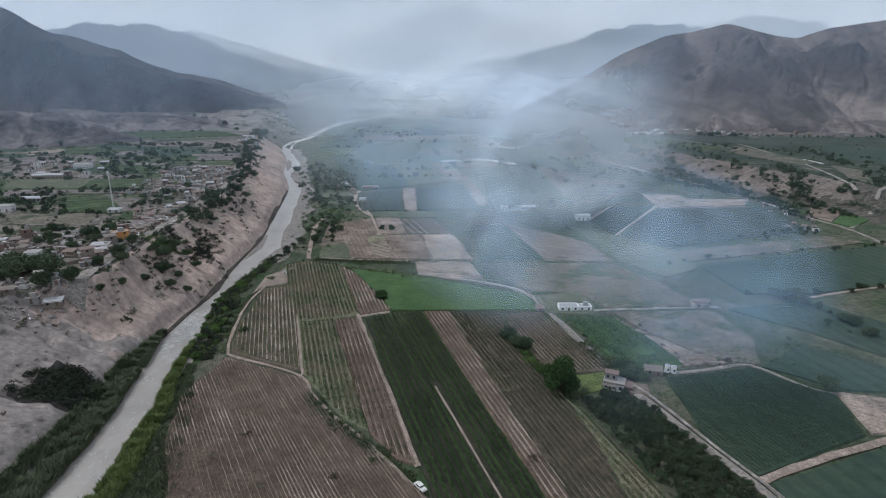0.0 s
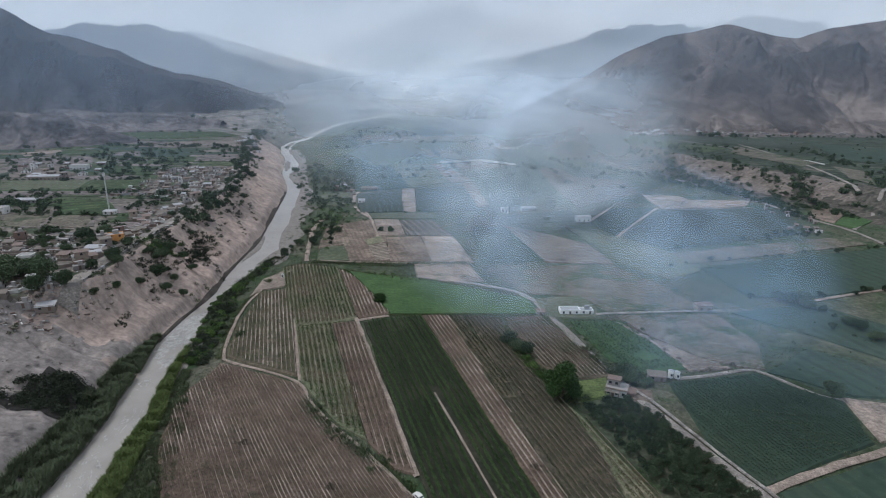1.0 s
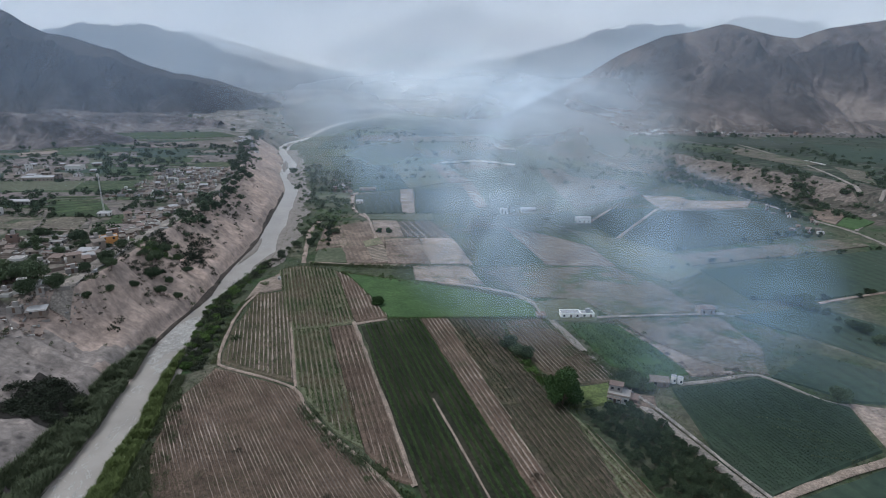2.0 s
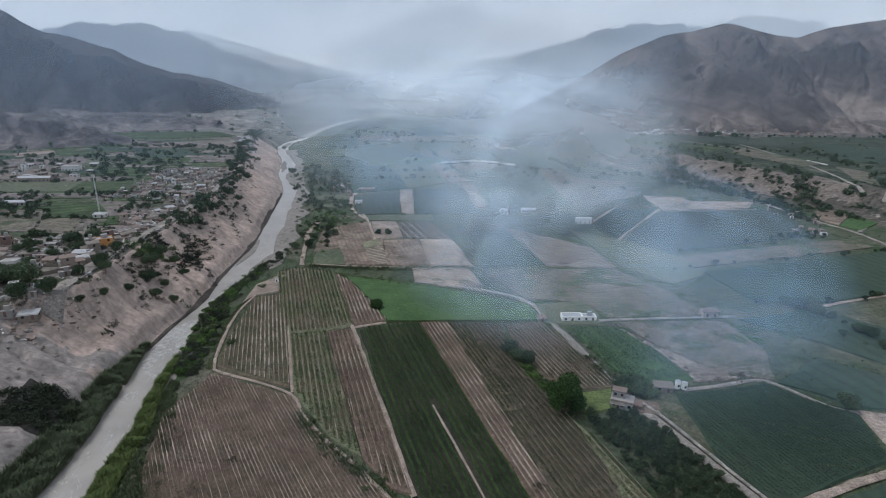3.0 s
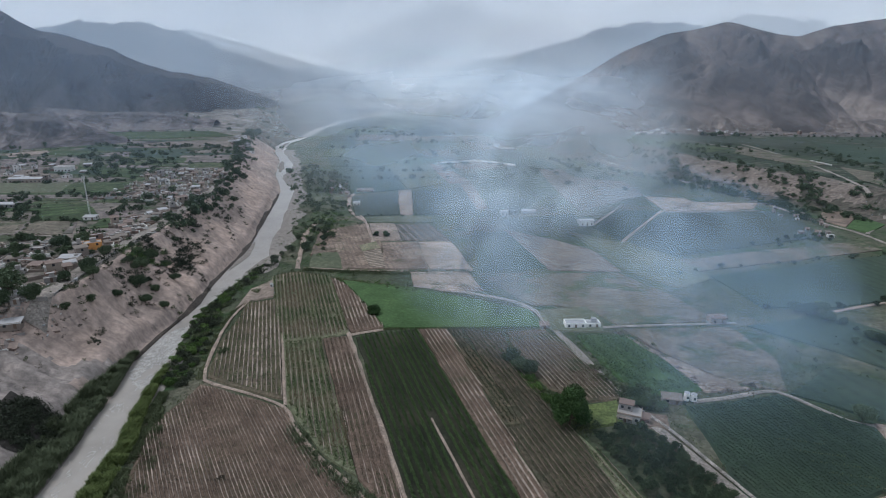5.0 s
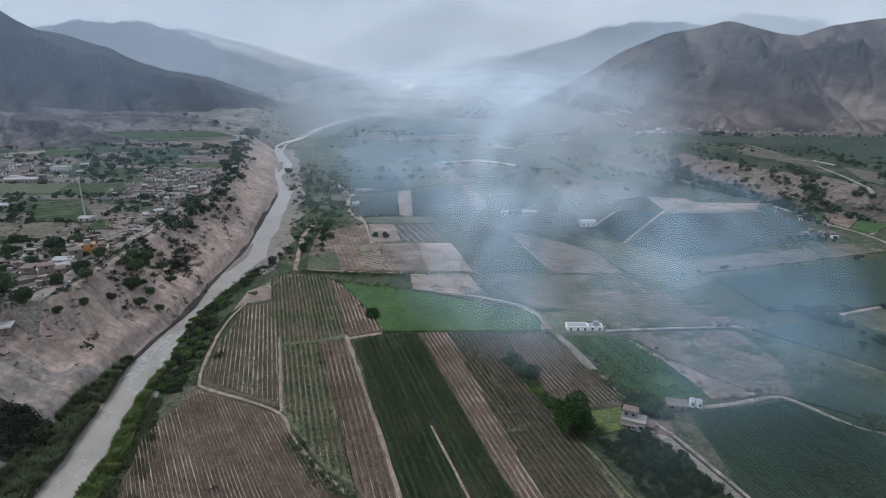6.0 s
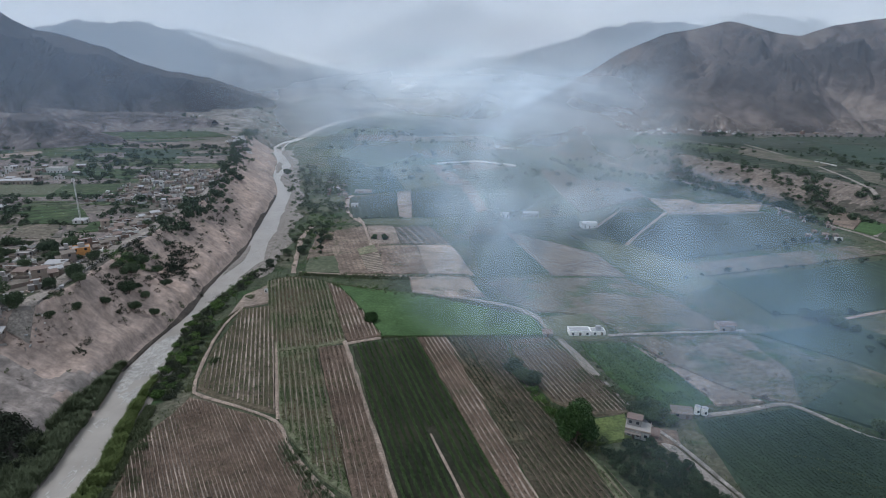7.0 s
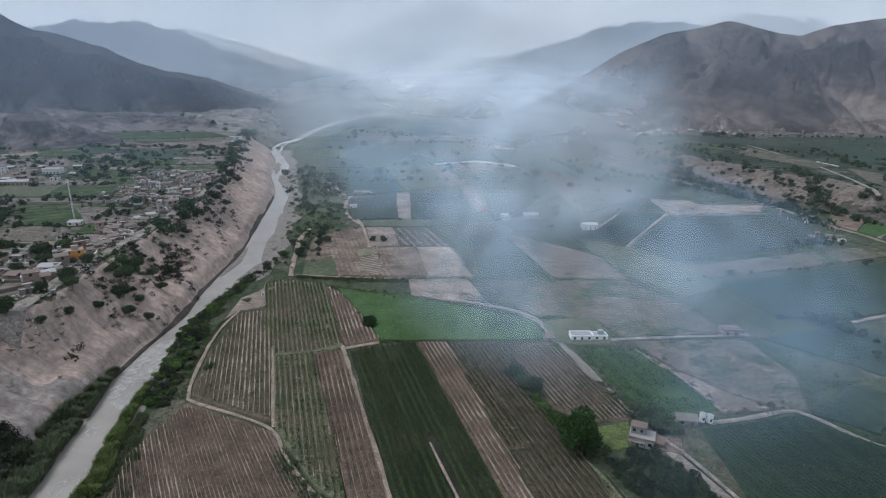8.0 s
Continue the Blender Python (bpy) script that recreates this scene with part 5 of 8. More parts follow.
scatter(["dark", "slim", "orchard"], [(-536.1, 724.9), (-470.9, 743.7), (-445.8, 706.2), (-509.1, 689.1)], 22, (0.6, 0.9), 45, "terrace trees")
scatter(["dark", "orchard", "green"], [(-324.8, 395.1), (-277.2, 397.5), (-245.2, 343.3), (-283.4, 341.5)], 50, (0.35, 0.75), 46, "terrace trees")
scatter(["dark", "orchard"], [(-438.3, 541.7), (-348.2, 567.1), (-283.5, 461.2), (-368.2, 451.1)], 36, (0.3, 0.65), 47, "terrace trees")
scatter(["dark", "orchard"], [(-423.7, 672.2), (-259.1, 684.4), (-240.2, 632.6), (-378.8, 608.6)], 40, (0.35, 0.7), 48, "terrace trees")
scatter(["dark"], [(-603.0, 1265.5), (-572.1, 1309.9), (-468.5, 1081.0), (-509.3, 1076.6)], 14, (0.7, 1.0), 49, "terrace trees")
scatter(["dark", "orchard"], [(-597.2, 1081.2), (-412.0, 1101.6), (-330.9, 904.9), (-485.3, 890.5)], 50, (0.4, 0.8), 50, "terrace trees")
scatter(["dark", "orchard", "green"], [(-336.5, 416.9), (-247.6, 421.1), (-244.6, 416.0), (-332.5, 411.9)], 26, (0.3, 0.55), 900, "terrace trees")
scatter(["dark", "orchard", "green"], [(-373.9, 464.5), (-254.1, 473.3), (-250.0, 465.6), (-368.0, 457.0)], 30, (0.3, 0.55), 901, "terrace trees")
scatter(["dark", "orchard", "green"], [(-270.4, 341.7), (-216.9, 343.8), (-214.4, 339.7), (-267.2, 337.6)], 22, (0.3, 0.55), 902, "terrace trees")
scatter(["dark", "orchard", "green"], [(-246.2, 429.9), (-236.0, 434.8), (-222.9, 413.9), (-238.6, 409.1)], 14, (0.3, 0.55), 903, "terrace trees")
scatter(["dark", "orchard", "green"], [(-348.7, 587.2), (-281.3, 617.2), (-248.5, 530.2), (-287.6, 490.9)], 34, (0.3, 0.55), 904, "terrace trees")
ones("slim", [(-198.8, 266.1), (-366.4, 586.9), (-355.3, 579.1), (-331.5, 580.6)], 0.8, 51)


def reed_bed(label, near, far, inner, outer, material, per_area, tall, seed):
    """A belt of reeds along a bank: blades in thick tufts, between two distances from the water."""
    rng = np.random.default_rng(seed)
    n = int((far - near) * 8 * per_area)
    y = rng.uniform(near, far, n)
    k = rng.uniform(0, 1, n)
    x = inner(y) + (outer(y) - inner(y)) * k
    tuft = fbm(x / 3, y / 3, seed, 3)
    keep = tuft > 0.32
    x, y, tuft = x[keep], y[keep], tuft[keep]
    n = len(x)
    h = tall * (0.35 + 1.1 * tuft) * rng.uniform(0.6, 1.15, n)
    a = rng.uniform(0, 2 * math.pi, n)
    lean = rng.uniform(0.1, 0.75, n) * h
    w = rng.uniform(0.05, 0.15, n)
    z = height(x, y) - 0.1
    bx, by = np.cos(a), np.sin(a)
    base = np.column_stack([x, y, z])
    side = np.column_stack([-by * w, bx * w, 0 * w])
    mid = base + np.column_stack([bx * lean * 0.35, by * lean * 0.35, h * 0.6])
    tip = base + np.column_stack([bx * lean, by * lean, h])
    v = np.stack([base, mid - side, tip, mid + side], 1).reshape(-1, 3)
    return tagged(new("reed_bed", raw_mesh("reed_bed", v, np.arange(4 * n).reshape(-1, 4), [material])), label, "reeds", kind="stuff")


def blades(name, label, x, y, material, tall, seed, category="grass", low=0.3):
    """Blades of grass and weeds at many spots, in tufts."""
    rng = np.random.default_rng(seed)
    tuft = fbm(x / 2.5, y / 2.5, seed, 3)
    keep = tuft > low
    x, y, tuft = x[keep], y[keep], tuft[keep]
    n = len(x)
    h = tall * (0.3 + 1.2 * tuft) * rng.uniform(0.5, 1.2, n)
    a = rng.uniform(0, 2 * math.pi, n)
    lean, w = rng.uniform(0.1, 0.9, n) * h, rng.uniform(0.08, 0.22, n)
    base = np.column_stack([x, y, height(x, y) - 0.05])
    bx, by = np.cos(a), np.sin(a)
    side = np.column_stack([-by * w, bx * w, 0 * w])
    mid = base + np.column_stack([bx * lean * 0.35, by * lean * 0.35, h * 0.6])
    tip = base + np.column_stack([bx * lean, by * lean, h])
    v = np.stack([base, mid - side, tip, mid + side], 1).reshape(-1, 3)
    return tagged(new(name, raw_mesh(name, v, np.arange(4 * n).reshape(-1, 4), [material])), label, category, kind="stuff")


def verge(label, points, width, material, per_metre, tall, seed):
    rng = np.random.default_rng(seed)
    line = smooth_line(points, 1.0)
    k = rng.integers(0, len(line), int(len(line) * per_metre))
    p = line[k] + rng.normal(0, width * 0.5, (len(k), 2))
    return blades("grass_verge", label, p[:, 0], p[:, 1], material, tall, seed)


M_SILVER = leaves("silvery_grass", (0.06, 0.075, 0.045), (0.16, 0.175, 0.11))
M_WEED = leaves("weeds", (0.035, 0.055, 0.02), (0.11, 0.125, 0.055))
M_WEED_DRY = leaves("dry_weeds", (0.07, 0.06, 0.042), (0.17, 0.145, 0.1))
verge("silvery grass verge beside the dirt track", [(-50.6, 180.0), (-43.5, 168.2), (-35.8, 158.9), (-27.2, 150.7), (-21.7, 146.7)], 3.2, M_SILVER, 34, 1.5, 301)
verge("green weeds along the track's lower end", [(-27.5, 152.8), (-17.4, 142.8), (-9.3, 134.3)], 2.0, M_WEED, 24, 1.0, 302)
verge("weedy field edge above the green vineyard", [(-29.5, 255.7), (-14.3, 256.9), (14.9, 257.9), (44.1, 258.2)], 1.5, M_WEED, 22, 0.9, 303)
verge("weedy ditch bank above the green crop", [(-67.5, 323.0), (-52.9, 317.2), (-32.0, 309.9), (-12.1, 304.7), (16.6, 294.6), (41.6, 281.7)], 2.6, M_WEED, 22, 1.0, 304)
verge("grass along the farm road", [(43.9, 266.1), (51.9, 233.2), (60.1, 204.5), (63.8, 189.3)], 4.0, M_WEED, 26, 0.9, 305)
verge("grass along the stony road", [(70.7, 174.9), (79.5, 149.3), (86.5, 130.9), (89.7, 121.6)], 2.6, M_WEED_DRY, 22, 0.7, 306)
verge("weeds along the field bank by the orchard", [(24.9, 244.7), (29.3, 224.0), (36.7, 199.2), (45.8, 179.0)], 3.0, M_WEED, 26, 1.0, 307)
verge("dry weeds round the riverside vineyard", [(-97.7, 179.1), (-87.7, 150.6), (-78.0, 127.9)], 3.0, M_WEED_DRY, 26, 0.8, 308)
verge("weeds along the curved track", [(-100.5, 294.1), (-103.7, 268.8), (-100.1, 234.4), (-93.8, 209.7)], 2.6, M_WEED, 20, 0.8, 309)
verge("weeds on the field boundary", [(-85.6, 335.6), (-55.3, 332.2), (-20.1, 331.3), (14.2, 334.9)], 3.0, M_WEED, 20, 1.0, 310)
verge("weeds beside the smoky farm road", [(76.8, 255.7), (89.9, 233.2), (96.4, 208.0), (114.3, 204.7)], 3.0, M_WEED_DRY, 20, 0.9, 311)
rng = np.random.default_rng(350)
wx, wy = rng.uniform(-115, 150, 60000), rng.uniform(115, 420, 60000)
away = wx > river_r(wy) + 1
crops = [A_POLY, B_POLY, C_POLY, C2_POLY, G1_POLY, G2_POLY, D_POLY, E1_POLY, E2_POLY, E3_POLY, F_POLY]


def many_inside(x, y, corners):
    hit = np.zeros(len(x), bool)
    for (ax, ay), (bx, by) in zip(corners, corners[1:] + corners[:1]):
        cross = (ay > y) != (by > y)
        hit ^= cross & (x < (bx - ax) * (y - ay) / (by - ay + 1e-9) + ax)
    return hit


for c in crops:
    away &= ~many_inside(wx, wy, c)
blades("weeds", "low weeds over the uncropped valley floor", wx[away], wy[away], M_WEED, 0.7, 351, low=0.42)

reed_bed("dense dark green reeds between bluff and river", 95, 228, lambda y: river_l(y) - 0.5, lambda y: river_l(y) - np.interp(y, (95, 150, 200, 228), (16, 13, 9, 2)), M_REED, 75, 2.7, 61)
reed_bed("bright green reeds along the river bank", 95, 218, lambda y: river_r(y) + 0.3, lambda y: river_r(y) + np.interp(y, (95, 150, 185, 218), (9, 7, 5, 2)), M_REED_BRIGHT, 65, 2.1, 63)
reed_bed("mixed weeds between reeds and vineyard", 95, 200, lambda y: river_r(y) + 5, lambda y: river_r(y) + np.interp(y, (95, 130, 200), (26, 22, 8)), M_BUSH, 40, 1.2, 65)



scatter(["orchard", "green", "dark"], [(-551.9, 574.5), (-259.1, 684.4), (-199.2, 520.8), (-413.0, 423.6)], 150, (0.3, 0.6), 71)
scatter(["orchard", "green"], [(-400.7, 1702.1), (374.2, 1944.7), (236.7, 721.1), (35.5, 708.9), (-140.1, 698.3)], 150, (0.35, 0.7), 72)
scatter(["orchard", "green", "green"], [(20, 420), (330, 380), (330, 560), (200, 700), (0, 700)], 150, (0.3, 0.7), 73)
scatter(["orchard", "green"], [(220, 820), (520, 560), (900, 700), (900, 1000), (260, 1000)], 160, (0.3, 0.8), 74)
scatter(["green", "dry", "orchard"], [(300, 480), (380, 480), (400, 590), (320, 650), (250, 760), (190, 850), (170, 830), (250, 690)], 150, (0.35, 0.6), 75)
line_of(["orchard", "dark"], [(250, 930), (330, 860), (420, 800), (520, 700)], 9, 2, (0.35, 0.7), 76)
line_of(["green", "orchard"], [(134.0, 337.1), (191.1, 352.1), (248.0, 368.1), (303.7, 383.8)], 6, 1.5, (0.4, 0.8), 77)
line_of(["green", "orchard"], [(157.7, 284.1), (194.3, 285.3), (243.8, 300.8)], 6, 1.5, (0.4, 0.8), 78)
line_of(["green", "dry"], [(134.5, 265.5), (145.0, 242.2), (156.4, 222.4), (173.3, 203.3)], 4, 1.5, (0.4, 1.0), 79)
line_of(["green", "dry"], [(21.9, 334.0), (99.9, 338.1), (124.9, 309.7), (130.3, 269.0)], 7, 1.5, (0.4, 0.8), 80)
line_of(["green"], [(76.0, 181.7), (83.3, 158.1), (89.7, 138.7)], 4.5, 1.0, (0.3, 0.7), 81)
line_of(["green", "dry"], [(92.7, 139.8), (114.3, 149.7), (144.0, 162.8)], 4.5, 1.0, (0.3, 0.6), 82)
scatter(["green", "dry"], [(133.7, 230.0), (171.2, 256.1), (189.8, 226.2), (162.3, 188.1), (126.5, 206.5)], 60, (0.3, 0.7), 83)
scatter(["dry", "green"], [(78.7, 257.9), (130.6, 261.7), (133.7, 230.0), (120.8, 208.7), (94.9, 207.0)], 40, (0.25, 0.5), 84)

line_of(["orchard", "dark", "green"], [(175.1, 766.5), (231.2, 661.1), (270.5, 599.1), (301.9, 555.6), (353.8, 549.9)], 3.6, 4.5, (0.4, 0.85), 85)
line_of(["orchard", "dark"], [(299.3, 613.1), (330.4, 570.4), (324.7, 504.9), (359.3, 496.7)], 5, 3.0, (0.3, 0.5), 86)
line_of(["orchard", "green"], [(276.8, 978.1), (326.1, 876.8), (366.5, 745.6), (386.4, 630.2)], 6, 2, (0.35, 0.6), 87)
line_of(["orchard", "dark"], [(495.5, 817.0), (455.6, 660.4), (469.6, 619.2), (484.4, 582.8)], 5, 6, (0.4, 0.8), 88)
line_of(["orchard", "dark"], [(308, 985), (462, 987), (616, 985), (836, 983)], 8, 3, (0.4, 0.8), 89)
scatter(["slim", "dark"], [(704, 981), (792, 981), (792, 991), (704, 991)], 9, (0.7, 1.1), 551)
scatter(["dark"], [(418, 981), (495, 981), (495, 991), (418, 991)], 10, (0.8, 1.2), 552)
line_of(["dark", "orchard"], [(-425, 700), (-330, 700), (-262, 690), (-232, 640), (-210, 580)], 5, 5, (0.5, 0.9), 90)
line_of(["orchard", "dark"], [(-332.7, 405.2), (-282.5, 405.6), (-230.6, 410.5)], 6, 1.5, (0.3, 0.6), 91)
line_of(["orchard", "green"], [(-256.0, 306.1), (-229.4, 309.8), (-202.4, 308.4)], 4, 1.5, (0.3, 0.6), 92)
scatter(["orchard", "green", "dark"], [(-232.0, 299.7), (-189.7, 309.0), (-177.4, 277.1), (-204.9, 265.9)], 40, (0.35, 0.7), 93)

line_of(["dark", "orchard", "thicket"], [(212.5, 829.8), (244.3, 775.9), (264.0, 705.6), (274.3, 632.3), (281.2, 581.2), (292.5, 542.9), (297.3, 504.5), (294.3, 463.0)], 2.6, 3.5, (0.45, 0.9), 560)
line_of(["dark", "orchard", "thicket"], [(212.5, 829.8), (244.3, 775.9), (264.0, 705.6), (274.3, 632.3), (281.2, 581.2), (292.5, 542.9), (297.3, 504.5), (294.3, 463.0)], 3.4, 6.0, (0.4, 0.8), 561)
line_of(["dark", "thicket", "orchard"], [(299.5, 876.3), (318.1, 794.1), (324.7, 706.3), (324.3, 624.4), (324.0, 559.2), (319.2, 523.3)], 3.2, 5.0, (0.4, 0.75), 562)
line_of(["dark", "orchard"], [(362.9, 642.1), (350.0, 578.3), (329.0, 501.4), (335.2, 468.4)], 3.4, 6.0, (0.5, 0.9), 563)

scatter(["green", "bank", "orchard"], [(-102, 376), (-84, 377), (-77, 480), (-112, 550), (-122, 490)], 110, (0.6, 1.3), 565)
scatter(["orchard", "green", "dark"], [(-172, 595), (-120, 555), (-98, 570), (-110, 650), (-180, 745), (-196, 700)], 130, (0.5, 1.0), 566)
line_of(["bank"], [(22.5, 236.0), (27.4, 218.5), (31.0, 207.6), (35.0, 197.0)], 1.1, 0.5, (0.4, 0.7), 567)
line_of(["bank", "green", "dry"], [(-64.0, 321.5), (-50.0, 317.5), (-31.0, 310.5), (-12.0, 304.0), (10.0, 297.0)], 1.5, 1.7, (0.35, 0.75), 568)
line_of(["bank", "green"], [(56.0, 250.0), (62.0, 226.0), (69.0, 202.0)], 1.8, 1.2, (0.4, 0.8), 569)
for protos in TREES.values():
    for proto in protos:
        if proto.name not in USED:
            for o in (*proto.children_recursive, proto):
                bpy.data.objects.remove(o)
rng = np.random.default_rng(405)
for k in range(46):
    y = float(rng.uniform(640, 1500))
    x = float(rng.uniform(float(river_r(y)) + 30, float(np.interp(y, SCARP_Y, SCARP_X)) - 20))
    along = rng.random() < 0.5
    for j in range(int(rng.integers(5, 14))):
        plant("orchard" if rng.random() < 0.6 else "dark", x + j * (9 if along else -1.5) + float(rng.normal(0, 1.5)), y + j * (1.0 if along else 9) + float(rng.normal(0, 1.5)), float(rng.uniform(0.5, 1.0)), rng)
scatter(["dark", "orchard", "green"], [(-550.1, 1476.8), (-419.0, 1786.1), (-238.2, 1518.2), (-253.8, 1073.2), (-270.5, 825.9), (-322.7, 905.2)], 150, (0.5, 1.0), 96)
for k in range(360):
    y = float(rng.uniform(320, 1000))
    s = float(rng.uniform(0.76, 1.14))
    a, b = float(river_l(y)) - 3, float(np.interp(y, RIM_Y, RIM_X))
    x = a + (b - a) * s
    if float(fbm(np.array(x / 40), np.array(y / 24), 19, 3)) + 0.28 * s > 0.7:
        plant(("dark", "orchard", "thicket", "dry")[int(rng.choice(4, p=(0.3, 0.35, 0.25, 0.1)))], x, y, float(rng.uniform(0.45, 0.95)), rng)
for (cx, cy), count, wide, kind in zip([(-159.8, 273.6), (-155.6, 291.1), (-146.3, 321.9), (-145.2, 293.2), (-150.9, 231.1), (-140.2, 259.3), (-139.3, 227.7), (-127.2, 277.4), (-145.9, 336.2), (-156.7, 401.9)], (7, 10, 18, 6, 5, 2, 3, 2, 10, 12), (5, 7, 8, 5, 5, 2, 2.5, 3, 7, 8), ("thicket", "bank", "thicket", "thicket", "green", "dry", "thicket", "green", "thicket", "thicket")):
    for k in range(count):
        plant_far(kind, cx + float(rng.normal(0, wide * 0.5)), cy + float(rng.normal(0, wide)), float(rng.uniform(0.6, 1.2)), rng)
# scrub rows added to stand in for the dark gully lines on the bluff
for ends in (((-164.3, 413.3), (-134.8, 364.2)), ((-139.2, 314.4), (-119.7, 293.9)), ((-160.0, 440.0), (-146.0, 415.0)), ((-150.0, 262.0), (-138.0, 250.0))):
    for k in range(26):
        f = float(rng.uniform(0, 1))
        plant_far("thicket" if rng.random() < 0.7 else "dry", ends[0][0] + (ends[1][0] - ends[0][0]) * f + float(rng.normal(0, 0.8)), ends[0][1] + (ends[1][1] - ends[0][1]) * f + float(rng.normal(0, 0.8)), float(rng.uniform(0.25, 0.6)), rng)
for (cx, cy), count, kind in (((-153.5, 287.0), 40, "bank"), ((-143.5, 309.0), 60, "thicket"), ((-142.4, 284.2), 20, "dry"), ((-156.5, 303.0), 34, "thicket"), ((-158.5, 360.0), 30, "thicket"), ((-150.0, 325.0), 30, "thicket"), ((-150.5, 268.0), 22, "thicket"), ((-143.8, 258.5), 6, "dry"), ((-157.0, 238.3), 8, "thicket"), ((-128.0, 269.0), 6, "green")):
    for k in range(count):
        plant_far(kind, cx + float(rng.normal(0, 3.0)), cy + float(rng.normal(0, 3.6)), float(rng.uniform(0.4, 1.0)), rng)
for k in range(170):
    a, d = float(rng.uniform(0, 6.28)), math.sqrt(float(rng.random()))
    plant_far("thicket", -132 + 13 * d * math.cos(a), 171 + 10 * d * math.sin(a), float(rng.uniform(0.5, 0.95)), rng)
# dry scrub added to darken this slope, standing for rubble and lens falloff
for k in range(110):
    plant_far("dry" if rng.random() < 0.7 else "thicket", float(rng.uniform(-196, -140)), float(rng.uniform(158, 236)), float(rng.uniform(0.25, 0.65)), rng)
scatter(["dark"], [(-367.3, 604.7), (-282.3, 619.9), (-235.2, 518.6), (-294.0, 483.4)], 20, (0.6, 1.0), 501)
scatter(["dark", "orchard"], [(-245.3, 414.1), (-207.6, 444.4), (-183.8, 400.1), (-206.4, 364.9)], 16, (0.4, 0.8), 502)
scatter(["dark", "orchard", "green"], [(-323.3, 393.1), (-275.9, 395.5), (-246.5, 346.4), (-283.4, 341.5)], 34, (0.4, 0.75), 503)
scatter(["dark", "orchard"], [(-221.4, 307.6), (-184.7, 311.8), (-168.8, 267.3), (-187.4, 260.8)], 16, (0.5, 0.9), 504)
scatter(["orchard", "green", "dark"], [(-511.3, 604.1), (-380.4, 632.7), (-344.9, 571.4), (-453.7, 533.3)], 60, (0.4, 0.8), 505)
scatter(["dark", "slim"], [(-629.1, 730.9), (-495.8, 741.7), (-450.9, 670.2), (-554.1, 640.8)], 60, (0.5, 0.9), 506)
for k, ends in enumerate(([(-372.2, 456.2), (-254.1, 468.4)], [(-277.3, 385.4), (-229.7, 389.8)], [(-245.2, 340.2), (-201.2, 339.1)], [(-432.9, 534.6), (-340.4, 563.6)], [(-485.0, 635.4), (-417.2, 696.1)], [(-431.2, 768.2), (-299.9, 817.8)], [(-318.9, 680.0), (-260.7, 708.0)], [(-262.7, 568.6), (-217.6, 583.9)], [(-281.1, 338.5), (-251.6, 308.9)], [(-244.5, 340.2), (-231.3, 309.7)], [(-220.3, 341.3), (-206.8, 308.2)], [(-359.3, 451.6), (-334.3, 396.7)], [(-235.2, 463.9), (-185.6, 483.7)])):
    line_of(["orchard", "green", "green"], ends, 4.5, 1.6, (0.4, 0.8), 520 + k)
scatter(["thicket", "dark", "orchard"], [(255.8, 782.3), (309.8, 725.5), (317.6, 635.8), (306.6, 576.1), (268.0, 622.5), (229.6, 698.2)], 70, (0.35, 0.7), 540)
scatter(["dark", "orchard"], [(318.4, 576.7), (363.4, 585.0), (347.2, 538.8), (308.2, 526.6)], 34, (0.35, 0.65), 541)
scatter(["dark", "orchard", "thicket"], [(355.8, 523.9), (479.8, 632.7), (526.5, 635.5), (430.5, 513.9), (331.3, 471.1)], 90, (0.5, 1.0), 542)
scatter(["green", "dry"], [(208.2, 846.6), (282.0, 752.0), (314.0, 632.2), (327.1, 526.7), (289.3, 579.7), (246.5, 652.7), (194.6, 757.3)], 130, (0.35, 0.65), 543)
scatter(["orchard", "dark"], [(261.1, 428.5), (280.1, 419.2), (265.1, 402.7), (243.4, 408.0)], 10, (0.4, 0.7), 544)
scatter(["dark", "orchard", "dry"], [(-1167.9, 1895.7), (-599.6, 1613.8), (-401.5, 1102.8), (-657.7, 1074.6)], 80, (0.5, 1.0), 97)

LEAF_SLOTS = [M_TREE, M_TREE_BRIGHT, M_BUSH, M_BUSH_DRY, M_BUSH_BANK, M_THICKET]
for to, label in (("trees", "scattered dark trees of the far fields and terraces"), ("bushes", "scattered bushes along the far field edges")):
    v = np.concatenate([a for a, _ in FAR[to]])
    idx = np.concatenate([np.full(len(a) // 4, k) for a, k in FAR[to]])
    tagged(new("far_" + to, raw_mesh("far_" + to, v, np.arange(len(v)).reshape(-1, 4), LEAF_SLOTS, idx)), label, "woodland" if to == "trees" else "scrub", kind="stuff")


# ---------------------------------------------------------------- houses and works
W_WHITE = plaster("white_wall", (0.55, 0.54, 0.51), (0.33, 0.3, 0.275))
W_BRIGHT = plaster("fresh_white_wall", (0.78, 0.77, 0.74), (0.55, 0.52, 0.48))
W_GREY = plaster("grey_render", (0.25, 0.235, 0.222), (0.2, 0.18, 0.17))
W_ADOBE = plaster("adobe_wall", (0.205, 0.17, 0.145), (0.14, 0.118, 0.102))
W_BRICK = plaster("brick_wall", (0.17, 0.115, 0.093), (0.14, 0.1, 0.085))
W_ORANGE = plaster("orange_wall", (0.55, 0.26, 0.08), (0.36, 0.2, 0.1))
W_TAN = plaster("tan_wall", (0.29, 0.24, 0.195), (0.2, 0.165, 0.14))
R_SLAB = plaster("concrete_roof", (0.29, 0.275, 0.26), (0.18, 0.168, 0.158))
R_TIN = plaster("tin_roof", (0.29, 0.295, 0.3), (0.17, 0.155, 0.14), 0.6)
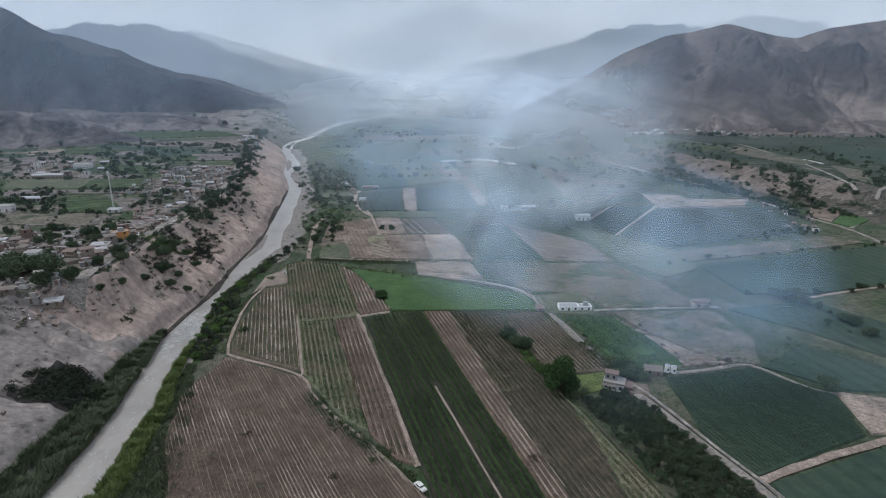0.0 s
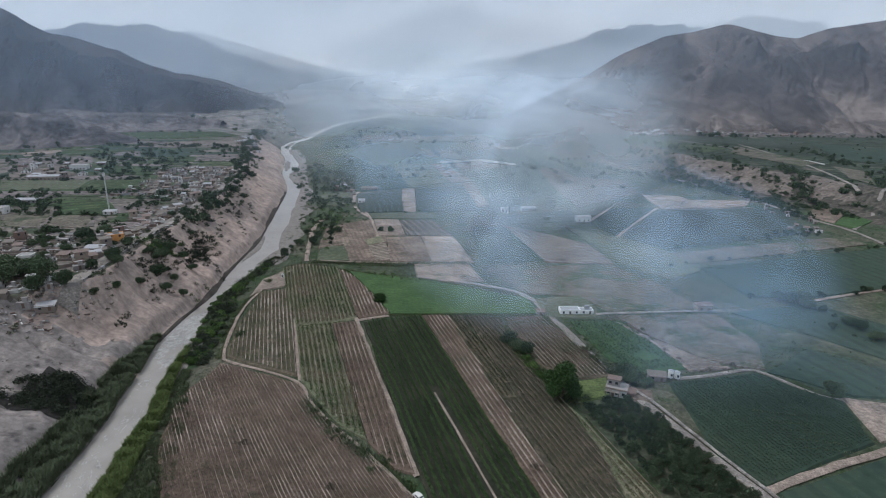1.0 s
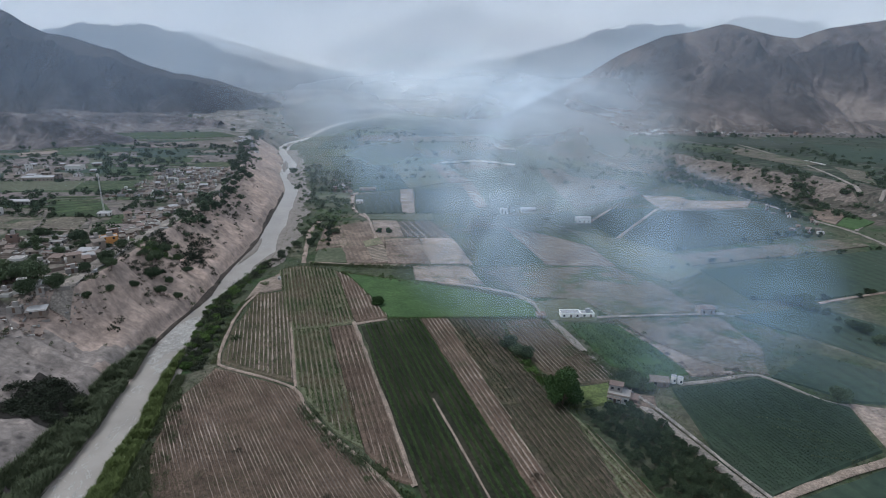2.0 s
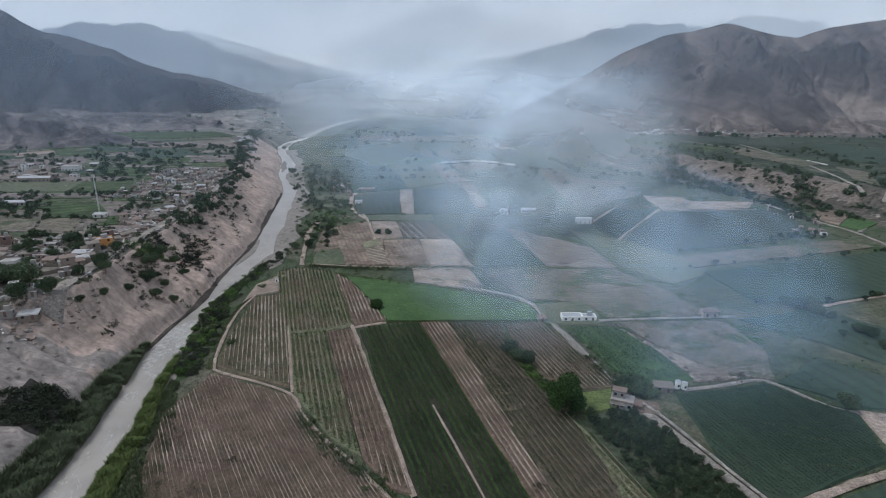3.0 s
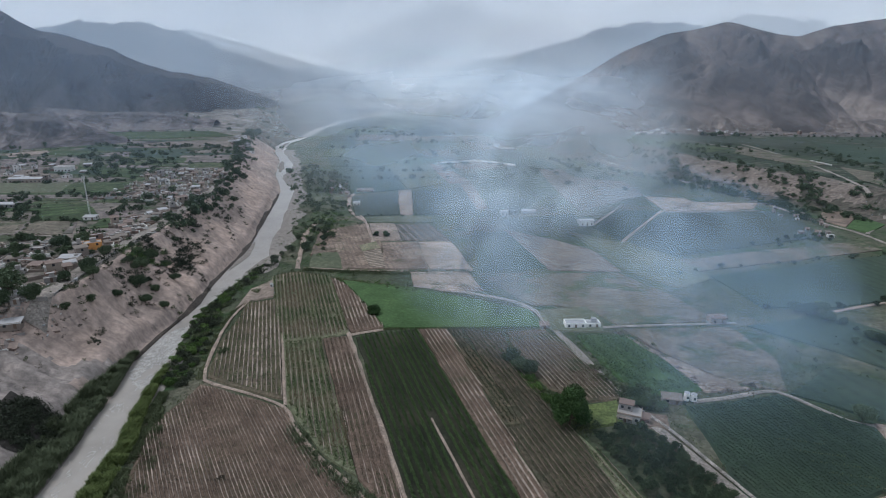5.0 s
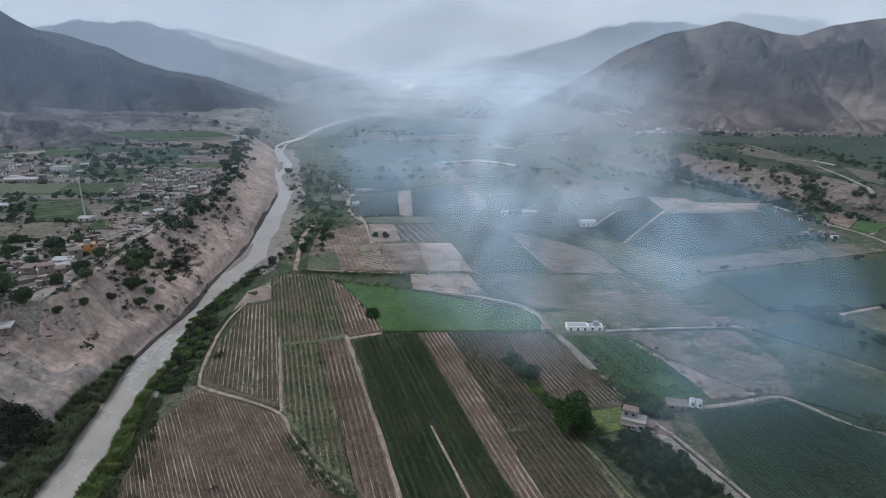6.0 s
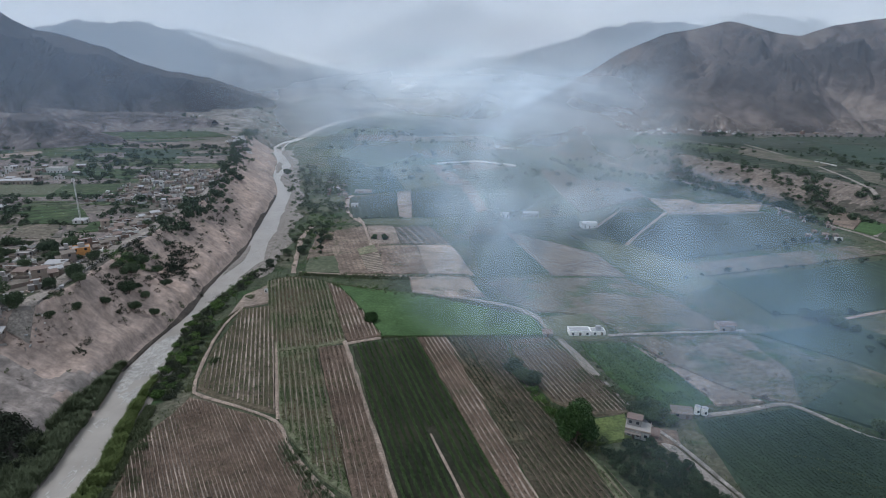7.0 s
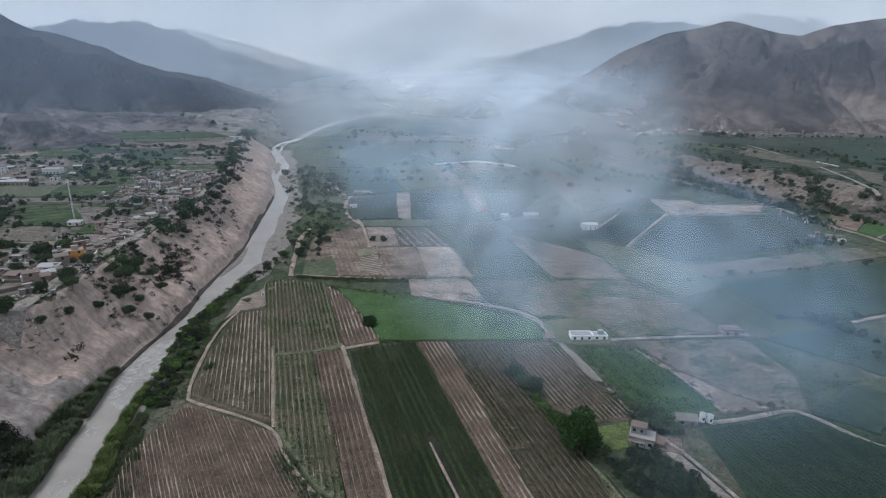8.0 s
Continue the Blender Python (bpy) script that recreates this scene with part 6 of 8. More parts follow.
R_RUST = plaster("rusty_roof", (0.15, 0.108, 0.09), (0.13, 0.09, 0.075), 0.8)
R_MAT = plaster("reed_mat_roof", (0.15, 0.128, 0.108), (0.1, 0.086, 0.074))
M_GLASS = plaster("dark_window", (0.03, 0.035, 0.04), (0.05, 0.05, 0.05), 0.25)
M_DOOR = plaster("door_paint", (0.12, 0.08, 0.055), (0.08, 0.06, 0.05), 0.6)
M_STEEL = plaster("pale_steel", (0.6, 0.6, 0.58), (0.45, 0.42, 0.4), 0.5)


def box(bm, x0, y0, z0, x1, y1, z1):
    m = Matrix.Translation(((x0 + x1) / 2, (y0 + y1) / 2, (z0 + z1) / 2)) @ Matrix.Diagonal((x1 - x0, y1 - y0, z1 - z0, 1))
    bmesh.ops.create_cube(bm, size=1, matrix=m)


def house(label, x, y, w, d, h, turn, wall, roof, seed, style="flat", category="house", group="", z=None, storeys=1):
    """A small house: walls, a parapeted or sheeted roof, a door and windows."""
    rng = np.random.default_rng(seed)
    root = tagged(new("house"), label, category, group)
    root.matrix_basis = pose(x, y, (float(height(x, y)) if z is None else z) - 0.15, 0, 0, turn)
    bm = bmesh.new()
    t = 0.25
    for a in ((-w / 2, -d / 2, w / 2, -d / 2 + t), (-w / 2, d / 2 - t, w / 2, d / 2), (-w / 2, -d / 2 + t, -w / 2 + t, d / 2 - t), (w / 2 - t, -d / 2 + t, w / 2, d / 2 - t)):
        box(bm, a[0], a[1], -0.6, a[2], a[3], h)
    part("wall", bm, wall, root)
    bm = bmesh.new()
    if style == "flat":
        box(bm, -w / 2 + t, -d / 2 + t, h - 0.55, w / 2 - t, d / 2 - t, h - 0.3)
        if rng.random() < 0.5:
            box(bm, -w * 0.1, -d * 0.1, h - 0.3, w * 0.25, d * 0.25, h + 1.6)
    else:
        lean = 0.35 if style == "shed" else 0.0
        rise = 0.0 if style == "shed" else 0.14 * d
        o = 0.35
        for (ya, za), (yb, zb) in ((((-d / 2 - o), 0.02 - lean), (0, 0.05 + rise)), ((0, 0.05 + rise), (d / 2 + o, 0.02 + lean))):
            v = [bm.verts.new((sx, yy, h + zz)) for sx, yy, zz in ((-w / 2 - o, ya, za), (w / 2 + o, ya, za), (w / 2 + o, yb, zb), (-w / 2 - o, yb, zb))]
            f = bm.faces.new(v)
            up = bmesh.ops.extrude_face_region(bm, geom=[f])
            bmesh.ops.translate(bm, verts=[g for g in up["geom"] if isinstance(g, bmesh.types.BMVert)], vec=(0, 0, 0.12))
        bmesh.ops.recalc_face_normals(bm, faces=bm.faces)
    part("roof", bm, roof, root)
    for s in range(storeys):
        z0 = s * 2.7
        n = max(1, int(w / 2.8))
        for k in range(n):
            cx = -w / 2 + (k + 0.5) * w / n
            bm = bmesh.new()
            if s == 0 and k == n // 2:
                box(bm, cx - 0.5, -d / 2 - 0.04, 0.1, cx + 0.5, -d / 2 + 0.05, 2.15)
                part("door", bm, M_DOOR, root)
            else:
                box(bm, cx - 0.5, -d / 2 - 0.03, z0 + 1.0, cx + 0.5, -d / 2 + 0.05, z0 + 2.1)
                part("window", bm, M_GLASS, root)
        bm = bmesh.new()
        box(bm, w / 2 - 0.05, -0.5, z0 + 1.0, w / 2 + 0.03, 0.5, z0 + 2.1)
        part("window", bm, M_GLASS, root)
    return root


def farmhouse(label, x, y, turn):
    """A flat-roofed farmhouse: a long ground floor with a porch, a smaller upper floor set back, parapets and an outside stair."""
    root = tagged(new("house"), label, "house")
    root.matrix_basis = pose(x, y, float(height(x, y)) - 0.1, 0, 0, turn)

    def block(name, size, material, note=""):
        bm = bmesh.new()
        box(bm, *size)
        bmesh.ops.bevel(bm, geom=list(bm.edges), offset=0.04, segments=1, affect="EDGES")
        return part(name, bm, material, root, note)

    block("wall", (-3.6, -2.8, -0.5, 3.6, 2.8, 2.8), W_WHITE)
    block("roof", (-3.9, -3.1, 2.8, 3.9, 3.1, 3.02), R_SLAB, "grey concrete roof slab")
    block("upper_wall", (-3.5, -0.4, 3.02, 0.9, 2.7, 5.5), W_GREY)
    block("upper_roof", (-3.8, -0.7, 5.5, 1.2, 3.0, 5.7), R_RUST, "rusty brown roof sheet")
    for size in ((-3.9, -3.1, 3.02, 3.9, -2.9, 3.6), (3.7, -2.9, 3.02, 3.9, 3.1, 3.6), (-3.9, -2.9, 3.02, -3.7, -0.75, 3.6)):
        block("parapet", size, W_TAN)
    block("porch_roof", (-3.9, -4.6, 2.5, 1.2, -3.1, 2.62), R_MAT, "brown reed mat porch roof")
    for px in (-3.6, -1.3, 1.0):
        block("post", (px - 0.09, -4.5, -0.3, px + 0.09, -4.32, 2.5), M_DOOR)
    for k in range(8):
        block("step", (3.6 + 0.02, 2.4 - 0.42 * k, -0.4, 4.7, 2.8 - 0.42 * k, 2.7 - 0.36 * k), W_GREY)
    for wx in (-2.6, 0.2, 2.5):
        block("window", (wx - 0.5, -2.84, 1.0, wx + 0.5, -2.72, 2.1), M_GLASS)
    block("door", (-1.6, -2.85, 0.0, -0.7, -2.72, 2.1), M_DOOR)
    for wx in (-2.5, -0.3):
        block("window", (wx - 0.45, -0.44, 3.8, wx + 0.45, -0.3, 4.8), M_GLASS)
    block("window", (0.85, 0.7, 3.8, 0.94, 1.7, 4.8), M_GLASS)
    return root


LOOKS = [
    ("whitewashed flat-roofed village house", W_WHITE, R_SLAB, "flat"),
    ("grey rendered house with a concrete roof", W_GREY, R_SLAB, "flat"),
    ("brown adobe house with a reed mat roof", W_ADOBE, R_MAT, "shed"),
    ("bare brick house with a flat roof", W_BRICK, R_SLAB, "flat"),
    ("adobe house under pale tin sheets", W_ADOBE, R_TIN, "shed"),
    ("tan house with a rusty sheet roof", W_TAN, R_RUST, "shed"),
    ("grey house with a pale tin roof", W_GREY, R_TIN, "shed"),
]


ROAD_LINE = [tuple(q) for q in smooth_line(VILLAGE_ROAD, 3.0)]


def village(corners, count, sizes, turn, seed, group, apart=7.0, weights=None):
    rng = np.random.default_rng(seed)
    xs, ys = [c[0] for c in corners], [c[1] for c in corners]
    done = []
    for _ in range(count * 60):
        if len(done) >= count:
            break
        p = (float(rng.uniform(min(xs), max(xs))), float(rng.uniform(min(ys), max(ys))))
        if not inside(p, corners) or any((p[0] - q[0]) ** 2 + (p[1] - q[1]) ** 2 < apart * apart for q in done):
            continue
        if min(math.hypot(p[0] - q[0], p[1] - q[1]) for q in ROAD_LINE) < 6.0:
            continue
        done.append(p)
        label, wall, roof, style = LOOKS[int(rng.choice(len(LOOKS), p=weights or (0.12, 0.22, 0.26, 0.15, 0.04, 0.17, 0.04)))]
        w, d = float(rng.uniform(0.5, 1.1)) * float(rng.uniform(*sizes)) * 0.75, 0.52 * float(rng.uniform(*sizes))
        two = rng.random() < 0.08
        house(label, p[0], p[1], w, d, 5.4 if two else float(rng.uniform(1.9, 2.6)), turn + float(rng.normal(0, 6)), wall, roof, seed * 100 + len(done), style, group=group, storeys=2 if two else 1)


house("low white farmhouse with a long front", *(58.6, 261.5), 9.5, 5.0, 2.9, 2, W_BRIGHT, R_TIN, 1, "flat")
house("white farmhouse wing with a flat roof", *(66.8, 261.8), 6.5, 4.4, 2.6, 3, W_BRIGHT, R_TIN, 70, "flat")
farmhouse("small two-storey grey-white farmhouse beside the grass plot", 61.6, 187.8, -22)
house("brown brick outhouse behind the farmhouse", *(65.6, 186.1), 4.0, 3.0, 2.4, -22, W_BRICK, R_RUST, 3, "shed")
house("low brown adobe shed by the water tanks", *(79.7, 198.3), 6.5, 3.5, 2.4, -10, W_ADOBE, R_MAT, 4, "shed")
house("tan farmhouse at the road's end", *(126.6, 268.1), 7.5, 5, 3.2, 5, W_TAN, R_RUST, 5, "gable")
house("white shed beside the pale track", *(106.7, 451.0), 11, 7, 4.0, 8, W_BRIGHT, W_WHITE, 6, "gable")
house("small white house among hazy fields", *(46.2, 481.2), 6, 5, 4.0, 0, W_BRIGHT, W_WHITE, 7, "flat")
house("low grey sheds among hazy fields", *(67.5, 486.7), 12, 5, 3.0, 0, W_GREY, R_TIN, 8, "shed")
house("small white shed at the vine block", *(-82.2, 512.7), 6, 5, 3.2, 10, W_WHITE, R_TIN, 9, "gable")
house("long shed on a pale plot", *(-83.4, 574.1), 16, 6, 3.2, 5, W_TAN, R_MAT, 10, "shed")
house("small shed at the end of the white farmyard", *(44.3, 259.6), 4, 3, 2.2, 4, W_GREY, R_RUST, 11, "shed")
house("orange-walled village house beside the rim road", *(-174.1, 283.6), 8, 6, 5.2, 35, W_ORANGE, R_SLAB, 12, "flat", storeys=2)
house("lone shed on the slope below the village", *(-161.0, 210.3), 6.5, 4.5, 2.4, 20, W_ADOBE, R_TIN, 13, "shed")
house("white block house among village gardens", *(-198.0, 252.2), 6, 5, 3.4, 10, W_WHITE, R_SLAB, 14, "flat")
house("white house on the terrace fields", *(-342.1, 518.9), 14, 8, 5.0, 5, W_WHITE, R_SLAB, 15, "flat")
house("long pale building on the terrace fields", *(-336.0, 463.7), 24, 7, 3.4, 8, W_TAN, R_TIN, 16, "gable")
house("white box house on the terrace", *(-281.6, 344.8), 8, 6, 4.5, 5, W_WHITE, R_SLAB, 17, "flat")
house("long low shed under pale tin on the terrace", *(-287.3, 375.4), 14, 5, 2.8, 5, W_GREY, R_TIN, 18, "shed")
house("white hut at the foot of the mast", *(-212.6, 344.8), 7, 4, 2.6, 5, W_WHITE, R_TIN, 19, "shed")
house("grey shed with a pale tin roof in the village", *(-174.9, 267.1), 8, 5, 2.8, 8, W_GREY, R_TIN, 20, "shed")
village([(-176.9, 257.5), (-183.9, 293.4), (-179.7, 314.6), (-170.0, 328.7), (-162.1, 320.7), (-164.1, 279.7), (-155.0, 234.7), (-156.1, 224.3)], 56, (5, 8), 38, 31, "village houses", 4.0)
village([(-195.0, 209.4), (-183.3, 224.8), (-162.5, 234.5), (-152.2, 218.8), (-169.0, 205.3), (-181.6, 193.3)], 26, (4.5, 7.5), 20, 32, "village houses", 6, (0.2, 0.3, 0.2, 0.0, 0.1, 0.05, 0.15))
village([(-244.5, 279.7), (-207.3, 295.9), (-181.0, 257.3), (-184.1, 240.0), (-211.8, 239.0)], 30, (5, 9), 12, 33, "village houses", 6.5)
village([(-192.4, 332.1), (-179.9, 373.3), (-181.8, 448.3), (-168.4, 413.6), (-167.2, 353.3), (-172.0, 318.9)], 34, (5, 9), 40, 34, "village houses", 5.5)
village([(-239.9, 445.2), (-188.8, 466.5), (-172.8, 436.4), (-188.3, 391.8), (-219.0, 400.4)], 24, (5, 9), 10, 35, "terrace houses", 6.5, (0.12, 0.2, 0.3, 0.12, 0.04, 0.18, 0.04))
village([(-269.2, 523.4), (-201.5, 534.5), (-181.5, 472.4), (-242.1, 463.5)], 26, (6, 10), 8, 36, "terrace houses", 8.5, (0.22, 0.2, 0.22, 0.1, 0.08, 0.14, 0.04))
village([(-303.8, 817.5), (-287.9, 835.5), (-244.6, 728.2), (-229.5, 653.6), (-252.5, 684.9)], 16, (7, 12), 40, 37, "rim hamlet", 9, (0.5, 0.1, 0.05, 0.1, 0.1, 0.05, 0.1))
village([(-411.9, 536.0), (-341.4, 555.6), (-297.8, 477.3), (-345.0, 457.7)], 18, (7, 11), 8, 38, "terrace houses", 11, (0.35, 0.15, 0.12, 0.08, 0.15, 0.05, 0.1))
village([(-668.6, 1150.0), (-428.1, 1145.5), (-369.1, 1011.9), (-568.5, 991.5)], 12, (9, 15), 8, 39, "hillside houses", 20)
village([(280, 997), (484, 993), (506, 1042), (330, 1087), (275, 1082)], 44, (8, 14), 5, 40, "far town houses", 11, (0.4, 0.1, 0.1, 0.15, 0.1, 0.05, 0.1))
village([(517, 995), (682, 995), (682, 1012), (517, 1017)], 7, (9, 18), 5, 41, "far town houses", 24)
village([(-50.5, 1669.7), (48.7, 1731.7), (89.2, 1551.3), (-29.8, 1459.8)], 14, (12, 20), 5, 42, "valley hamlet", 22, (0.5, 0.1, 0.05, 0.05, 0.1, 0.05, 0.15))
village([(-133.8, 632.8), (-107.3, 612.4), (-93.1, 541.2), (-111.7, 540.3)], 12, (5, 9), 10, 47, "river farm", 7)
village([(-194.4, 2323.3), (-118.5, 2383.5), (-103.4, 2163.3), (-166.7, 2114.2)], 10, (16, 26), 5, 48, "valley hamlet", 30, (0.5, 0.1, 0.1, 0.05, 0.1, 0.1, 0.05))
village([(-411.2, 1270.0), (-352.1, 1382.3), (-263.8, 1117.9), (-320.6, 1016.9)], 12, (9, 15), 10, 49, "hillside houses", 18)
village([(286.8, 515.7), (306.8, 471.9), (292.3, 440.5), (275.9, 450.9), (274.4, 491.8)], 9, (3.5, 5), -20, 43, "roadside houses", 7, (0.02, 0.26, 0.28, 0.14, 0.04, 0.2, 0.06))
village([(-132.3, 625.4), (-109.2, 601.9), (-101.0, 561.0), (-119.1, 566.1)], 7, (6, 10), 0, 44, "river farm", 9)
village([(265.8, 444.8), (287.8, 433.2), (281.5, 416.0), (257.5, 418.3)], 6, (4, 6), -10, 45, "roadside houses", 7, (0.02, 0.26, 0.28, 0.14, 0.04, 0.2, 0.06))


def wall_run(label, points, tall, thick, material, z=None):
    bm = bmesh.new()
    for (ax, ay), (bx, by) in zip(points, points[1:]):
        za = (float(height((ax + bx) / 2, (ay + by) / 2)) if z is None else z)
        size = math.hypot(bx - ax, by - ay)
        m = Matrix.Translation(((ax + bx) / 2, (ay + by) / 2, za + tall / 2 - 0.3)) @ Matrix.Rotation(math.atan2(by - ay, bx - ax), 4, "Z") @ Matrix.Diagonal((size + thick, thick, tall + 0.6, 1))
        bmesh.ops.create_cube(bm, size=1, matrix=m)
    return tagged(part("garden_wall", bm, material, None), label, "wall")


wall_run("long white compound wall among hazy fields", [(-15.3, 765.0), (39.3, 790.4), (83.7, 750.4)], 3.0, 0.8, W_WHITE)
wall_run("white compound wall seen through smoke", [(78.5, 939.1), (104.8, 925.6)], 3.0, 1.0, W_WHITE)
line_of(["green"], [(45.0, 278.6), (68.9, 283.5), (73.6, 264.2)], 2.0, 0.2, (0.35, 0.55), 95, "hedge bushes", "low hedge bush behind the farmyard")
wall_run("pale wall along the village road", [(-154.6, 226), (-157.6, 248), (-160.2, 266), (-162.0, 284), (-162.4, 316)], 0.9, 0.35, W_GREY)
wall_run("pale ruined wall below the village", [(-174.8, 210.1), (-166.6, 218.3), (-154.4, 221.5)], 1.0, 0.4, W_GREY)
wall_run("low adobe wall round a village yard", [(-176.5, 240.3), (-168.9, 248.9), (-171.6, 267.2), (-179.2, 261.1)], 1.6, 0.35, W_ADOBE)
wall_run("short white concrete canal on the bench", [(423.3, 691.1), (426.1, 658.5)], 1.0, 1.2, W_WHITE)
wall_run("pale stone bank below the bench", [(186.0, 496.7), (233.0, 499.0), (271.3, 505.4)], 0.8, 0.6, W_GREY)


def yards(corners, count, turn, seed):
    """Small walled yards between the village houses, open to the sky."""
    rng = np.random.default_rng(seed)
    xs, ys = [c[0] for c in corners], [c[1] for c in corners]
    made = 0
    while made < count:
        p = Vector((float(rng.uniform(min(xs), max(xs))), float(rng.uniform(min(ys), max(ys)))))
        if not inside(p, corners):
            continue
        made += 1
        if min(math.hypot(p.x - q[0], p.y - q[1]) for q in ROAD_LINE) < 7.5:
            continue
        if float(height(p.x, p.y)) < TERRACE - 1.0 or float(height(p.x + 7, p.y)) < TERRACE - 1.0:
            continue
        w, d, a = float(rng.uniform(2.5, 6)), float(rng.uniform(2, 5)), math.radians(turn + float(rng.normal(0, 7)))
        u, v = Vector((math.cos(a), math.sin(a))), Vector((-math.sin(a), math.cos(a)))
        ring = [p + u * i * w + v * j * d for i, j in ((-1, -0.4), (-1, -1), (1, -1), (1, 1), (-1, 1), (-1, 0.3))]
        pale = rng.random() < 0.35
        wall_run("pale rendered wall round an open village yard" if pale else "brown adobe wall round an open village yard", [tuple(q) for q in ring], float(rng.uniform(1.2, 2.1)), 0.3, W_WHITE if pale else W_ADOBE)


yards([(-176.9, 257.5), (-183.9, 293.4), (-179.7, 314.6), (-170.0, 328.7), (-162.1, 320.7), (-164.1, 279.7), (-155.0, 234.7), (-156.1, 224.3)], 26, 38, 801)
yards([(-195.0, 209.4), (-183.3, 224.8), (-162.5, 234.5), (-152.2, 218.8), (-169.0, 205.3), (-181.6, 193.3)], 22, 20, 802)
yards([(-244.5, 279.7), (-207.3, 295.9), (-181.0, 257.3), (-184.1, 240.0), (-211.8, 239.0)], 20, 12, 803)
yards([(-192.4, 332.1), (-179.9, 373.3), (-181.8, 448.3), (-168.4, 413.6), (-167.2, 353.3), (-172.0, 318.9)], 22, 40, 804)
yards([(-239.9, 445.2), (-188.8, 466.5), (-172.8, 436.4), (-188.3, 391.8), (-219.0, 400.4)], 14, 10, 805)


def clutter(label, corners, count, seed, tall=1.5, size=1.0):
    """Sheds, stacks, low walls and rubble between houses: many small boxes, each on the ground."""
    rng = np.random.default_rng(seed)
    c = np.array(corners)
    x, y = rng.uniform(c[:, 0].min(), c[:, 0].max(), count * 3), rng.uniform(c[:, 1].min(), c[:, 1].max(), count * 3)
    keep = many_inside(x, y, corners) & (fbm(x / 9, y / 9, seed, 3) > 0.42)
    for qx, qy in ROAD_LINE:
        keep &= np.hypot(x - qx, y - qy) > 3.4
    x, y = x[keep][:count], y[keep][:count]
    n = len(x)
    w, d, h = rng.uniform(0.3, 1.3, n) ** 1.3 * 1.3, rng.uniform(0.2, 1.0, n) ** 1.3 * 1.1, rng.uniform(0.2, 1.0, n) ** 1.6 * tall
    thin = rng.random(n) < 0.3
    w, d = np.where(thin, w * 2.2, w) * size, np.where(thin, 0.18, d * size)
    a = np.radians(30) + rng.normal(0, 0.2, n) + (rng.random(n) < 0.5) * math.pi / 2
    ca, sa, z = np.cos(a), np.sin(a), height(x, y) - 0.2
    v = np.stack([np.column_stack([x + ca * w * i - sa * d * j, y + sa * w * i + ca * d * j, z + (h + 0.2) * k]) for k in (0, 1) for i, j in ((-1, -1), (1, -1), (1, 1), (-1, 1))], 1).reshape(-1, 3)
    box_faces = np.array(((4, 5, 6, 7), (0, 1, 5, 4), (1, 2, 6, 5), (2, 3, 7, 6), (3, 0, 4, 7)))
    f = (np.arange(n)[:, None, None] * 8 + box_faces).reshape(-1, 4)
    mats = [W_ADOBE, W_GREY, W_TAN, R_TIN, R_RUST, W_WHITE, R_MAT, M_DOOR]
    pick = np.repeat(rng.choice(len(mats), n, p=(0.22, 0.2, 0.16, 0.1, 0.1, 0.1, 0.08, 0.04)), 5)
    return tagged(new("yard_clutter", raw_mesh("yard_clutter", v, f, mats, pick)), label, "clutter", kind="stuff")


clutter("small sheds and rubble between the rim houses", [(-176.9, 257.5), (-183.9, 293.4), (-179.7, 314.6), (-170.0, 328.7), (-162.1, 320.7), (-164.1, 279.7), (-155.0, 234.7), (-156.1, 224.3)], 900, 811)
clutter("rubble and low walls on the lower village slope", [(-200, 200), (-190, 226), (-166, 240), (-150, 222), (-150, 205), (-172, 190), (-190, 186)], 520, 812, 0.7, 0.55)
clutter("small sheds and walls among village gardens", [(-250, 285), (-207, 300), (-180, 262), (-180, 236), (-215, 236)], 700, 813)
clutter("small sheds along the upper village road", [(-200, 332), (-184, 373), (-190, 456), (-174, 440), (-171, 353), (-172, 318)], 700, 814, 2.0)
clutter("small sheds among the terrace houses", [(-275, 530), (-205, 540), (-176, 440), (-190, 390), (-245, 400), (-250, 463)], 800, 815, 2.4)


def mast(label, x, y, tall):
    root = tagged(new("radio_mast"), label, "mast")
    root.matrix_basis = pose(x, y, float(height(x, y)))
    feet = [(0.45 * math.cos(a), 0.45 * math.sin(a)) for a in (0.5, 2.6, 4.7)]
    for fx, fy in feet:
        bm = bmesh.new()
        a, b = Vector((fx, fy, -0.2)), Vector((fx * 0.45, fy * 0.45, tall))
        bmesh.ops.create_cone(bm, cap_ends=True, segments=6, radius1=0.11, radius2=0.08, depth=(b - a).length, matrix=Matrix.Translation((a + b) / 2) @ (b - a).to_track_quat("Z", "Y").to_matrix().to_4x4())
        part("leg", bm, M_STEEL, root)
    bm = bmesh.new()
    for k in range(int(tall / 1.5)):
        z0, z1 = k * 1.5, k * 1.5 + 1.5
        s0, s1 = 1 - 0.55 * z0 / tall, 1 - 0.55 * z1 / tall
        for i in range(3):
            j = (i + 1 + k % 2) % 3
            a, b = Vector((feet[i][0] * s0, feet[i][1] * s0, z0)), Vector((feet[j][0] * s1, feet[j][1] * s1, z1))
            bmesh.ops.create_cone(bm, cap_ends=False, segments=4, radius1=0.04, radius2=0.04, depth=(b - a).length, matrix=Matrix.Translation((a + b) / 2) @ (b - a).to_track_quat("Z", "Y").to_matrix().to_4x4())
    part("bracing", bm, M_STEEL, root)
    bm = bmesh.new()
    for k in range(3):
        m = Matrix.Rotation(k * 2.1, 4, "Z") @ Matrix.Translation((0.7, 0, tall - 1.2))
        bmesh.ops.create_cube(bm, size=1, matrix=m @ Matrix.Diagonal((0.2, 0.35, 1.8, 1)))
    part("antenna", bm, M_STEEL, root)
    return root


mast("slender pale steel lattice mast on the terrace", *(-214.8, 347.9), 26)


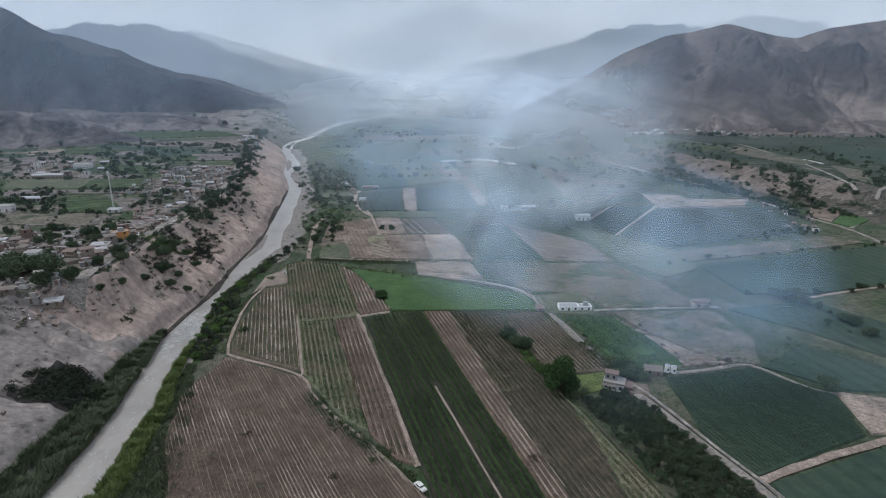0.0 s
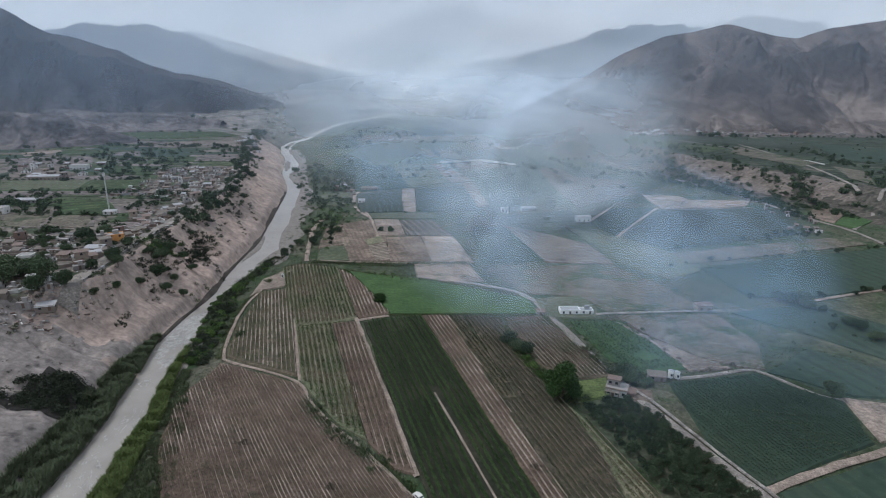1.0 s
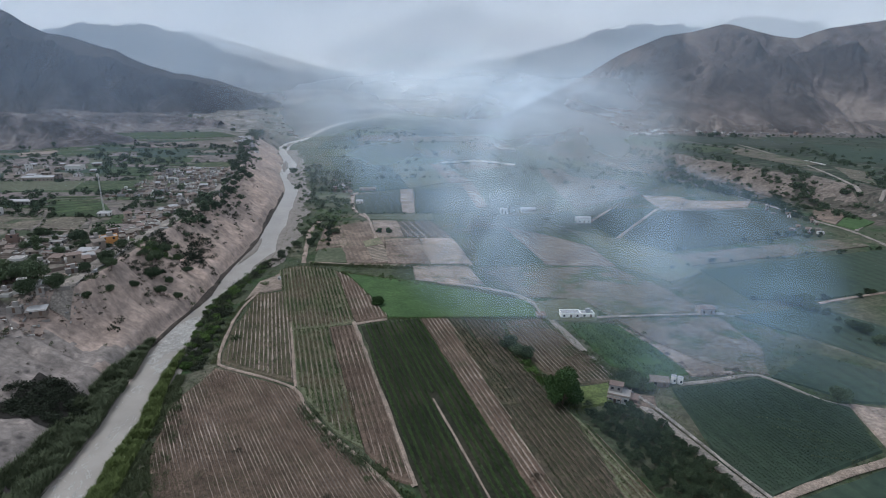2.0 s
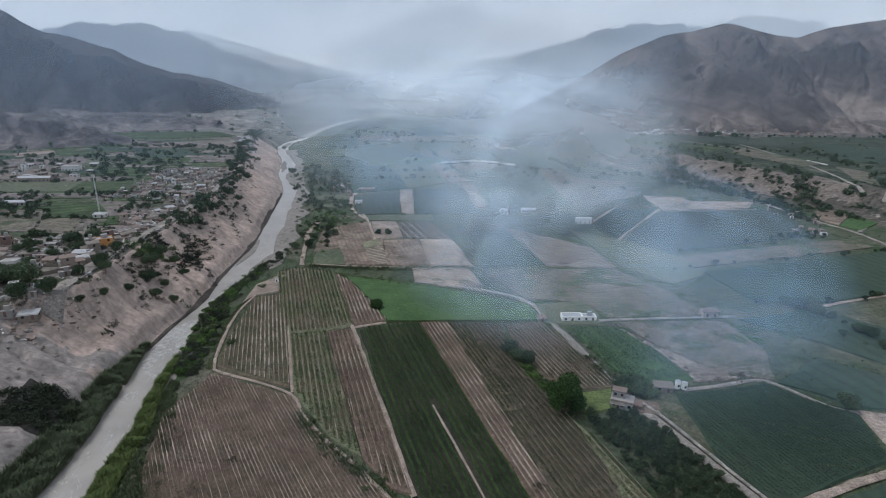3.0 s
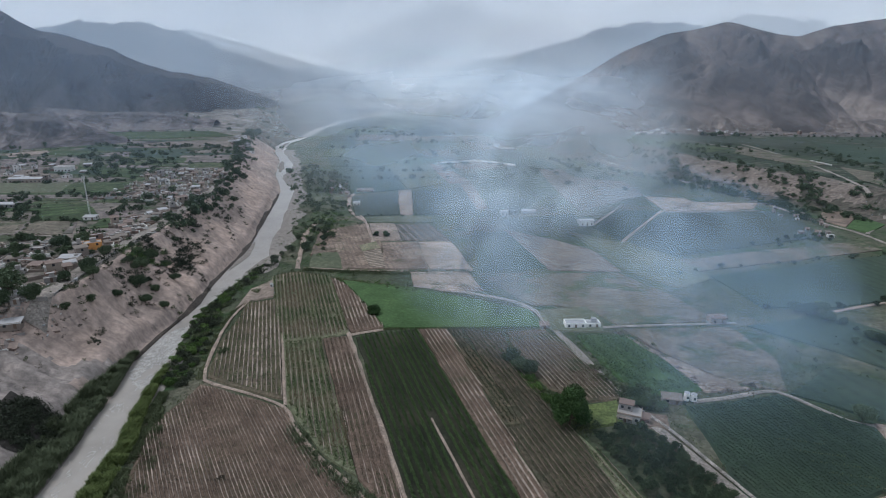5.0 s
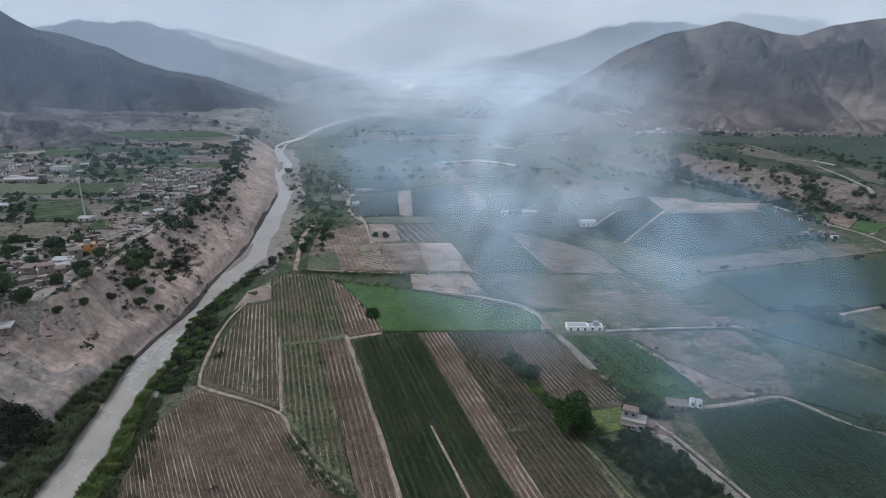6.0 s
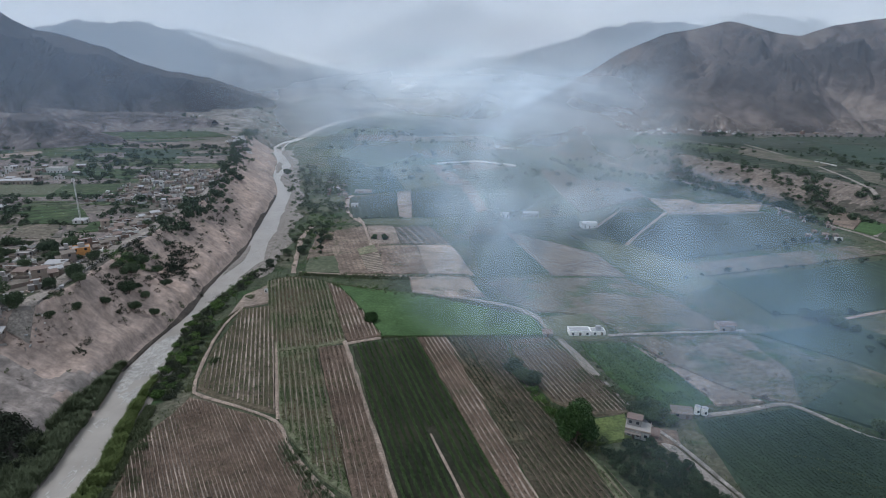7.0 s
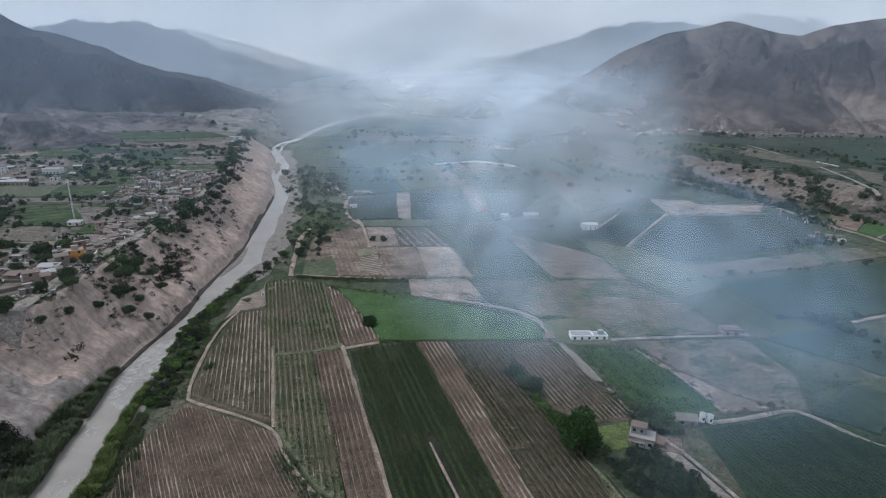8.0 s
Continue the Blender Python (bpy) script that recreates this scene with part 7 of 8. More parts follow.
gx_, gy_ = [], []
rng = np.random.default_rng(640)
for (ax, ay), (bx, by) in ((((105.4, 176.6), (117.9, 174.1))), (((107.1, 171.0), (120.7, 168.0))), (((109.4, 165.7), (122.3, 162.8))), (((110.9, 160.7), (124.4, 158.0))), (((111.3, 155.9), (123.9, 153.9)))):
    for f in np.linspace(0, 1, 26):
        if rng.random() < 0.75:
            gx_.append(ax + (bx - ax) * f + rng.normal(0, 0.2))
            gy_.append(ay + (by - ay) * f + rng.normal(0, 0.2))
gv_ = []
for x, y in zip(gx_, gy_):
    h = rng.uniform(0.25, 0.55)
    for dx, dy in ((0.16, 0), (0, 0.16)):
        gv_ += [(x - dx, y - dy, 0.2), (x + dx, y + dy, 0.2), (x + dx, y + dy, 0.2 + h), (x - dx, y - dy, 0.2 + h)]
tagged(new("young_plants", raw_mesh("young_plants", gv_, np.arange(len(gv_)).reshape(-1, 4), [M_SILVER])), "rows of pale young plants in the dark crop", "plants", kind="stuff")


def water_tank(label, x, y, tall, r):
    root = tagged(new("water_tank"), label, "tank", "tanks by the shed")
    root.matrix_basis = pose(x, y, 0.2)
    bm = bmesh.new()
    bmesh.ops.create_cone(bm, cap_ends=True, segments=20, radius1=r, radius2=r * 0.97, depth=tall, matrix=Matrix.Translation((0, 0, tall / 2)))
    part("shell", bm, W_BRIGHT, root)
    bm = bmesh.new()
    bmesh.ops.create_cone(bm, cap_ends=True, segments=20, radius1=r * 1.04, radius2=r * 0.2, depth=0.4, matrix=Matrix.Translation((0, 0, tall + 0.2)))
    part("lid", bm, R_TIN, root)
    bm = bmesh.new()
    bmesh.ops.create_cube(bm, size=1, matrix=Matrix.Translation((0, -r, tall * 0.45)) @ Matrix.Diagonal((0.7, 0.12, 0.9, 1)))
    part("hatch", bm, M_GLASS, root)


water_tank("upright white water tank beside the shed", *(85.2, 198.9), 3.0, 1.0)
water_tank("upright white water tank with a dark hatch", *(87.5, 198.5), 2.6, 1.1)
water_tank("small white water tank at the vineyard's head", *(-95.8, 307.6), 1.6, 0.9)


def car(label, x, y, turn):
    root = tagged(new("car"), label, "car")
    root.matrix_basis = pose(x, y, 0.62, 0, 0, turn)
    bm = bmesh.new()
    box(bm, -2.2, -0.88, 0.35, 2.2, 0.88, 0.95)
    bmesh.ops.bevel(bm, geom=list(bm.edges), offset=0.16, segments=2, affect="EDGES")
    part("body", bm, W_WHITE, root)
    bm = bmesh.new()
    box(bm, -1.3, -0.78, 0.9, 0.9, 0.78, 1.5)
    bmesh.ops.scale(bm, verts=[v for v in bm.verts if v.co.z > 1.2], vec=(0.78, 0.86, 1))
    cabin = part("cabin", bm, W_WHITE, root)
    for side in (-1, 1):
        bm = bmesh.new()
        box(bm, -0.9, side * 0.72 - 0.04, 1.0, 0.6, side * 0.72 + 0.04, 1.36)
        part("side_window", bm, M_GLASS, cabin)
    bm = bmesh.new()
    box(bm, 0.66, -0.6, 1.0, 0.86, 0.6, 1.36)
    part("windscreen", bm, M_GLASS, cabin)
    for wx in (-1.35, 1.35):
        for wy in (-0.82, 0.82):
            bm = bmesh.new()
            bmesh.ops.create_cone(bm, cap_ends=True, segments=14, radius1=0.34, radius2=0.34, depth=0.22, matrix=Matrix.Translation((wx, wy, 0.34)) @ Matrix.Rotation(math.pi / 2, 4, "X"))
            part("wheel", bm, M_GLASS, root)
    return root


car("white car parked on the dirt track", *(-7.6, 130.1), -50)


# ---------------------------------------------------------------- river edge
M_FOAM = earth("river_foam", [(0.34, 0.33, 0.31), (0.5, 0.49, 0.47)], 0.5, 3.0)
M_MUD = earth("wet_mud_bank", [(0.04, 0.035, 0.03), (0.075, 0.064, 0.056)], 0.1, 1.0)
M_GRAVEL = earth("river_gravel", [(0.15, 0.135, 0.122), (0.24, 0.22, 0.2)], 0.2, 2.2)
rng = np.random.default_rng(77)
ys = np.concatenate([rng.uniform(192, 256, 3600), rng.uniform(100, 480, 2200)])
ks = rng.uniform(0.04, 0.96, len(ys))
xs = river_l(ys) * (1 - ks) + river_r(ys) * ks
keep = fbm(xs / 3.5, ys / 9, 15, 3) > 0.56
xs, ys = xs[keep], ys[keep]
ln, wd = rng.uniform(0.2, 1.3, len(xs)), rng.uniform(0.05, 0.2, len(xs))
an = rng.normal(1.85, 0.45, len(xs))
ca, sa = np.cos(an), np.sin(an)
c = np.column_stack([xs, ys, np.full(len(xs), -0.66)])
ax, bx = np.column_stack([ca * ln, sa * ln, 0 * ln]), np.column_stack([-sa * wd, ca * wd, 0 * wd + 0.05])
fv = np.stack([c - ax, c - bx, c + ax, c + bx], 1).reshape(-1, 3)
tagged(new("foam", raw_mesh("foam", fv, np.arange(len(fv)).reshape(-1, 4), [M_FOAM])), "white foam on the river's rapids", "foam", kind="stuff")


def bank_strip(name, label, near, far, edge, width, material, z0, z1, seed):
    y = np.arange(near, far, 1.5)
    w = width * (0.25 + 1.4 * fbm(y / 16, 0 * y, seed, 3))
    a = edge(y)
    rows = [np.column_stack([a + w * k, y, np.maximum(height(a + w * k, y) + lift, zz)]) for k, zz, lift in ((-0.2, z0, 0.1), (0.3, z1, 0.2), (0.75, z1, 0.15), (1.0, -5, -0.3))]
    return tagged(new(name, raw_mesh(name, np.concatenate(rows), grid_faces(4, len(y)), [material], None, True)), label, "bank", kind="structure")


def sandbar(label, y0, y1, k, wide, seed):
    y = np.linspace(y0, y1, 40)
    mid_x = river_l(y) * (1 - k) + river_r(y) * k
    w = wide * np.sin(np.pi * (y - y0) / (y1 - y0)) ** 0.7 * (0.6 + 0.8 * fbm(y / 12, 0 * y, seed, 2))
    sides = [np.column_stack([mid_x + w * s, y, np.full(40, z)]) for s, z in ((-0.5, -0.85), (-0.3, -0.35), (0.3, -0.3), (0.5, -0.85))]
    return tagged(new("sandbar", raw_mesh("sandbar", np.concatenate(sides), grid_faces(4, 40), [M_GRAVEL], None, True)), label, "sandbar", "river bars", "structure")


sandbar("grey gravel bar in the river", 600, 690, 0.75, 12, 1)
sandbar("grey gravel bar beside the bluff", 690, 780, 0.2, 10, 2)
sandbar("brown mud bar under the bluff", 335, 395, 0.1, 5, 3)
sandbar("grey gravel bar in the upper river", 900, 1010, 0.7, 9, 4)
sandbar("grey gravel bar at the far bend", 1060, 1200, 0.3, 8, 5)
bank_strip("mud_bank", "dark wet mud under the bluff", 224, 560, river_l, -2.0, M_MUD, -0.7, 0.2, 91)
bank_strip("gravel_bank", "pale gravel along the river", 186, 226, lambda y: river_r(y), 5.5, M_GRAVEL, -0.7, 0.0, 92)
bank_strip("gravel_bank", "pale gravel beside the upper river", 330, 900, lambda y: river_r(y), 12.0, M_GRAVEL, -0.7, 0.0, 93)


# ---------------------------------------------------------------- haze and smoke
def haze_material(name, colour, density, scale, stretch, low, high, soft=True, seed=0.0, rim=0.22, rise=None, detail=5.0, curl=0.5):
    """Thin haze put in as a tinted sheet: light scatters on it from both sides, and most of it passes."""
    m, n, l, b = nodes_of(name)
    n.remove(b)
    at = n.new("ShaderNodeNewGeometry").outputs["Position"]
    mp = n.new("ShaderNodeMapping")
    mp.inputs["Scale"].default_value, mp.inputs["Location"].default_value = stretch, (seed, seed * 1.7, 0)
    l.new(at, mp.inputs["Vector"])
    t = noise_node(n, l, mp.outputs[0], scale, detail, 0.55)
    t.inputs["Distortion"].default_value = curl
    gate = ramp_node(n, l, t.outputs[0], [(low, (0, 0, 0)), (high, (density, density, density))])
    gate.color_ramp.interpolation = "EASE"
    fac = gate.outputs[0]
    if soft:
        uv = n.new("ShaderNodeUVMap").outputs[0]
        sep = n.new("ShaderNodeSeparateXYZ")
        l.new(uv, sep.inputs[0])
        for k in (0, 1):
            inv = n.new("ShaderNodeMath")
            inv.operation = "SUBTRACT"
            inv.inputs[0].default_value = 1.0
            l.new(sep.outputs[k], inv.inputs[1])
            both = n.new("ShaderNodeMath")
            both.operation = "MULTIPLY"
            l.new(sep.outputs[k], both.inputs[0])
            l.new(inv.outputs[0], both.inputs[1])
            edge = n.new("ShaderNodeMapRange")
            edge.interpolation_type = "SMOOTHERSTEP"
            edge.inputs["From Max"].default_value = rim
            l.new(both.outputs[0], edge.inputs["Value"])
            mul = n.new("ShaderNodeMath")
            mul.operation = "MULTIPLY"
            l.new(fac, mul.inputs[0])
            l.new(edge.outputs[0], mul.inputs[1])
            fac = mul.outputs[0]
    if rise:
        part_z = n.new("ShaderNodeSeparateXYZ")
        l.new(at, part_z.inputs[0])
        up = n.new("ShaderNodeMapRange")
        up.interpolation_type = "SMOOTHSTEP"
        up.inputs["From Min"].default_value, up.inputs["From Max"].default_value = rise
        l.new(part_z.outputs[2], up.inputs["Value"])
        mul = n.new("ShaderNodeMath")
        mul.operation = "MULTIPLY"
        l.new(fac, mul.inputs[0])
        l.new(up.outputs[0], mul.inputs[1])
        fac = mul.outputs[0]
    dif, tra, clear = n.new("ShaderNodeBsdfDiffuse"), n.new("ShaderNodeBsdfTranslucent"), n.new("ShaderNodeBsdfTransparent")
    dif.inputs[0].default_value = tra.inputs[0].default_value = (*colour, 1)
    for node, z in ((dif, 1.0), (tra, -1.0)):
        way = n.new("ShaderNodeCombineXYZ")
        way.inputs[2].default_value = z
        l.new(way.outputs[0], node.inputs["Normal"])
    lit, mix = n.new("ShaderNodeAddShader"), n.new("ShaderNodeMixShader")
    l.new(dif.outputs[0], lit.inputs[0])
    l.new(tra.outputs[0], lit.inputs[1])
    l.new(fac, mix.inputs[0])
    l.new(clear.outputs[0], mix.inputs[1])
    l.new(lit.outputs[0], mix.inputs[2])
    l.new(mix.outputs[0], n["Material Output"].inputs[0])
    return m


def veil_sheet(name, label, corners, material, seed, bulge=8.0, nu=60, nv=60, swell=0.0):
    """A drifting sheet of haze between four corners (far left, far right, near right, near left), billowing a little.
    """
    a, b, c, d = (np.array(p, float) for p in corners)
    U, V = np.meshgrid(np.linspace(0, 1, nu), np.linspace(0, 1, nv), indexing="ij")
    u, v = U[..., None], V[..., None]
    p = (d * (1 - u) + c * u) * (1 - v) + (a * (1 - u) + b * u) * v
    size = np.linalg.norm(b - a)
    billow = np.sin(U * 3.1 + seed) * np.sin(V * 2.6 + seed * 0.7) * bulge
    p[..., 1] -= billow + swell * np.sin(np.pi * U)
    p[..., 2] += 0.2 * billow + 0.3 * bulge
    me = raw_mesh(name, p.reshape(-1, 3), grid_faces(nu, nv), [material], None, True)
    uvs = me.uv_layers.new(name="UVMap")
    flat = np.stack([U, V], -1).reshape(-1, 2)
    loops = np.empty(len(me.loops), np.int32)
    me.loops.foreach_get("vertex_index", loops)
    uvs.data.foreach_set("uv", flat[loops].astype(np.float32).ravel())
    return tagged(new(name, me), label, "smoke", kind="stuff")


# Distance haze put in as tinted sheets at set depths, some thicker higher up.
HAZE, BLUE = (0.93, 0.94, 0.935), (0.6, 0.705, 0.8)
M_HAZE_MID = haze_material("mid_haze", (0.42, 0.54, 0.7), 0.2, 0.0015, (1, 1, 2), -0.3, 0.8, False, rise=(-20, 200), detail=2.0, curl=0.0)
M_HAZE_A = haze_material("valley_haze", BLUE, 0.66, 0.0012, (1, 1, 2), -0.5, 0.8, False, rise=(0, 120), detail=2.0, curl=0.0)
M_HAZE_B = haze_material("far_haze", HAZE, 0.55, 0.0008, (1, 1, 2), -0.5, 0.75, False, detail=1.0, curl=0.0)
M_HAZE_C = haze_material("farthest_haze", HAZE, 0.96, 0.0008, (1, 1, 2), -0.6, 0.7, False, detail=1.0, curl=0.0)
M_HAZE_HEAD = haze_material("valley_head_haze", (0.8, 0.88, 0.93), 0.62, 0.004, (1, 1, 1.6), -0.2, 0.75, True, 5.0, rim=0.25, detail=3.0, curl=0.3)
M_HAZE_THIN = haze_material("thin_haze", (0.42, 0.53, 0.66), 0.06, 0.0015, (1, 1, 2), -0.2, 0.8, True, 8.0, rim=0.02, rise=(52, 118), detail=2.0, curl=0.0)
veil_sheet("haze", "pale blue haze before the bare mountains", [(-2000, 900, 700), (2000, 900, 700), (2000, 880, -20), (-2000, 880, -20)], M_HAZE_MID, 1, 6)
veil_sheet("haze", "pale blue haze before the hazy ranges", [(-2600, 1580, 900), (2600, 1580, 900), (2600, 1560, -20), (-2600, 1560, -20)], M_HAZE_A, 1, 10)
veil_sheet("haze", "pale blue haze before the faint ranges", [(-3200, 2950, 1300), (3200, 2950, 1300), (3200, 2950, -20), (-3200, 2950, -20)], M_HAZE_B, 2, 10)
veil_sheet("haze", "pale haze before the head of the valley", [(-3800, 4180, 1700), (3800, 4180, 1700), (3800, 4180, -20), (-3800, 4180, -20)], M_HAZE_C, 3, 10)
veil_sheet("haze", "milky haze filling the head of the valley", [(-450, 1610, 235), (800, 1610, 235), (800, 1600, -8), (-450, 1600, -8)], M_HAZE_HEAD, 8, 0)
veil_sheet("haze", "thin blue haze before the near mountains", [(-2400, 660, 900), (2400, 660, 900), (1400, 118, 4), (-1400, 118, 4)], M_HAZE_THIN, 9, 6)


def wisp_material(name, colour, density, across, along, low, high, seed, lead=0.25, tail=0.3, sharp=1.3):
    """Drifting smoke on a ribbon: streaks that run along the flow, thinning to nothing at its sides and its two ends."""
    m, n, l, b = nodes_of(name)
    n.remove(b)
    uv, flow = n.new("ShaderNodeUVMap"), n.new("ShaderNodeUVMap")
    uv.uv_map, flow.uv_map = "UVMap", "flow"

    def math_node(kind, a, c):
        q = n.new("ShaderNodeMath")
        q.operation, q.use_clamp = kind, kind == "MULTIPLY"
        for k, value in enumerate((a, c)):
            if isinstance(value, (int, float)):
                q.inputs[k].default_value = value
            else:
                l.new(value, q.inputs[k])
        return q.outputs[0]

    def ease(value, top):
        r = n.new("ShaderNodeMapRange")
        r.interpolation_type = "SMOOTHERSTEP"
        r.inputs["From Max"].default_value = top
        l.new(value, r.inputs["Value"])
        return r.outputs[0]

    fac = None
    for size, detail, lo, hi, gain in ((1.0, 6.0, low, high, 1.0), (0.28, 3.0, 0.05, 0.8, 1.0)):
        mp = n.new("ShaderNodeMapping")
        mp.inputs["Scale"].default_value = (size / across, size / along, 1)
        mp.inputs["Location"].default_value = (seed, seed * 1.7, seed * 0.3)
        l.new(flow.outputs[0], mp.inputs["Vector"])
        t = noise_node(n, l, mp.outputs[0], 1.0, detail, 0.58)
        t.inputs["Distortion"].default_value = 0.35 * size
        gate = ramp_node(n, l, t.outputs[0], [(lo, (0, 0, 0)), (hi, (gain, gain, gain))])
        gate.color_ramp.interpolation = "EASE"
        fac = gate.outputs[0] if fac is None else math_node("MULTIPLY", fac, gate.outputs[0])
    sep = n.new("ShaderNodeSeparateXYZ")
    l.new(uv.outputs[0], sep.inputs[0])
    side = math_node("MULTIPLY", sep.outputs[0], math_node("SUBTRACT", 1.0, sep.outputs[0]))
    side = math_node("POWER", ease(side, 0.25), sharp)
    fac = math_node("MULTIPLY", fac, side)
    fac = math_node("MULTIPLY", fac, ease(sep.outputs[1], lead))
    fac = math_node("MULTIPLY", fac, ease(math_node("SUBTRACT", 1.0, sep.outputs[1]), tail))
    fac = math_node("MULTIPLY", fac, density)
    dif, tra, clear = n.new("ShaderNodeBsdfDiffuse"), n.new("ShaderNodeBsdfTranslucent"), n.new("ShaderNodeBsdfTransparent")
    dif.inputs[0].default_value = tra.inputs[0].default_value = (*colour, 1)
    for node, z in ((dif, 1.0), (tra, -1.0)):
        way = n.new("ShaderNodeCombineXYZ")
        way.inputs[2].default_value = z
        l.new(way.outputs[0], node.inputs["Normal"])
    lit, mix = n.new("ShaderNodeAddShader"), n.new("ShaderNodeMixShader")
    l.new(dif.outputs[0], lit.inputs[0])
    l.new(tra.outputs[0], lit.inputs[1])
    l.new(fac, mix.inputs[0])
    l.new(clear.outputs[0], mix.inputs[1])
    l.new(lit.outputs[0], mix.inputs[2])
    l.new(mix.outputs[0], n["Material Output"].inputs[0])
    return m


def smoke_ribbon(label, path, material, seed, nu=28, gap=6.0):
    """Smoke drifting along a path of (x, y, z, half width): a broad billowing ribbon."""
    p = [Vector(q) for q in path]
    p = [2 * p[0] - p[1], *p, 2 * p[-1] - p[-2]]
    line = []
    for i in range(1, len(p) - 2):
        k = max(2, int((p[i + 1] - p[i]).length / gap))
        for j in range(k):
            t = j / k
            line.append(0.5 * (2 * p[i] + (p[i + 1] - p[i - 1]) * t + (2 * p[i - 1] - 5 * p[i] + 4 * p[i + 1] - p[i + 2]) * t * t + (3 * p[i] - p[i - 1] - 3 * p[i + 1] + p[i + 2]) * t ** 3))
    line = np.array([tuple(q) for q in [*line, p[-2]]])
    way = np.gradient(line[:, :3], axis=0)
    level = abs(way[:, 0]).sum() > abs(way[:, 1:]).sum()
    side = np.tile((0.0, 0.0, -1.0) if level else (1.0, 0.0, 0.0), (len(line), 1))
    s = np.concatenate([[0], np.cumsum(np.linalg.norm(np.diff(line[:, :3], axis=0), axis=1))])
    u = np.linspace(0, 1, nu)
    P = line[:, None, :3] + side[:, None, :] * (line[:, 3, None] * (2 * u - 1))[..., None]
    P[..., 1] += 0.25 * line[:, 3, None] * np.sin(5 * u + s[:, None] / 60 + seed)
    n = len(line)
    me = raw_mesh("smoke", P.reshape(-1, 3), grid_faces(n, nu), [material], None, True)
    U, S = np.meshgrid(u, s, indexing="xy")
    loops = np.empty(len(me.loops), np.int32)
    me.loops.foreach_get("vertex_index", loops)
    for name, pair in (("UVMap", (U, S / s[-1])), ("flow", ((U - 0.5) * 2 * line[:, 3, None], S))):
        layer = me.uv_layers.new(name=name)
        layer.data.foreach_set("uv", np.stack(pair, -1).reshape(-1, 2)[loops].astype(np.float32).ravel())
    return tagged(new("smoke", me), label, "smoke", kind="stuff")


# blue tint of distance over the terrace, again put in as a sheet
M_HAZE_TERRACE = haze_material("terrace_haze", (0.36, 0.48, 0.66), 0.125, 0.004, (1, 0.7, 1.4), -0.3, 0.8, True, 6.0, rim=0.2, detail=3.0, curl=0.2)
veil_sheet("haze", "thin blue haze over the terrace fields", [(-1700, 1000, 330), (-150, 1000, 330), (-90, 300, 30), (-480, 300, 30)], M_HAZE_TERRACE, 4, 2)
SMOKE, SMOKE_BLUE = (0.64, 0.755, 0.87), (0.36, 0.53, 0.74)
M_HAZE_LOW = haze_material("low_haze", (0.64, 0.755, 0.87), 0.34, 0.005, (1, 0.7, 1.4), -0.1, 0.8, True, 5.0, rim=0.25, detail=4.0, curl=0.4)
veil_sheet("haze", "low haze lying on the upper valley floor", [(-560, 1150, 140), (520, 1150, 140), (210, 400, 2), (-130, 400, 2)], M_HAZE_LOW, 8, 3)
smoke_ribbon("pale smoke column rising over the fields", [(4, 225, 7, 14), (11, 255, 16, 22), (18, 300, 27, 32), (27, 370, 38, 46), (41, 450, 57, 66), (70, 520, 81, 92), (116, 590, 109, 112), (171, 650, 140, 118), (222, 700, 176, 110)], wisp_material("column_smoke", SMOKE, 0.5, 36, 150, -0.6, 1.2, 3.0, 0.46, 0.5), 1)
smoke_ribbon("dense white core of the smoke column", [(14, 270, 14, 12), (20, 320, 24, 17), (30, 390, 32, 22), (39, 460, 49, 34), (53, 520, 73, 46), (88, 580, 98, 56), (143, 640, 126, 60), (210, 690, 142, 55)], wisp_material("core_smoke", SMOKE, 0.36, 30, 130, -0.35, 1.1, 8.0, 0.32, 0.65), 2)
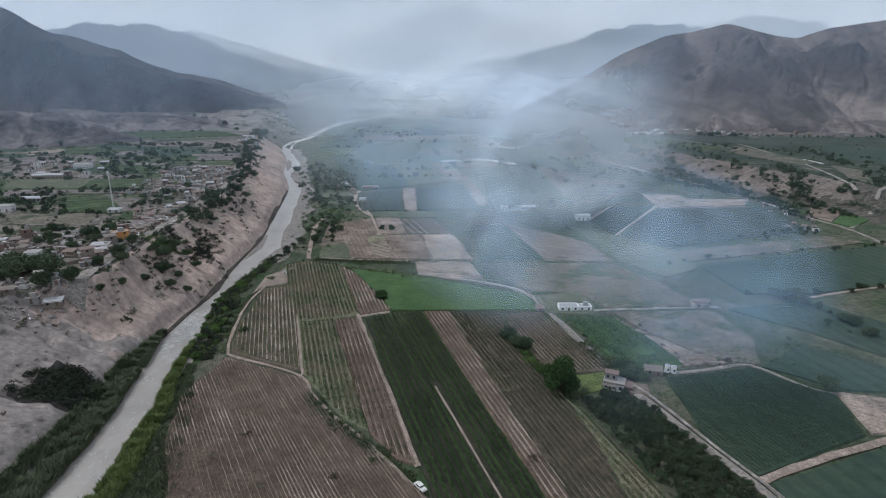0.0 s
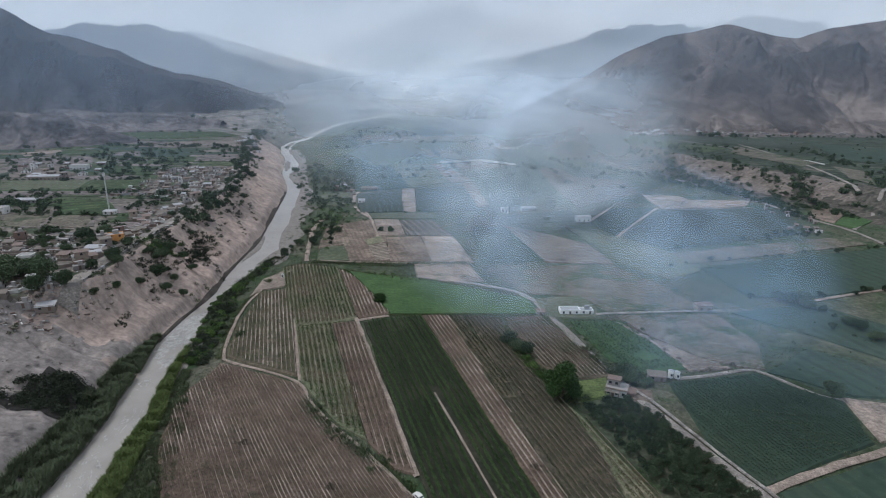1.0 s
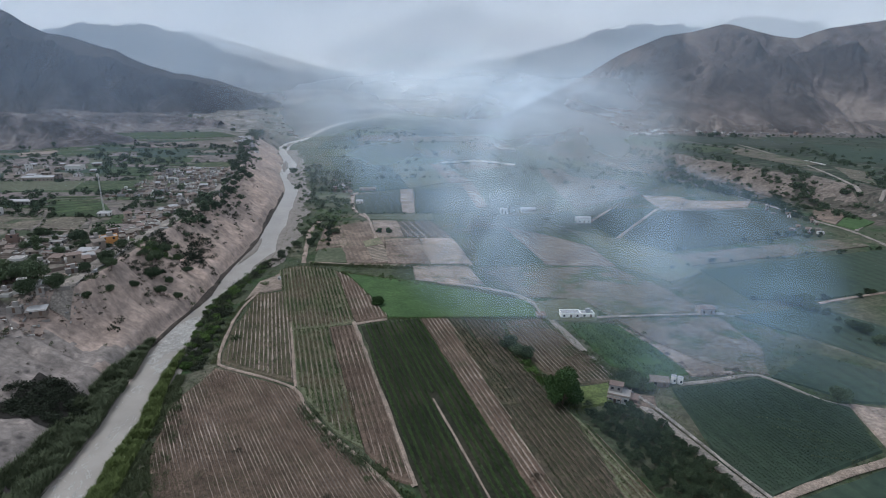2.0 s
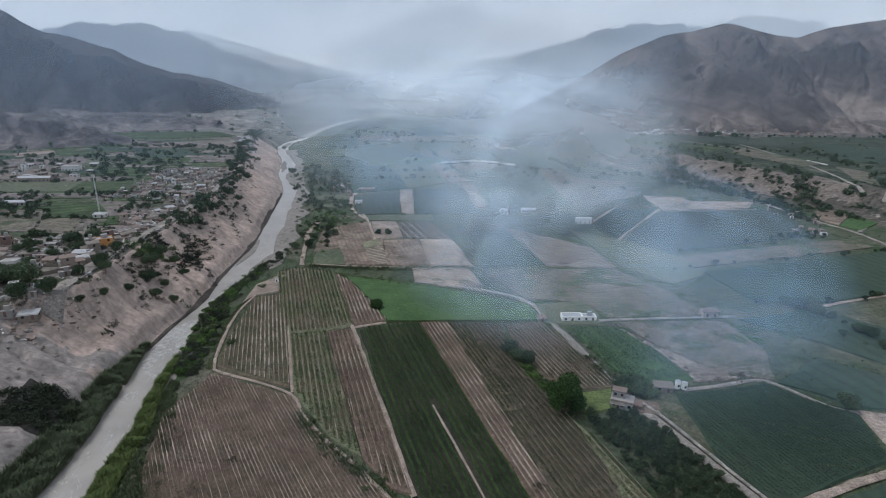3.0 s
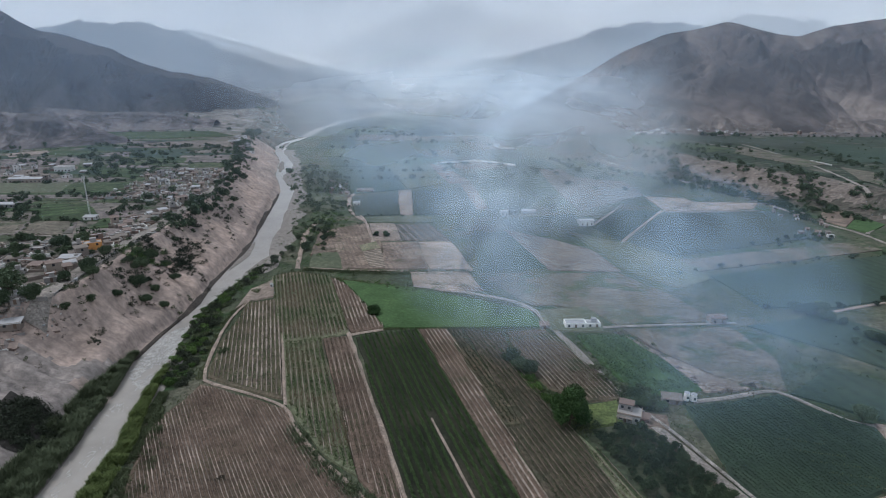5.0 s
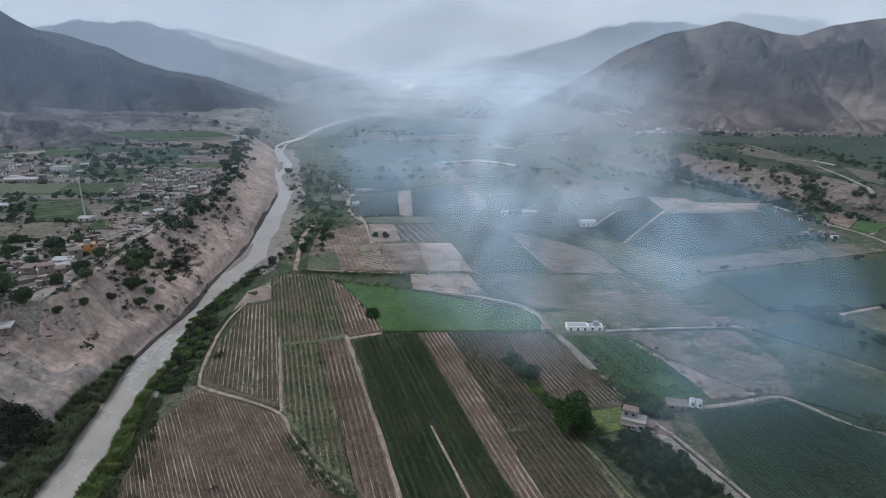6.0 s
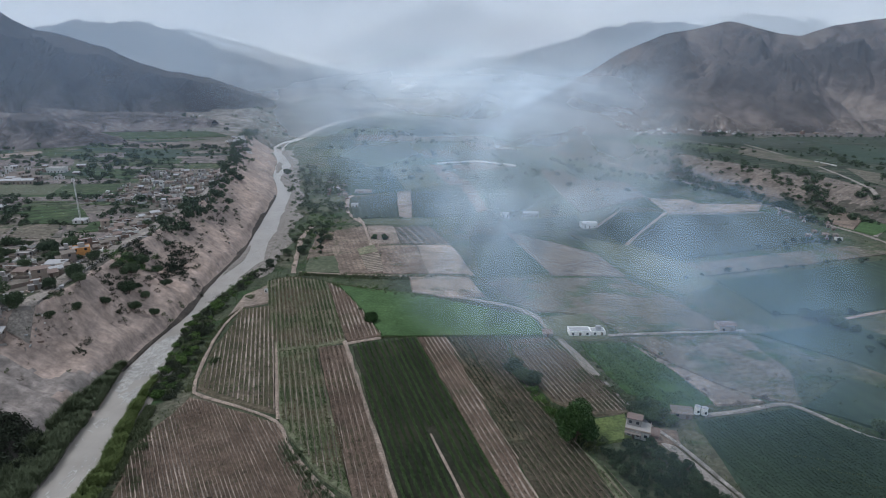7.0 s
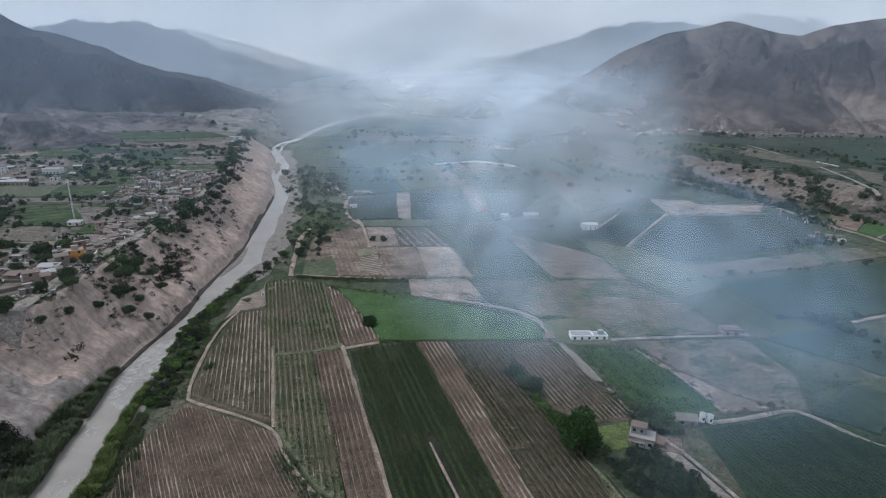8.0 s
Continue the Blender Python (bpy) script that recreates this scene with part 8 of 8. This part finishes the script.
smoke_ribbon("pale smoke leaning towards the brown mountain", [(18, 240, 14, 16), (33, 300, 24, 26), (60, 360, 28, 44), (95, 420, 37, 58), (128, 500, 52, 76), (160, 580, 83, 88), (200, 660, 121, 84)], wisp_material("leaning_smoke", (0.62, 0.73, 0.83), 0.47, 30, 420, -0.6, 1.2, 15.0, 0.34, 0.6), 3)
smoke_ribbon("thin blue smoke drifting low over dark fields", [(58, 128, 26, 18), (77, 160, 22, 28), (103, 200, 21, 40), (130, 250, 24, 52), (149, 310, 31, 64), (153, 380, 37, 74), (140, 450, 43, 80), (121, 520, 49, 80)], wisp_material("drifting_smoke", SMOKE_BLUE, 0.17, 24, 130, 0.05, 0.85, 21.0, 0.3, 0.4, 1.0), 4)
smoke_ribbon("thin blue smoke spread over the lower fields", [(66, 92, 38, 48), (90, 150, 31, 60), (102, 195, 28, 60), (112, 245, 28, 58), (118, 300, 28, 58), (125, 360, 29, 56)], wisp_material("low_smoke", (0.27, 0.41, 0.57), 0.19, 30, 50, -0.2, 0.95, 27.0, 0.3, 0.4, 1.0), 5)
smoke_ribbon("thin veil of smoke over the farm fields", [(42, 150, 36, 34), (44, 190, 35, 56), (51, 240, 38, 80), (68, 310, 43, 102), (86, 400, 50, 104)], wisp_material("veil_smoke", (0.46, 0.6, 0.74), 0.62, 30, 300, -0.3, 1.0, 53.0, 0.38, 0.5, 1.0), 9)
smoke_ribbon("faint blue smoke beside the column", [(-30, 320, 7, 25), (-33, 400, 18, 45), (-39, 500, 34, 66), (-55, 620, 53, 90), (-82, 800, 81, 130)], wisp_material("faint_smoke", SMOKE_BLUE, 0.27, 30, 80, -0.1, 0.85, 33.0, 0.45, 0.4), 6)
smoke_ribbon("bank of pale smoke across the valley head", [(-205, 1040, 76, 58), (-140, 1050, 86, 86), (-38, 1060, 89, 98), (80, 1030, 88, 100), (184, 960, 82, 85), (269, 880, 69, 50)], wisp_material("bank_smoke", (0.78, 0.86, 0.92), 0.34, 60, 140, -0.1, 0.85, 41.0, 0.3, 0.4), 7)
